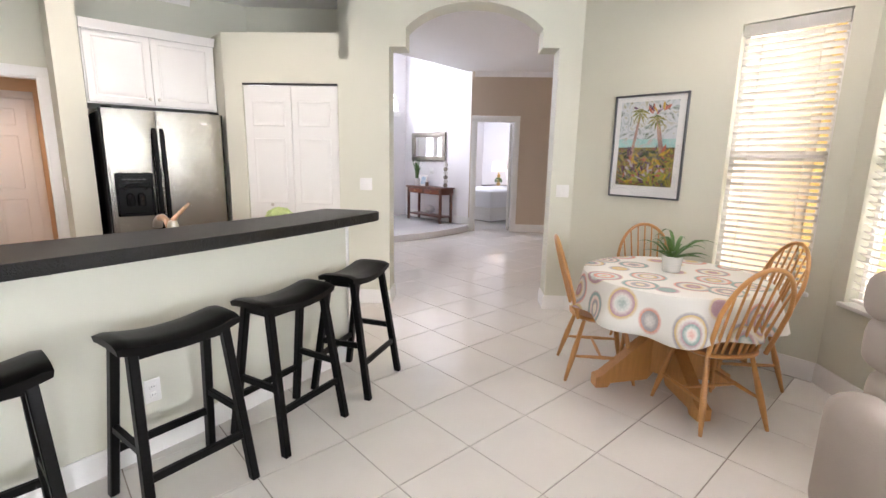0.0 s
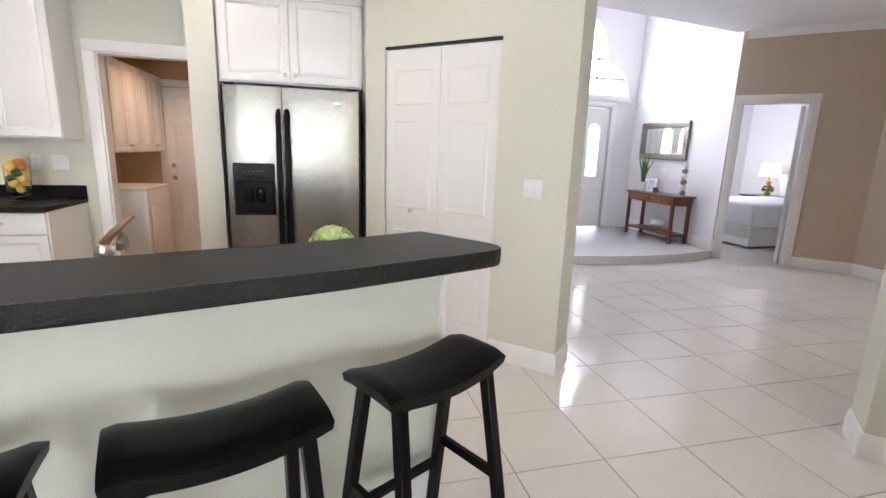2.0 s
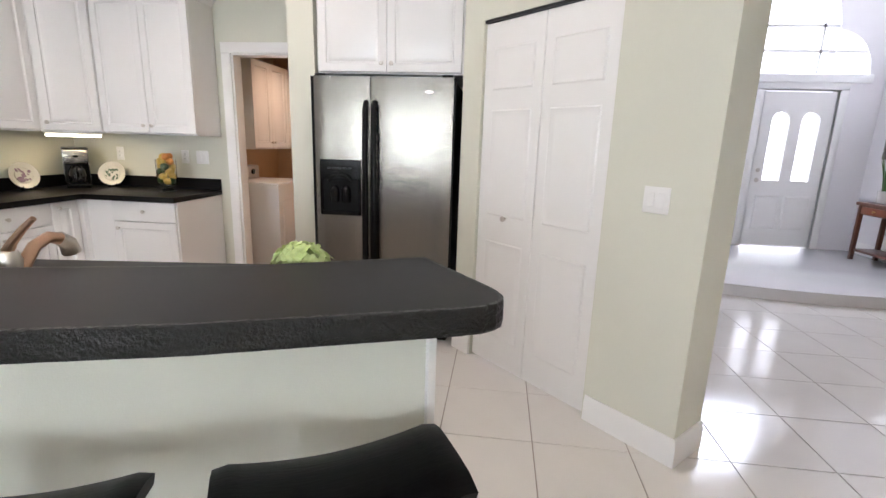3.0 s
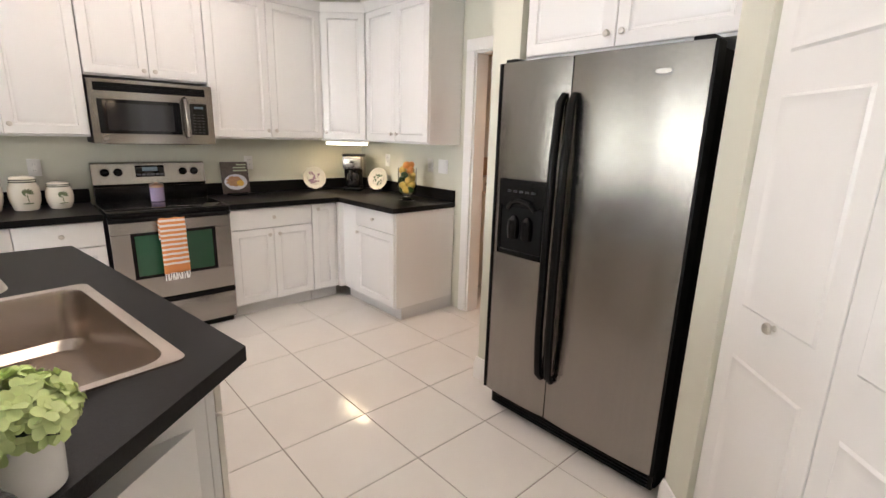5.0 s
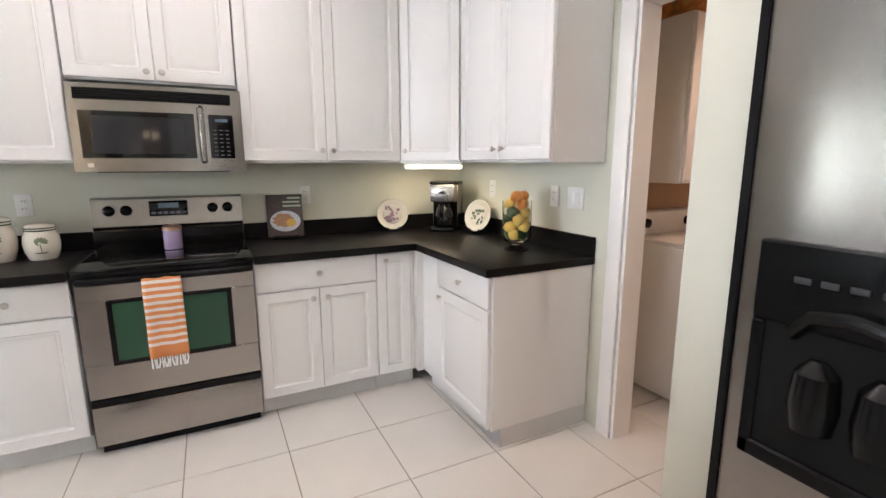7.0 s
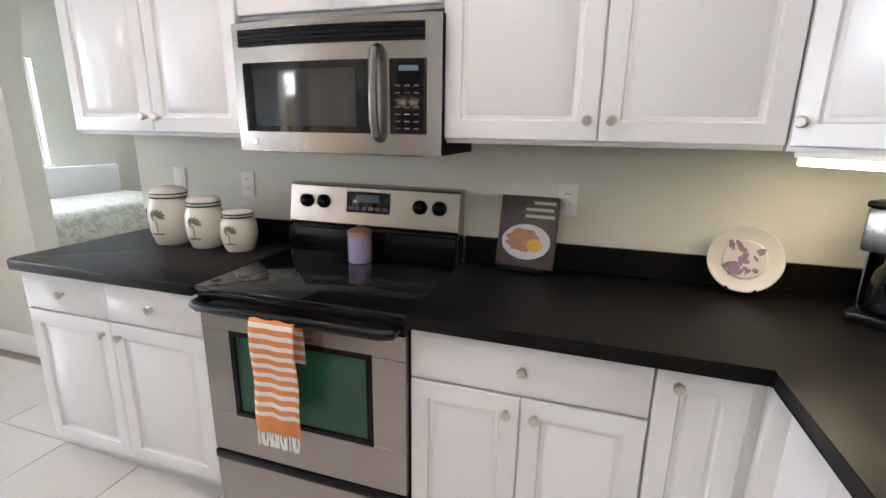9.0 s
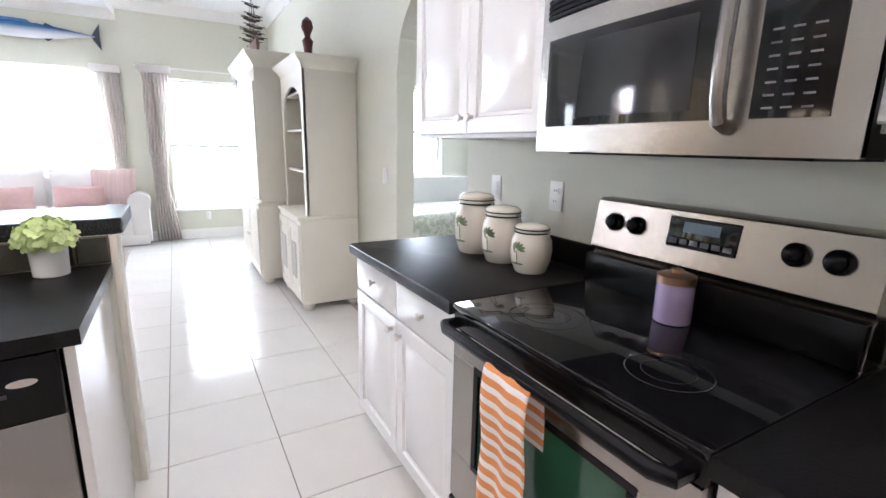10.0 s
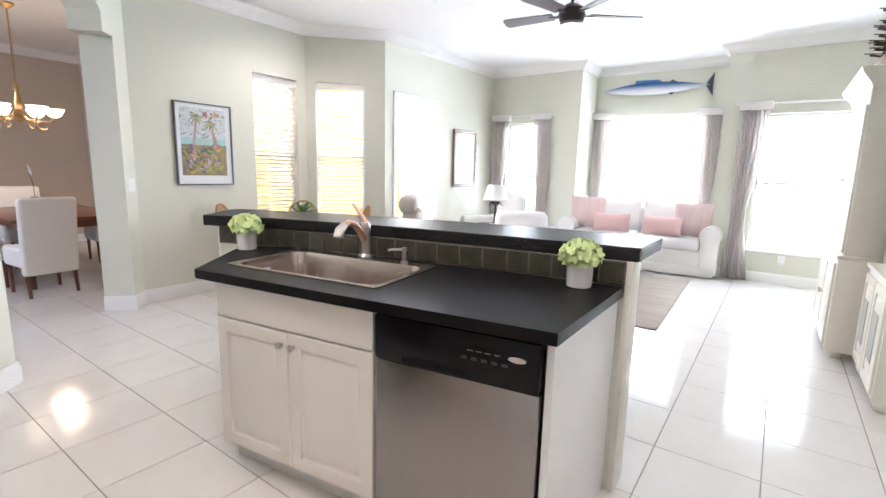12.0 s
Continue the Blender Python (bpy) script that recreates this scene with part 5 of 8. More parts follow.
# ---- dining nook: table, cloth, chairs ----
TX, TY = 5.15, 0.79
tb = thing("dining_table", "round honey oak pedestal dining table", "table", at=pose(TX, TY, 0, 0, 0, 8))
part("tabletop", lathe([(0.50, 0.715), (0.525, 0.72), (0.53, 0.735), (0.525, 0.745), (0.50, 0.747)], 40), M_OAKSEAT, tb)
part("pedestal", box(-0.10, 0.10, -0.10, 0.10, 0.10, 0.715, 0.012), M_OAK, tb)
for k in range(4):
    b = bmesh.new()
    pr = [(0.08, 0.10), (0.08, 0.36), (0.14, 0.33), (0.42, 0.085), (0.46, 0.07), (0.46, 0.0), (0.38, 0.0), (0.36, 0.03), (0.12, 0.05)]
    lo = [b.verts.new((x, -0.04, z)) for x, z in pr]
    hi = [b.verts.new((x, 0.04, z)) for x, z in pr]
    b.faces.new(lo), b.faces.new(hi[::-1])
    for i in range(len(pr)):
        b.faces.new((lo[i], hi[i], hi[(i + 1) % len(pr)], lo[(i + 1) % len(pr)]))
    part("foot", b, M_OAK, tb, at=pose(0, 0, 0, 0, 0, 45 + 90 * k))


def cloth_material():
    m = mat("medallion_tablecloth", (0.80, 0.78, 0.72), 0.85, var=0.03, scale=20, bump=0.1, bscale=300)
    nt = m.node_tree
    b = nt.nodes["Principled BSDF"]
    tc = [n for n in nt.nodes if n.type == 'TEX_COORD'][0]
    vor = nt.nodes.new("ShaderNodeTexVoronoi")
    vor.inputs["Scale"].default_value = 4.3
    vor.inputs["Randomness"].default_value = 0.45
    nt.links.new(tc.outputs["UV"], vor.inputs["Vector"])
    hue = nt.nodes.new("ShaderNodeValToRGB")
    cr = hue.color_ramp
    cols = [(0.0, (0.66, 0.20, 0.12)), (0.2, (0.17, 0.30, 0.27)), (0.4, (0.42, 0.20, 0.24)), (0.6, (0.62, 0.42, 0.12)), (0.8, (0.30, 0.27, 0.28))]
    while len(cr.elements) < len(cols):
        cr.elements.new(0.5)
    for e, (p, c) in zip(cr.elements, cols):
        e.position, e.color = p, (*c, 1)
    cr.interpolation = 'CONSTANT'
    sep = nt.nodes.new("ShaderNodeSeparateColor")
    nt.links.new(vor.outputs["Color"], sep.inputs[0])
    add = nt.nodes.new("ShaderNodeMath")
    add.operation = 'MULTIPLY_ADD'
    nt.links.new(vor.outputs["Distance"], add.inputs[0])
    add.inputs[1].default_value = 2.2
    nt.links.new(sep.outputs[0], add.inputs[2])
    fr_ = nt.nodes.new("ShaderNodeMath")
    fr_.operation = 'FRACT'
    nt.links.new(add.outputs[0], fr_.inputs[0])
    nt.links.new(fr_.outputs[0], hue.inputs[0])
    ringm = nt.nodes.new("ShaderNodeMath")
    ringm.operation = 'SINE'
    mul = nt.nodes.new("ShaderNodeMath")
    mul.operation = 'MULTIPLY'
    mul.inputs[1].default_value = 34
    nt.links.new(vor.outputs["Distance"], mul.inputs[0])
    nt.links.new(mul.outputs[0], ringm.inputs[0])
    inside = nt.nodes.new("ShaderNodeMapRange")
    inside.inputs[1].default_value, inside.inputs[2].default_value = 0.50, 0.47
    nt.links.new(vor.outputs["Distance"], inside.inputs[0])
    fine = nt.nodes.new("ShaderNodeTexNoise")
    fine.inputs["Scale"].default_value = 85
    nt.links.new(tc.outputs["UV"], fine.inputs["Vector"])
    amt = nt.nodes.new("ShaderNodeMapRange")
    amt.inputs[1].default_value, amt.inputs[2].default_value, amt.inputs[3].default_value, amt.inputs[4].default_value = 0.0, 2.0, 0.15, 0.80
    addn = nt.nodes.new("ShaderNodeMath")
    addn.operation = 'MULTIPLY_ADD'
    nt.links.new(fine.outputs["Fac"], addn.inputs[0])
    addn.inputs[1].default_value = 2.2
    nt.links.new(ringm.outputs[0], addn.inputs[2])
    nt.links.new(addn.outputs[0], amt.inputs[0])
    f = nt.nodes.new("ShaderNodeMath")
    f.operation = 'MULTIPLY'
    nt.links.new(inside.outputs[0], f.inputs[0])
    nt.links.new(amt.outputs[0], f.inputs[1])
    mix = nt.nodes.new("ShaderNodeMix")
    mix.data_type = 'RGBA'
    mix.inputs[6].default_value = (0.80, 0.78, 0.72, 1)
    nt.links.new(f.outputs[0], mix.inputs[0])
    nt.links.new(hue.outputs[0], mix.inputs[7])
    nt.links.new(mix.outputs[2], b.inputs["Base Color"])
    return m


M_CLOTH = cloth_material()
cl = bmesh.new()
uvl = cl.loops.layers.uv.new("UVMap")
seg = 96
rings = []
for r, z, wob in ((0.0, 0.7505, 0), (0.2, 0.7505, 0), (0.42, 0.7505, 0), (0.525, 0.7505, 0), (0.540, 0.744, 0), (0.548, 0.72, 0.004), (0.555, 0.66, 0.016), (0.562, 0.60, 0.028), (0.570, 0.55, 0.038), (0.578, 0.50, 0.046)):
    ring = []
    for i in range(seg):
        a = 2 * math.pi * i / seg
        k = wob * (math.sin(9 * a) + 0.5 * math.sin(5 * a + 1.0))
        zz = z - (0.02 * math.sin(4 * a + 0.6) if z < 0.52 else 0)
        ring.append(cl.verts.new(((r + k) * math.cos(a), (r + k) * math.sin(a), zz)))
    rings.append(ring)
bmesh.ops.remove_doubles(cl, verts=rings[0], dist=1e-4)
cl.verts.ensure_lookup_table()
c0 = cl.verts[0] if cl.verts[0].co.xy.length < 1e-3 else min(cl.verts, key=lambda v: v.co.xy.length)
for i in range(seg):
    cl.faces.new((c0, rings[1][i], rings[1][(i + 1) % seg]))
for a, b in zip(rings[1:], rings[2:]):
    for i in range(seg):
        cl.faces.new((a[i], b[i], b[(i + 1) % seg], a[(i + 1) % seg]))
for f_ in cl.faces:
    for lp in f_.loops:
        c = lp.vert.co
        rr_ = c.xy.length
        ext = rr_ if c.z > 0.745 else 0.54 + (0.745 - c.z)
        k = ext / max(rr_, 1e-5)
        lp[uvl].uv = (c.x * k, c.y * k)
ob = solid("tablecloth", cl, M_CLOTH, "white tablecloth with coloured medallions draped over the table", "tablecloth", at=pose(TX, TY, 0))
sm = ob.modifiers.new("cloth", 'SOLIDIFY')
sm.thickness = 0.002


def windsor_chair():
    root = thing("dining_chair", "honey oak Windsor chair with a bow back and spindles", "chair", "chairs round the dining table")
    sh = 0.44
    seat = bmesh.new()
    n, rings = 32, []
    for sc_, z in ((0.90, sh - 0.032), (1.0, sh - 0.018), (1.0, sh - 0.006), (0.95, sh), (0.6, sh - 0.010), (0.2, sh - 0.014)):
        ring = []
        for i in range(n):
            a = 2 * math.pi * i / n
            x, y = 0.215 * math.cos(a), 0.205 * math.sin(a)
            p = (abs(math.cos(a)) ** 2.6 + abs(math.sin(a)) ** 2.6) ** (-1 / 2.6)
            x, y = 0.215 * p * math.cos(a), 0.205 * p * math.sin(a)
            x *= 1 - 0.08 * (y > 0) * y / 0.2
            ring.append(seat.verts.new((x * sc_, y * sc_, z)))
        rings.append(ring)
    for a, b in zip(rings, rings[1:]):
        for i in range(n):
            seat.faces.new((a[i], a[(i + 1) % n], b[(i + 1) % n], b[i]))
    seat.faces.new(rings[0][::-1]), seat.faces.new(rings[-1])
    part("seat", seat, M_OAKSEAT, root)
    feet = {}
    for sx in (-1, 1):
        for sy in (-1, 1):
            p1 = Vector((sx * 0.135, sy * 0.125, sh - 0.02))
            p0 = Vector((sx * 0.205, sy * (0.205 if sy < 0 else 0.235), 0.0))
            pts = [p0.lerp(p1, u) for u in (0, 0.12, 0.3, 0.5, 0.62, 0.8, 1)]
            part("leg", tube(pts, [0.010, 0.013, 0.017, 0.019, 0.016, 0.014, 0.012], 10), M_OAK, root)
            feet[sx, sy] = (p0, p1)
    mids = {}
    for sx in (-1, 1):
        a = feet[sx, -1][0].lerp(feet[sx, -1][1], 0.40)
        b = feet[sx, 1][0].lerp(feet[sx, 1][1], 0.40)
        part("stretcher", tube([a, a.lerp(b, 0.25), (a + b) / 2, a.lerp(b, 0.75), b], [0.008, 0.011, 0.013, 0.011, 0.008], 8), M_OAK, root)
        mids[sx] = (a + b) / 2
    a, b = mids[-1], mids[1]
    part("stretcher", tube([a, a.lerp(b, 0.25), (a + b) / 2, a.lerp(b, 0.75), b], [0.008, 0.010, 0.012, 0.010, 0.008], 8), M_OAK, root)

    def bowp(t):
        a = math.pi * t
        x = -0.20 * math.cos(a) * (1.06 if 0.1 < t < 0.9 else 1.0)
        up = 0.51 * math.sin(a) ** 0.62
        return Vector((x * (0.88 + 0.12 * min(1, up / 0.2)), 0.175 + up * 0.30, sh - 0.01 + up))
    part("bow", tube([bowp(i / 28) for i in range(29)], 0.0125, 10), M_OAK, root)
    for i in range(7):
        x0 = -0.125 + 0.25 * i / 6
        best = min((bowp(k / 200) for k in range(20, 181)), key=lambda p: abs(p.x - x0 * 1.28))
        p0 = Vector((x0, 0.178 - 0.02 * abs(x0) / 0.125, sh - 0.01))
        part("spindle", tube([p0, p0.lerp(best, 0.3), p0.lerp(best, 0.6), best], [0.0075, 0.009, 0.007, 0.0055], 8), M_OAK, root)
    return root


wc = windsor_chair()
CHAIRS = [(4.999, 1.177, 41), (4.999, 0.466, 147), (5.62, 0.53, -135), (5.64, 1.14, -53)]
wc.matrix_basis = pose(CHAIRS[0][0], CHAIRS[0][1], 0, 0, 0, CHAIRS[0][2])
for x, y, r in CHAIRS[1:]:
    copy_thing(wc, pose(x, y, 0, 0, 0, r))


# ---- small things in the kitchen ----
def wall_plate(m, kind="outlet", gangs=1):
    w = 0.072 + 0.046 * (gangs - 1)
    name = "wall_outlet" if kind == "outlet" else "light_switch"
    root = thing(name, "white %s plate on the wall" % ("duplex outlet" if kind == "outlet" else "rocker switch"), "outlet" if kind == "outlet" else "switch", at=m)
    part("cover_plate", box(-w / 2, w / 2, -0.006, 0.0, -0.058, 0.058, 0.003), M_TRIM, root)
    for g in range(gangs):
        x = (g - (gangs - 1) / 2) * 0.046
        if kind == "outlet":
            for z in (-0.02, 0.02):
                part("socket", box(x - 0.016, x + 0.016, -0.009, -0.005, z - 0.013, z + 0.013, 0.003), M_TRIM, root)
                for sx in (-0.006, 0.006):
                    part("slot", box(x + sx - 0.0012, x + sx + 0.0012, -0.0096, -0.0086, z - 0.002, z + 0.006), M_BLACKM, root)
        else:
            part("rocker", box(x - 0.016, x + 0.016, -0.010, -0.005, -0.032, 0.032, 0.003), M_TRIM, root)
    return root


WW = lambda y, z: pose(0.0, y, z, 0, 0, 90)
wall_plate(WW(2.72, 1.17))
wall_plate(WW(2.32, 1.17), "switch")
wall_plate(WW(4.15, 1.18))
wall_plate(WW(0.97, 1.14), "switch")
wall_plate(pose(0.46, 5.32, 1.21))
wall_plate(pose(1.10, 5.32, 1.20))
wall_plate(pose(1.265, 5.32, 1.20), "switch", 2)
wall_plate(line_pose(ARCH0, ARCH1, 0.24, 0, 1.18), "switch", 2)
wall_plate(line_pose(ARCH0, ARCH1, 2.10, 0, 1.155), "switch", 2)
wall_plate(pose(2.50, 2.0995, 0.32, 0, 0, 11.5))
wall_plate(pose(0.95, FAR_R, 0.32, 0, 0, 180))
wall_plate(pose(8.2, 6.62, 1.02, 0, 0, -90), "switch", 2)
wall_plate(pose(2.44, 5.0, 1.15, 0, 0, -90), "switch")


def canister(x, y, h, r, turn):
    root = thing("canister", "cream ceramic lidded canister with a painted palm tree", "canister", "kitchen canisters", pose(x, y, 0.914, 0, 0, turn))
    part("jar", lathe([(r * 0.72, 0), (r * 0.78, 0.006), (r * 0.95, h * 0.25), (r, h * 0.45), (r * 0.95, h * 0.66), (r * 0.78, h * 0.80), (r * 0.76, h * 0.83)], 28), M_CREAMCER, root)
    M_GREENLINE = mat("dark_green_glaze", (0.03, 0.05, 0.03), 0.2)
    part("lid", lathe([(r * 0.80, h * 0.83), (r * 0.82, h * 0.86), (r * 0.80, h * 0.93), (r * 0.66, h * 0.97), (r * 0.2, h), (0.001, h)], 28), M_CREAMCER, root)
    for z in (0.80, 0.865):
        part("glaze_band", lathe([(r * 0.79, h * z), (r * 0.845, h * z + 0.002), (r * 0.845, h * z + 0.005), (r * 0.79, h * z + 0.007)], 28), M_GREENLINE, root)
    part("bail_wire", tube([(r * 0.80, 0.0, h * 0.84), (r * 0.98, 0, h * 0.86), (r * 1.0, 0, h * 0.78), (r * 0.86, 0, h * 0.72)], 0.003, 6), M_NICKEL, root)
    deco = bm_new()
    rr2 = r * 1.004

    def patch(u, z, w, hh, rot):
        t = bmesh.new()
        vs = []
        for k in range(8):
            a = 2 * math.pi * k / 8
            du, dz = w * math.cos(a), hh * math.sin(a)
            uu, zz = u + du * math.cos(rot) - dz * math.sin(rot), z + du * math.sin(rot) + dz * math.cos(rot)
            an = uu / r - math.pi / 2
            vs.append(t.verts.new((rr2 * math.cos(an), rr2 * math.sin(an), zz)))
        t.faces.new(vs)
        add_mesh(deco, t)
    zc = h * 0.52
    for a in range(7):
        an = -0.3 + a * 0.62
        patch(math.cos(an) * r * 0.22, zc + math.sin(an) * r * 0.16, r * 0.22, r * 0.07, an * 0.6)
    patch(0, h * 0.36, r * 0.035, h * 0.14, 0.1)
    patch(0, h * 0.22, r * 0.36, r * 0.05, 0)
    part("palm_decor", deco, mat("painted_palm_green", (0.16, 0.20, 0.10), 0.4, var=0.4, scale=60), root, "painted palm tree motif")
    return root


canister(0.20, 2.455, 0.255, 0.092, 100)
canister(0.20, 2.645, 0.222, 0.083, 100)
canister(0.20, 2.82, 0.178, 0.076, 100)
# candle jar on the cooktop
cj = thing("candle_jar", "lilac glass candle jar with a copper lid", "candle", at=pose(0.20, 3.39, 0.9185))
part("jar", lathe([(0.044, 0), (0.046, 0.004), (0.046, 0.098), (0.043, 0.104)], 24), mat("lilac_wax_glass", (0.34, 0.27, 0.42), 0.2), cj)
part("lid", lathe([(0.047, 0.104), (0.047, 0.124), (0.038, 0.128), (0.013, 0.131), (0.015, 0.139), (0.002, 0.143)], 24), M_BRONZE, cj)


def cover_material():
    m = mat("cookbook_cover", (0.08, 0.06, 0.05), 0.35, var=0.6, scale=40)
    return m


bk = thing("cookbook", "dark cookbook with a food photograph on its cover, on a stand", "book", at=pose(0.085, 4.01, 0.926, 0, 0, 84) @ pose(0, 0, 0, -14, 0, 0) @ Matrix.Scale(1.15, 4))
part("cover", box(-0.095, 0.095, 0, 0.018, 0, 0.235, 0.002), cover_material(), bk)
part("photo_plate", prism([(0.080 * math.cos(t * math.pi / 14), 0.058 * math.sin(t * math.pi / 14)) for t in range(28)], 0, 0.0008), mat("pale_plate_print", (0.62, 0.62, 0.66), 0.35, var=0.2, scale=30), bk, at=pose(0, -0.0005, 0.085, 90, 0, 0))
part("photo_food", prism([(0.055 * math.cos(t * math.pi / 10) * (1 + 0.15 * math.sin(3 * t)), 0.038 * math.sin(t * math.pi / 10) * (1 + 0.1 * math.cos(2 * t))) for t in range(20)], 0, 0.0008), mat("food_print", (0.42, 0.22, 0.10), 0.35, var=0.5, scale=60), bk, at=pose(-0.01, -0.0015, 0.09, 90, 0, 0))
part("photo_yolk", prism([(0.026 * math.cos(t * math.pi / 10), 0.022 * math.sin(t * math.pi / 10)) for t in range(20)], 0, 0.0008), mat("yellow_print", (0.70, 0.42, 0.06), 0.35, var=0.2, scale=80), bk, at=pose(0.03, -0.0025, 0.075, 90, 0, 0))
for i, (a, b) in enumerate(((-0.01, 0.085), (-0.01, 0.08), (0.015, 0.085))):
    part("title_bar", box(a, b, -0.0012, 0.0, 0.165 + i * 0.022, 0.175 + i * 0.022), mat("pale_green_print", (0.45, 0.50, 0.36), 0.4), bk)
part("stand", box(-0.07, 0.07, -0.035, 0.07, -0.012, 0.0, 0.003), M_BLACKM, bk)


M_PLATE = mat("ivory_glazed_plate", (0.56, 0.54, 0.47), 0.22, var=0.06)


def deco_plate(x, y, turn, tint):
    root = thing("decorative_plate", "cream plate with botanical painting standing on an easel", "plate", "display plates", pose(x, y, 0.914, 0, 0, turn) @ pose(0, 0, 0.012, -16, 0, 0))
    dish = lathe([(0.06, 0.012), (0.066, 0.003), (0.074, 0.0), (0.104, 0.014), (0.108, 0.017), (0.104, 0.019), (0.075, 0.006), (0.06, 0.005)], 36)
    bmesh.ops.transform(dish, matrix=pose(0, 0, 0.108, 90, 0, 0), verts=dish.verts)
    part("dish", dish, M_PLATE, root)
    rnd = random.Random(int(x * 100))
    d = bm_new()
    for k in range(26):
        u, v = rnd.uniform(-0.045, 0.045), rnd.uniform(-0.05, 0.045)
        w_, h_, ro = rnd.uniform(0.008, 0.020), rnd.uniform(0.004, 0.009), rnd.uniform(0, 3.1)
        t = bmesh.new()
        t.faces.new([t.verts.new((u + w_ * math.cos(a) * math.cos(ro) - h_ * math.sin(a) * math.sin(ro), -0.0128 - 0.00001 * k, 0.108 + v + w_ * math.cos(a) * math.sin(ro) + h_ * math.sin(a) * math.cos(ro))) for a in [2 * math.pi * q / 7 for q in range(7)]])
        add_mesh(d, t)
    part("botanical_painting", d, mat("plate_paint", tint, 0.4, var=0.5, scale=50), root)
    part("easel", tube([(-0.04, -0.03, 0.012), (-0.03, 0.02, 0.0), (0, 0.05, 0.08), (0.03, 0.02, 0.0), (0.04, -0.03, 0.012)], 0.004, 6), M_BLACKM, root)
    return root


deco_plate(0.115, 4.72, 76, (0.22, 0.13, 0.18))
deco_plate(0.455, 5.19, 22, (0.06, 0.10, 0.06))
# coffee maker
cm = thing("coffee_maker", "black and silver drip coffee maker in the corner", "coffee maker", at=pose(0.235, 5.075, 0.914, 0, 0, 45))
part("base", box(-0.085, 0.085, -0.10, 0.11, 0, 0.035, 0.008), M_BLACKP, cm)
part("column", box(-0.085, 0.085, 0.02, 0.11, 0.035, 0.21, 0.004), M_BLACKM, cm)
part("brew_head", box(-0.088, 0.088, -0.09, 0.112, 0.205, 0.325, 0.008), M_STEELH, cm, "silver brew head")
part("side_panel", box(-0.091, -0.085, -0.02, 0.112, 0.03, 0.325, 0.002), M_STEELH, cm)
part("side_panel", box(0.085, 0.091, -0.02, 0.112, 0.03, 0.325, 0.002), M_STEELH, cm)
part("lid", box(-0.092, 0.092, -0.095, 0.115, 0.325, 0.345, 0.008), M_BLACKP, cm)
part("badge", prism([(0.022 * math.cos(t * math.pi / 8), 0.011 * math.sin(t * math.pi / 8)) for t in range(16)], 0, 0.003), M_BLACKP, cm, at=pose(0, -0.0895, 0.27, 90, 0, 0))
part("carafe", lathe([(0.05, 0.0), (0.064, 0.01), (0.068, 0.06), (0.058, 0.12), (0.045, 0.14), (0.046, 0.155)], 20), M_BLACKG, cm, at=pose(0, -0.03, 0.036))
part("carafe_handle", tube([(0.0, -0.045, 0.16), (0, -0.085, 0.155), (0, -0.095, 0.11), (0, -0.07, 0.07)], 0.008, 8), M_BLACKP, cm, at=pose(0, -0.03, 0.03))
# hurricane vase with fruit
vx, vy = 1.085, 5.075
vs_ = thing("glass_vase", "clear footed hurricane vase of lemons, oranges and limes", "vase", at=pose(vx, vy, 0.914))
gv = part("bowl", lathe([(0.062, 0.0), (0.068, 0.004), (0.05, 0.014), (0.024, 0.028), (0.03, 0.036), (0.066, 0.05), (0.078, 0.075), (0.080, 0.27), (0.077, 0.27), (0.075, 0.078), (0.06, 0.056), (0.001, 0.05)], 28), M_GLASS, vs_)
gv.visible_shadow = False
rnd = random.Random(5)
M_FRUIT = [mat("lemon_skin", (0.62, 0.43, 0.09), 0.4, var=0.1, scale=30, bump=0.1, bscale=200), mat("orange_skin", (0.60, 0.24, 0.05), 0.4, var=0.1, scale=30, bump=0.1, bscale=200), mat("lime_skin", (0.03, 0.07, 0.015), 0.35, var=0.3, scale=30, bump=0.1, bscale=200)]
for lay in range(6):
    for k in range(3 + (lay < 5)):
        a = k * 2 * math.pi / 3.5 + lay * 1.1
        r = 0.044 if lay < 5 else 0.030
        f = lathe([(0.004, -0.034), (0.018, -0.027), (0.028, -0.012), (0.029, 0.006), (0.022, 0.022), (0.008, 0.033), (0.003, 0.036)], 14)
        kind = rnd.choice([0, 0, 1, 1, 2, 2])
        name = ("lemon", "orange", "lime")[kind]
        ob = solid(name, f, M_FRUIT[kind], "whole fresh %s in the glass vase" % name, "fruit", "fruit in the vase", at=pose(vx + r * math.cos(a), vy + r * math.sin(a), 0.914 + 0.088 + lay * 0.041, rnd.uniform(0, 180), rnd.uniform(0, 180), 0))
# striped towel over the oven handle
M_STRIPE = mat("orange_white_towel", (0.78, 0.72, 0.66), 0.92, var=0.05, scale=40, bump=0.3, bscale=300)
nt = M_STRIPE.node_tree
tcn = [n for n in nt.nodes if n.type == 'TEX_COORD'][0]
sx_ = nt.nodes.new("ShaderNodeSeparateXYZ")
nt.links.new(tcn.outputs["Object"], sx_.inputs[0])
mth = nt.nodes.new("ShaderNodeMath")
mth.operation = 'PINGPONG'
mth.inputs[1].default_value = 0.0165
nt.links.new(sx_.outputs[2], mth.inputs[0])
gt = nt.nodes.new("ShaderNodeMath")
gt.operation = 'GREATER_THAN'
gt.inputs[1].default_value = 0.0075
nt.links.new(mth.outputs[0], gt.inputs[0])
low = nt.nodes.new("ShaderNodeMath")
low.operation = 'COMPARE'
low.inputs[1].default_value, low.inputs[2].default_value = 0.052, 0.026
nt.links.new(sx_.outputs[2], low.inputs[0])
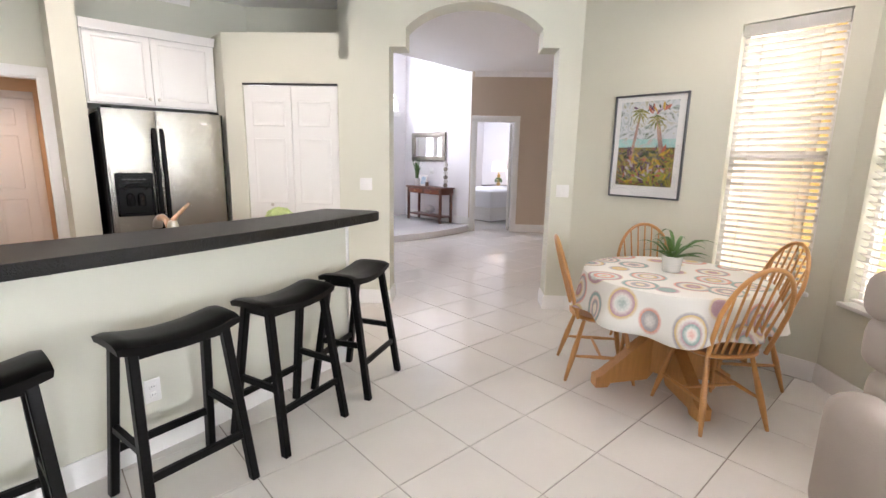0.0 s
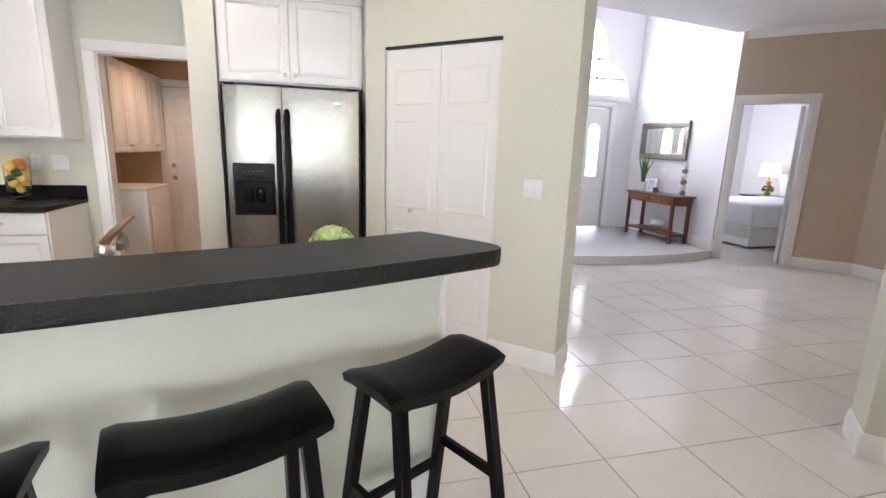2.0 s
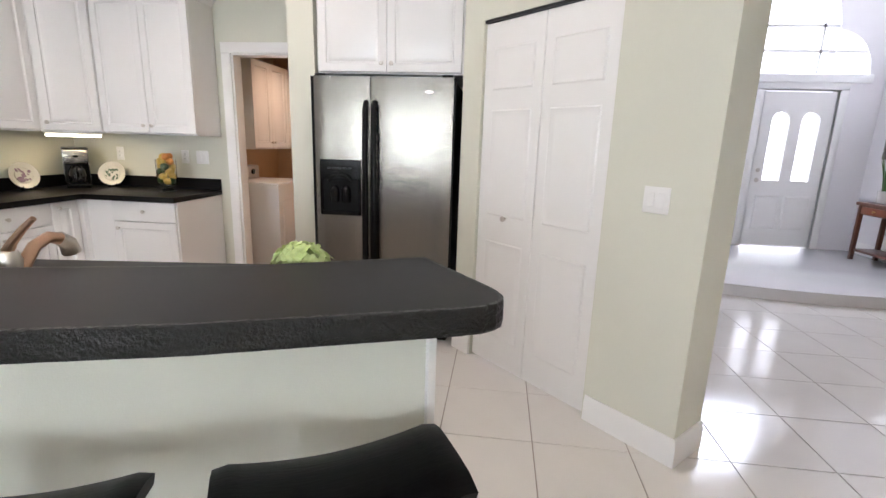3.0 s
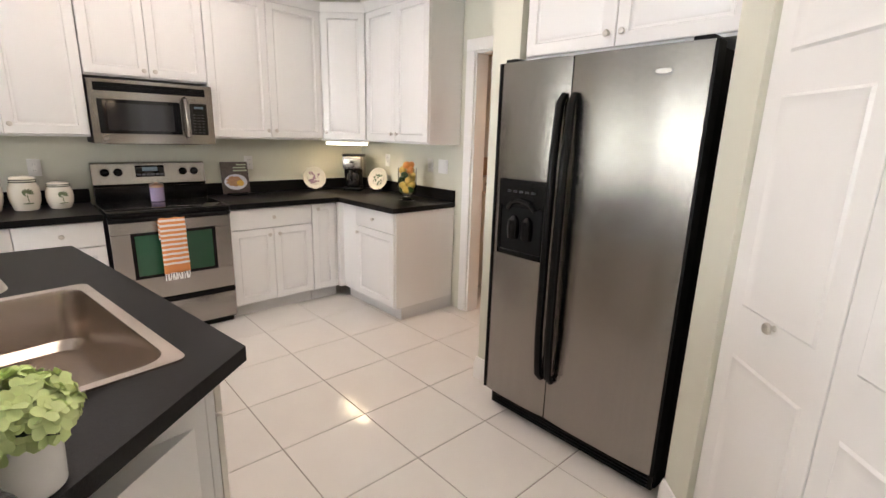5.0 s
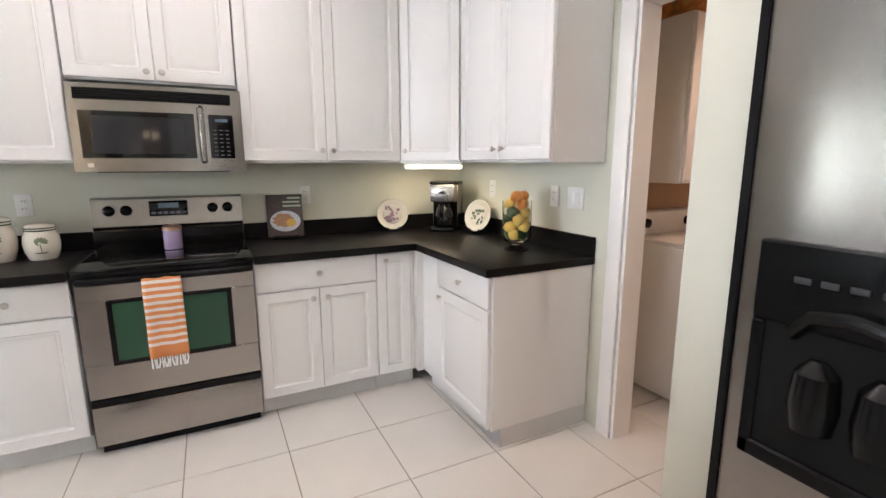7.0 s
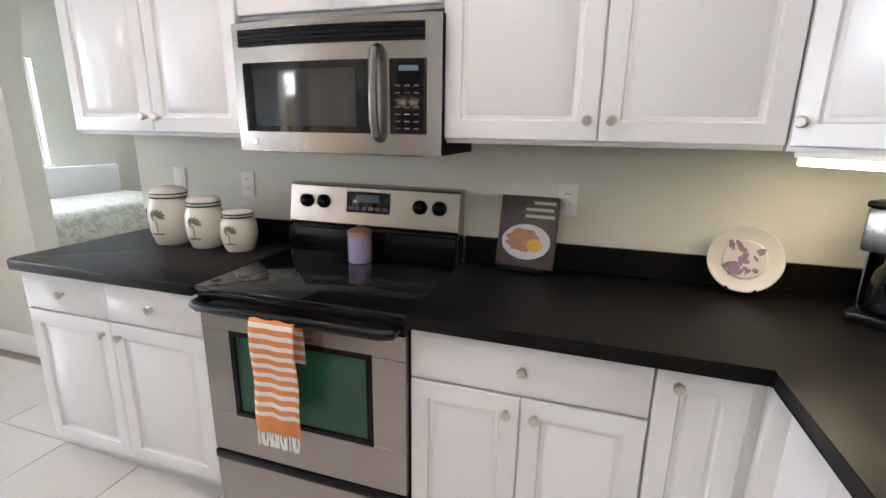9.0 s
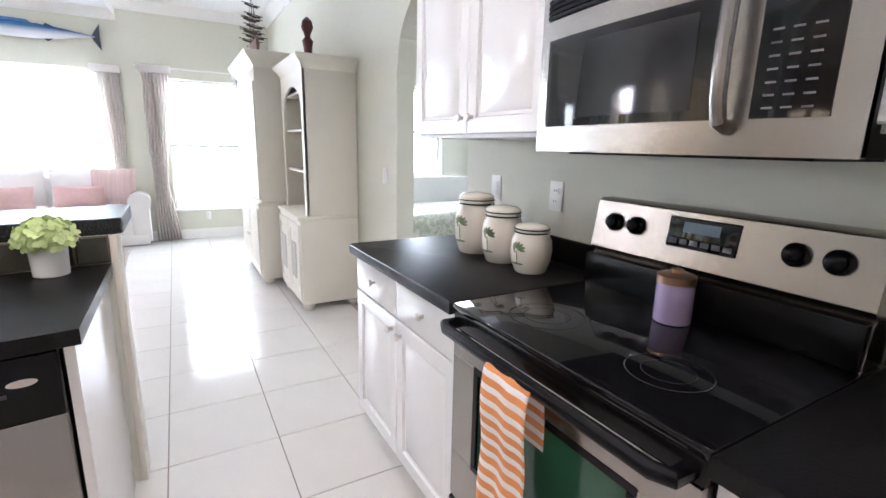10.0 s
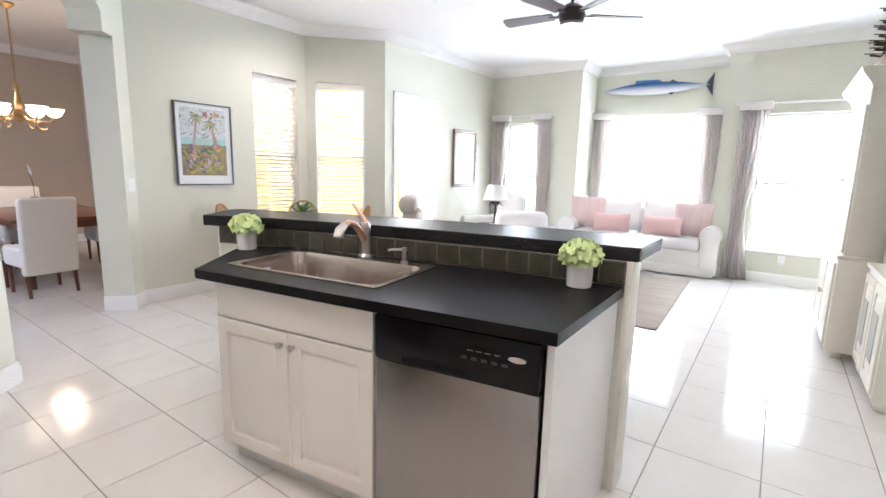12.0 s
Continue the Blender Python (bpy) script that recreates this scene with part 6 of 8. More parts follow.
mx = nt.nodes.new("ShaderNodeMath")
mx.operation = 'MAXIMUM'
nt.links.new(gt.outputs[0], mx.inputs[0])
nt.links.new(low.outputs[0], mx.inputs[1])
mixn = nt.nodes.new("ShaderNodeMix")
mixn.data_type = 'RGBA'
mixn.inputs[6].default_value, mixn.inputs[7].default_value = (0.80, 0.76, 0.72, 1), (0.72, 0.28, 0.09, 1)
nt.links.new(mx.outputs[0], mixn.inputs[0])
nt.links.new(mixn.outputs[2], nt.nodes["Principled BSDF"].inputs["Base Color"])
tw = thing("dish_towel", "orange and white striped fringed towel over the oven handle", "towel", at=pose(0.634, 3.282, 0.455, 0, 0, 90))
cloth = bmesh.new()
cols_, rows_ = 10, 26
path = [(-0.086 - 0.004 * math.sin(k * 0.5), 0.03 + 0.36 * k / 19) for k in range(20)] + [(-0.083, 0.403), (-0.075, 0.416), (-0.060, 0.421), (-0.045, 0.416), (-0.038, 0.40), (-0.030, 0.33), (-0.028, 0.26)]
gridv = [[cloth.verts.new((x_ * 0.155 / cols_ - 0.0 + 0.006 * (1 - k / 26) * x_ / cols_, y - 0.006 * math.sin(x_ * 1.25) * (1 - k / 30), z)) for x_ in range(cols_ + 1)] for k, (y, z) in enumerate(path)]
for a, b in zip(gridv, gridv[1:]):
    for i in range(cols_):
        cloth.faces.new((a[i], a[i + 1], b[i + 1], b[i]))
tc_ = part("cloth", cloth, M_STRIPE, tw)
tm = tc_.modifiers.new("thick", 'SOLIDIFY')
tm.thickness = 0.003
for i in range(15):
    x_ = 0.006 + i * 0.0105
    part("fringe", tube([(x_, -0.088, 0.033), (x_ + 0.003 * math.sin(i * 2.3), -0.089, 0.012), (x_ + 0.006 * math.sin(i * 1.7), -0.087, -0.018)], [0.0025, 0.0035, 0.0045], 5), M_PAPER, tw)


def hydrangea(x, y, z):
    root = thing("potted_hydrangea", "pale green hydrangea in a white ceramic pot", "plant", "hydrangea pots", pose(x, y, z) @ Matrix.Scale(0.88, 4))
    part("pot", lathe([(0.052, 0), (0.056, 0.004), (0.060, 0.105), (0.056, 0.108), (0.054, 0.09), (0.002, 0.085)], 28), M_WHITECER, root)
    rnd = random.Random(int(x * 31))
    fl = bm_new()
    for k in range(120):
        u, v = rnd.random(), rnd.random()
        th, ph = 2 * math.pi * u, math.acos(1 - 1.45 * v)
        r = 0.080 + rnd.uniform(-0.016, 0.012)
        c = Vector((r * math.sin(ph) * math.cos(th), r * math.sin(ph) * math.sin(th), 0.145 + 0.062 * math.cos(ph)))
        nrm = Vector((math.sin(ph) * math.cos(th), math.sin(ph) * math.sin(th), math.cos(ph) + 0.2)).normalized() + Vector((rnd.uniform(-0.45, 0.45), rnd.uniform(-0.45, 0.45), rnd.uniform(-0.3, 0.3)))
        q = Vector((0, 0, 1)).rotation_difference(nrm).to_matrix().to_4x4()
        spin = rnd.uniform(0, 6)
        t = bmesh.new()
        for p in range(4):
            a = spin + p * math.pi / 2
            d, s_ = Vector((math.cos(a), math.sin(a), 0)), Vector((-math.sin(a), math.cos(a), 0))
            t.faces.new([t.verts.new(w_) for w_ in (Vector((0, 0, 0)), d * 0.010 + s_ * 0.011 + Vector((0, 0, 0.004)), d * 0.021 + s_ * 0.008 + Vector((0, 0, 0.007)), d * 0.025 + Vector((0, 0, 0.006)), d * 0.021 - s_ * 0.008 + Vector((0, 0, 0.008)), d * 0.010 - s_ * 0.011 + Vector((0, 0, 0.004)))])
        add_mesh(fl, t, Matrix.Translation(c) @ q)
    part("flower_head", fl, M_PETAL, root, "ball of pale green petals")
    lf = bm_new()
    for k in range(7):
        a = k * 0.9
        t = bmesh.new()
        pts = [(0, 0), (0.02, 0.03), (0.024, 0.055), (0, 0.09), (-0.024, 0.055), (-0.02, 0.03)]
        t.faces.new([t.verts.new((u, v, 0.012 * math.sin(v * 40))) for u, v in pts])
        add_mesh(lf, t, Matrix.Translation((0, 0, 0.10)) @ Matrix.Rotation(a, 4, 'Z') @ Matrix.Rotation(0.3, 4, 'X'))
    part("leaves", lf, M_DARKLEAF, root)
    return root


hydrangea(3.37, 2.585, 0.914)
hydrangea(1.68, 2.185, 0.914)
# potted plant on the dining table
pp = thing("potted_plant", "air plant with curling leaves in a small white pot", "plant", at=pose(5.19, 0.82, 0.7525))
part("pot", lathe([(0.048, 0), (0.052, 0.004), (0.062, 0.10), (0.058, 0.103), (0.055, 0.085), (0.002, 0.08)], 26), M_WHITECER, pp)
rnd = random.Random(11)
for k in range(24):
    a = k * 2.39996
    L = rnd.uniform(0.10, 0.24)
    rise = rnd.uniform(0.03, 0.16) * (1.2 - k / 40)
    b = bmesh.new()
    prev = None
    for i in range(9):
        u = i / 8
        rr3 = 0.01 + L * u
        z = 0.085 + rise * math.sin(u * 2.3) + 0.015 * u
        w_ = 0.011 * math.sin(math.pi * min(1, 0.12 + u * 0.9)) ** 0.8 + 0.0008
        c, s_ = Vector((math.cos(a + 0.4 * u * math.sin(k)) * rr3, math.sin(a + 0.4 * u * math.sin(k)) * rr3, z)), Vector((-math.sin(a), math.cos(a), 0.25))
        cur = (b.verts.new(c - s_ * w_), b.verts.new(c + Vector((0, 0, -w_ * 0.5))), b.verts.new(c + s_ * w_))
        if prev:
            b.faces.new((prev[0], prev[1], cur[1], cur[0]))
            b.faces.new((prev[1], prev[2], cur[2], cur[1]))
        prev = cur
    part("leaf", b, M_LEAF, pp)


# ---- pictures ----
def painting(name, seed, cols):
    """A loose painted scene of colour dabs: procedural, at the picture's own scale."""
    m = mat(name, (0.5, 0.5, 0.5), 0.3)
    nt = m.node_tree
    b = nt.nodes["Principled BSDF"]
    tc = [n for n in nt.nodes if n.type == 'TEX_COORD'][0]
    mp = nt.nodes.new("ShaderNodeMapping")
    mp.inputs["Location"].default_value = (seed, seed * 1.7, 0)
    nt.links.new(tc.outputs["Object"], mp.inputs[0])
    nz = nt.nodes.new("ShaderNodeTexNoise")
    nz.inputs["Scale"].default_value, nz.inputs["Detail"].default_value, nz.inputs["Distortion"].default_value = 10, 6, 2.0
    nt.links.new(mp.outputs[0], nz.inputs["Vector"])
    cr = nt.nodes.new("ShaderNodeValToRGB")
    el = cr.color_ramp.elements
    while len(el) < len(cols):
        el.new(0.5)
    for i, (e, c) in enumerate(zip(el, cols)):
        e.position, e.color = 0.30 + 0.42 * i / (len(cols) - 1), (*c, 1)
    nt.links.new(nz.outputs["Fac"], cr.inputs[0])
    nt.links.new(cr.outputs[0], b.inputs["Base Color"])
    return m


pic = thing("framed_print", "framed tropical palm print with a wide white mat", "picture", at=pose(5.981, 1.718, 1.144, 0, 0, -90))
PWD, PHT = 0.592, 0.828
fb = bm_new()
for b in ((0, PWD, 0, 0.014), (0, PWD, PHT - 0.014, PHT), (0, 0.014, 0.014, PHT - 0.014), (PWD - 0.014, PWD, 0.014, PHT - 0.014)):
    box(b[0], b[1], -0.026, 0.0, b[2], b[3], 0.002, 1, fb)
part("frame", fb, mat("pewter_frame", (0.16, 0.17, 0.18), 0.35, 0.8), pic, "thin pewter frame")
part("mat_board", box(0.014, PWD - 0.014, -0.012, -0.002, 0.014, PHT - 0.014), M_PAPER, pic)
IX0, IX1, IZ0, IZ1 = 0.055, PWD - 0.070, 0.10, PHT - 0.055
HI = IZ1 - IZ0
part("painted_sky", box(IX0, IX1, -0.0135, -0.012, IZ0 + HI * 0.56, IZ1), painting("painted_palm_sky", 3.1, [(0.10, 0.14, 0.07), (0.40, 0.46, 0.44), (0.62, 0.66, 0.68), (0.70, 0.72, 0.74), (0.46, 0.46, 0.32), (0.12, 0.14, 0.10)]), pic)
part("painted_sea", box(IX0, IX1, -0.0135, -0.012, IZ0 + HI * 0.46, IZ0 + HI * 0.56), painting("painted_sea", 1.7, [(0.25, 0.52, 0.50), (0.40, 0.66, 0.62), (0.62, 0.45, 0.42)]), pic)
part("painted_garden", box(IX0, IX1, -0.0135, -0.012, IZ0, IZ0 + HI * 0.46), painting("painted_garden", 7.7, [(0.02, 0.035, 0.015), (0.06, 0.12, 0.03), (0.40, 0.13, 0.10), (0.10, 0.16, 0.05), (0.48, 0.38, 0.07), (0.05, 0.08, 0.035), (0.22, 0.15, 0.22), (0.30, 0.34, 0.10), (0.03, 0.02, 0.03)]), pic)
tr = bm_new()
for x0, z0, x1, z1, w_ in ((0.42, 0.36, 0.36, 0.66, 0.020), (0.17, 0.33, 0.22, 0.68, 0.013)):
    t = bmesh.new()
    t.faces.new([t.verts.new(c) for c in ((x0 - w_, -0.0142, z0), (x0 + w_, -0.0142, z0), (x1 + w_ * 0.7, -0.0142, z1), (x1 - w_ * 0.7, -0.0142, z1))])
    add_mesh(tr, t)
part("painted_trunks", tr, painting("painted_trunk", 9.0, [(0.24, 0.14, 0.16), (0.46, 0.28, 0.22), (0.58, 0.42, 0.30)]), pic)
fro = bm_new()
for cx, cz in ((0.36, 0.635), (0.22, 0.69)):
    for k in range(11):
        a = k * 0.571
        t = bmesh.new()
        d, s_ = Vector((math.cos(a), 0, math.sin(a))), Vector((-math.sin(a), 0, math.cos(a)))
        o = Vector((cx, -0.0146 - k * 1e-5, cz))
        L = 0.085 if math.sin(a) < 0.5 else 0.05
        t.faces.new([t.verts.new(c) for c in (o, o + d * L * 0.5 + s_ * 0.010, o + d * L + Vector((0, 0, -0.02)), o + d * L * 0.5 - s_ * 0.008)])
        add_mesh(fro, t)
part("painted_fronds", fro, painting("painted_frond", 4.0, [(0.05, 0.09, 0.04), (0.26, 0.26, 0.07), (0.50, 0.38, 0.12)]), pic)
rnd = random.Random(21)
DABS = [("deep_green_dab", (0.02, 0.05, 0.015)), ("yellow_green_dab", (0.34, 0.36, 0.06)), ("coral_dab", (0.52, 0.16, 0.10)), ("plum_dab", (0.12, 0.05, 0.11)), ("pale_lilac_dab", (0.52, 0.46, 0.52)), ("golden_dab", (0.58, 0.38, 0.05))]
for k, (nm, col) in enumerate(DABS):
    db = bm_new()
    for i in range(16 if k != 1 else 26):
        low = rnd.random() < 0.8
        cx, cz = rnd.uniform(IX0 + 0.05, IX1 - 0.05), (rnd.uniform(IZ0 + 0.03, IZ0 + HI * 0.45) if low else rnd.uniform(IZ1 - 0.09, IZ1 - 0.04))
        if k == 1:
            cz = rnd.uniform(IZ0 + 0.03, IZ0 + HI * 0.2)
        a, L, wd = rnd.uniform(0, math.pi), rnd.uniform(0.02, 0.045), rnd.uniform(0.006, 0.014)
        d, s_ = Vector((math.cos(a), 0, math.sin(a))), Vector((-math.sin(a), 0, math.cos(a)))
        o = Vector((cx, -0.0144 - 0.0001 * k - i * 2e-6, cz))
        t = bmesh.new()
        t.faces.new([t.verts.new(c) for c in (o - d * L, o - d * L * 0.3 + s_ * wd, o + d * L * 0.5 + s_ * wd * 0.8, o + d * L, o + d * L * 0.3 - s_ * wd, o - d * L * 0.5 - s_ * wd * 0.6)])
        add_mesh(db, t)
    part("painted_leaves", db, mat(nm, col, 0.4, var=0.4, scale=40), pic)
gl = part("glazing", box(0.014, PWD - 0.014, -0.0185, -0.0175, 0.014, PHT - 0.014), M_GLASS, pic)
gl.visible_shadow = False
pic2 = thing("framed_print", "framed seascape print in a dark brown frame", "picture", at=pose(5.287, -2.12, 1.10, 0, 0, -90))
fb = bm_new()
for b in ((0, 0.66, 0, 0.04), (0, 0.66, 0.85, 0.89), (0, 0.04, 0.04, 0.85), (0.62, 0.66, 0.04, 0.85)):
    box(b[0], b[1], -0.03, 0, b[2], b[3], 0.004, 1, fb)
part("frame", fb, M_MAHOG, pic2)
part("mat_board", box(0.04, 0.62, -0.012, -0.002, 0.04, 0.85), M_PAPER, pic2)
part("painted_sea", box(0.14, 0.52, -0.0135, -0.012, 0.38, 0.72), painting("blue_seascape", 2.2, [(0.10, 0.40, 0.58), (0.30, 0.62, 0.72), (0.62, 0.70, 0.70)]), pic2)
part("painted_shore", box(0.14, 0.52, -0.0135, -0.012, 0.15, 0.38), painting("shore", 5.2, [(0.20, 0.42, 0.40), (0.62, 0.58, 0.46), (0.40, 0.46, 0.30)]), pic2)


# ---- living room ----
def sofa():
    root = thing("sofa", "white slipcovered sofa with rolled arms under the bay window", "sofa", at=pose(2.50, -3.10, 0))
    part("base", box(-0.98, 0.98, -0.42, 0.36, 0.06, 0.36, 0.05, 3), M_SOFA, root)
    part("back", box(-0.95, 0.95, -0.46, -0.22, 0.30, 0.86, 0.09, 4), M_SOFA, root)
    for s in (-1, 1):
        a = bm_new()
        rod((s * 0.93, -0.42, 0.54), (s * 0.93, 0.38, 0.54), 0.125, seg=24, bm=a)
        box(s * 0.93 - 0.10, s * 0.93 + 0.10, -0.42, 0.37, 0.05, 0.52, 0.02, 2, a)
        part("arm", a, M_SOFA, root)
        part("seat_cushion", box(-0.41, 0.41, -0.26, 0.40, 0.34, 0.49, 0.055, 4), M_SOFA, root, at=pose(s * 0.415, 0, 0))
        part("back_cushion", pillow(0.80, 0.46, 0.20), M_SOFA, root, at=pose(s * 0.415, -0.20, 0.70, 12, 0, 0))
    part("skirt", box(-1.0, 1.0, -0.40, 0.372, 0.015, 0.14, 0.01), M_SOFA, root)
    return root


sofa()


def throw_pillow(x, y, z, w, h, r, m, label, tilt=14):
    return solid("throw_pillow", pillow(w, h, 0.15), m, label, "pillow", "pillows on the sofa", at=pose(x, y, z, tilt, 0, r))


M_PSTRIPE = stretch(mat("pink_striped_linen", (0.66, 0.50, 0.47), 0.9, var=0.30, scale=14), (3.0, 0.05, 0.05))
throw_pillow(3.20, -3.02, 0.74, 0.50, 0.46, 14, M_PSTRIPE, "blush pink striped throw pillow on the sofa")
throw_pillow(1.82, -3.02, 0.72, 0.50, 0.46, -16, M_PSTRIPE, "blush pink striped throw pillow on the sofa")
throw_pillow(2.82, -2.88, 0.62, 0.50, 0.26, 4, M_PINK, "plain pink lumbar pillow on the sofa")
throw_pillow(2.16, -2.88, 0.62, 0.50, 0.26, -5, M_PINK, "plain pink lumbar pillow on the sofa")

# rug
M_RUG = stretch(mat("striped_woven_rug", (0.40, 0.34, 0.28), 0.95, var=0.45, scale=9, bump=0.5, bscale=120), (0.15, 5.0, 1))
solid("rug", box(1.72, 4.5, -2.45, -0.17, 0.001, 0.012, 0.004), M_RUG, "beige striped flat-woven rug on the tiles", "rug")
# coffee table with a pale top
ctb = thing("coffee_table", "low coffee table with a white top and dark turned legs", "table", at=pose(2.75, -1.62, 0.012))
part("tabletop", box(-0.60, 0.60, -0.36, 0.36, 0.44, 0.485, 0.012), M_HUTCH, ctb)
part("apron", box(-0.55, 0.55, -0.31, 0.31, 0.37, 0.44), M_DARKWOOD, ctb)
for sx in (-1, 1):
    for sy in (-1, 1):
        part("leg", lathe([(0.022, 0.0), (0.03, 0.03), (0.018, 0.06), (0.030, 0.14), (0.022, 0.22), (0.032, 0.29), (0.032, 0.44)], 16), M_DARKWOOD, ctb, at=pose(sx * 0.53, sy * 0.29, 0))
part("lower_shelf", box(-0.52, 0.52, -0.28, 0.28, 0.12, 0.145, 0.004), M_DARKWOOD, ctb)
gr = thing("greenery_garland", "loose green leaf sprig on the coffee table", "plant", at=pose(2.6, -1.66, 0.498))
g = bm_new()
rnd = random.Random(8)
for k in range(90):
    t = bmesh.new()
    t.faces.new([t.verts.new(c) for c in ((0, 0, 0), (0.012, 0.02, 0.004), (0, 0.05, 0), (-0.012, 0.02, 0.004))])
    add_mesh(g, t, Matrix.Translation((rnd.uniform(-0.22, 0.22), rnd.uniform(-0.08, 0.08), rnd.uniform(0.004, 0.05))) @ Euler((rnd.uniform(-0.8, 0.8), rnd.uniform(-0.8, 0.8), rnd.uniform(0, 6))).to_matrix().to_4x4())
part("leaves", g, M_LEAF, gr)


# taupe recliner
def recliner(m):
    root = thing("recliner", "taupe microfibre recliner with a channelled back", "armchair", at=m)
    part("base", box(-0.36, 0.36, -0.38, 0.40, 0.05, 0.34, 0.05, 3), M_GREYSOFT, root)
    part("seat_cushion", box(-0.30, 0.30, -0.42, 0.25, 0.32, 0.48, 0.06, 4), M_GREYSOFT, root)
    for i, (z, d, h) in enumerate(((0.56, 0.22, 0.24), (0.76, 0.23, 0.24), (0.94, 0.22, 0.22))):
        part("back_roll", box(-0.36, 0.36, 0.20 + i * 0.05, 0.20 + i * 0.05 + d, z - h / 2, z + h / 2, 0.085, 4), M_GREYSOFT, root)
    for s in (-1, 1):
        a = bm_new()
        box(s * 0.42 - 0.11, s * 0.42 + 0.11, -0.42, 0.36, 0.05, 0.60, 0.10, 4, a)
        part("arm", a, M_GREYSOFT, root)
    return root


recliner(pose(4.46, -0.72, 0, 0, 0, -53))
# cream armchair and white club chair seen over the bar
ac = thing("armchair", "cream upholstered armchair with a rounded back", "armchair", at=pose(4.45, -2.35, 0, 0, 0, 150))
part("base", box(-0.36, 0.36, -0.34, 0.36, 0.08, 0.42, 0.06, 3), M_HUTCH, ac)
part("back", box(-0.36, 0.36, 0.20, 0.40, 0.40, 0.98, 0.10, 4), M_SOFA, ac)
for s in (-1, 1):
    part("arm", box(s * 0.40 - 0.09, s * 0.40 + 0.09, -0.34, 0.34, 0.10, 0.60, 0.08, 4), M_SOFA, ac)
ac2 = thing("armchair", "white slipcovered club chair with a rounded back", "armchair", at=pose(3.55, -1.35, 0.0, 0, 0, 200))
part("base", box(-0.34, 0.34, -0.34, 0.34, 0.05, 0.42, 0.06, 3), M_SOFA, ac2)
part("back", box(-0.34, 0.34, 0.16, 0.36, 0.38, 0.80, 0.10, 4), M_SOFA, ac2)
for s in (-1, 1):
    part("arm", box(s * 0.38 - 0.09, s * 0.38 + 0.09, -0.34, 0.34, 0.08, 0.62, 0.08, 4), M_SOFA, ac2)
# side table with a palm lamp
st = thing("side_table", "small round dark side table", "table", at=pose(4.1, -1.75, 0.0))
part("tabletop", lathe([(0.24, 0.55), (0.25, 0.56), (0.25, 0.575), (0.24, 0.58)], 28), M_DARKWOOD, st)
part("pedestal", lathe([(0.16, 0), (0.14, 0.03), (0.03, 0.06), (0.03, 0.55)], 20), M_DARKWOOD, st)
pl = thing("table_lamp", "dark palm-tree table lamp with a cream shade", "lamp", at=pose(4.1, -1.75, 0.58))
part("stem", lathe([(0.07, 0), (0.06, 0.02), (0.022, 0.04), (0.018, 0.14), (0.014, 0.30)], 16), M_DARKWOOD, pl)
for k in range(8):
    a = k * math.pi / 4
    part("frond", tube([(0, 0, 0.28), (0.05 * math.cos(a), 0.05 * math.sin(a), 0.30), (0.10 * math.cos(a), 0.10 * math.sin(a), 0.25)], [0.008, 0.012, 0.003], 6), M_DARKWOOD, pl)
part("shade", lathe([(0.17, 0.33), (0.172, 0.33), (0.11, 0.53), (0.108, 0.53)], 28), M_SOFA, pl, "cream fabric shade")


# curtains
def curtain(x, y, z0, z1, w, sway):
    root = thing("curtain", "blush linen curtain panel tied aside", "curtain", "living room curtains", pose(x, y, 0))
    b = bmesh.new()
    n, rows = 36, 14
    g_ = []
    for j in range(rows + 1):
        v = j / rows
        z = z1 + (z0 - z1) * v
        pinch = 1 - 0.45 * math.exp(-((v - 0.62) / 0.22) ** 2)
        off = sway * math.exp(-((v - 0.62) / 0.35) ** 2)
        g_.append([b.verts.new((off + (i / n - 0.5) * w * pinch, 0.028 * math.sin(i * 1.35 + 0.3 * j / rows) * (0.6 + 0.4 * pinch), z)) for i in range(n + 1)])
    for a, c in zip(g_, g_[1:]):
        for i in range(n):
            b.faces.new((a[i], a[i + 1], c[i + 1], c[i]))
    o = part("panel", b, M_CURTAIN, root)
    md = o.modifiers.new("thick", 'SOLIDIFY')
    md.thickness = 0.003
    part("pelmet_block", box(-w / 2 - 0.03, w / 2 + 0.03, -0.02, 0.06, z1, z1 + 0.10, 0.015), M_CURTAIN, root)
    return root


for x, y, sway in ((5.06, FAR_L + 0.07, 0.06), (4.33, FAR_L + 0.07, -0.06), (3.55, FAR_M + 0.07, 0.03), (2.02, FAR_M + 0.07, -0.03), (1.43, FAR_R + 0.07, 0.05), (0.34, FAR_R + 0.07, -0.05)):
    curtain(x, y, 0.02, 2.20 if y > -3.5 else 2.24, 0.30, sway)
for x0, x1, y in ((4.1, 5.27, FAR_L + 0.06), (1.81, 3.71, FAR_M + 0.06), (0.05, 1.65, FAR_R + 0.06)):
    solid("curtain_rod", rod((x0, y, 2.275), (x1, y, 2.275), 0.012), M_TRIM, "thin white curtain rod above the window", "curtain rod")

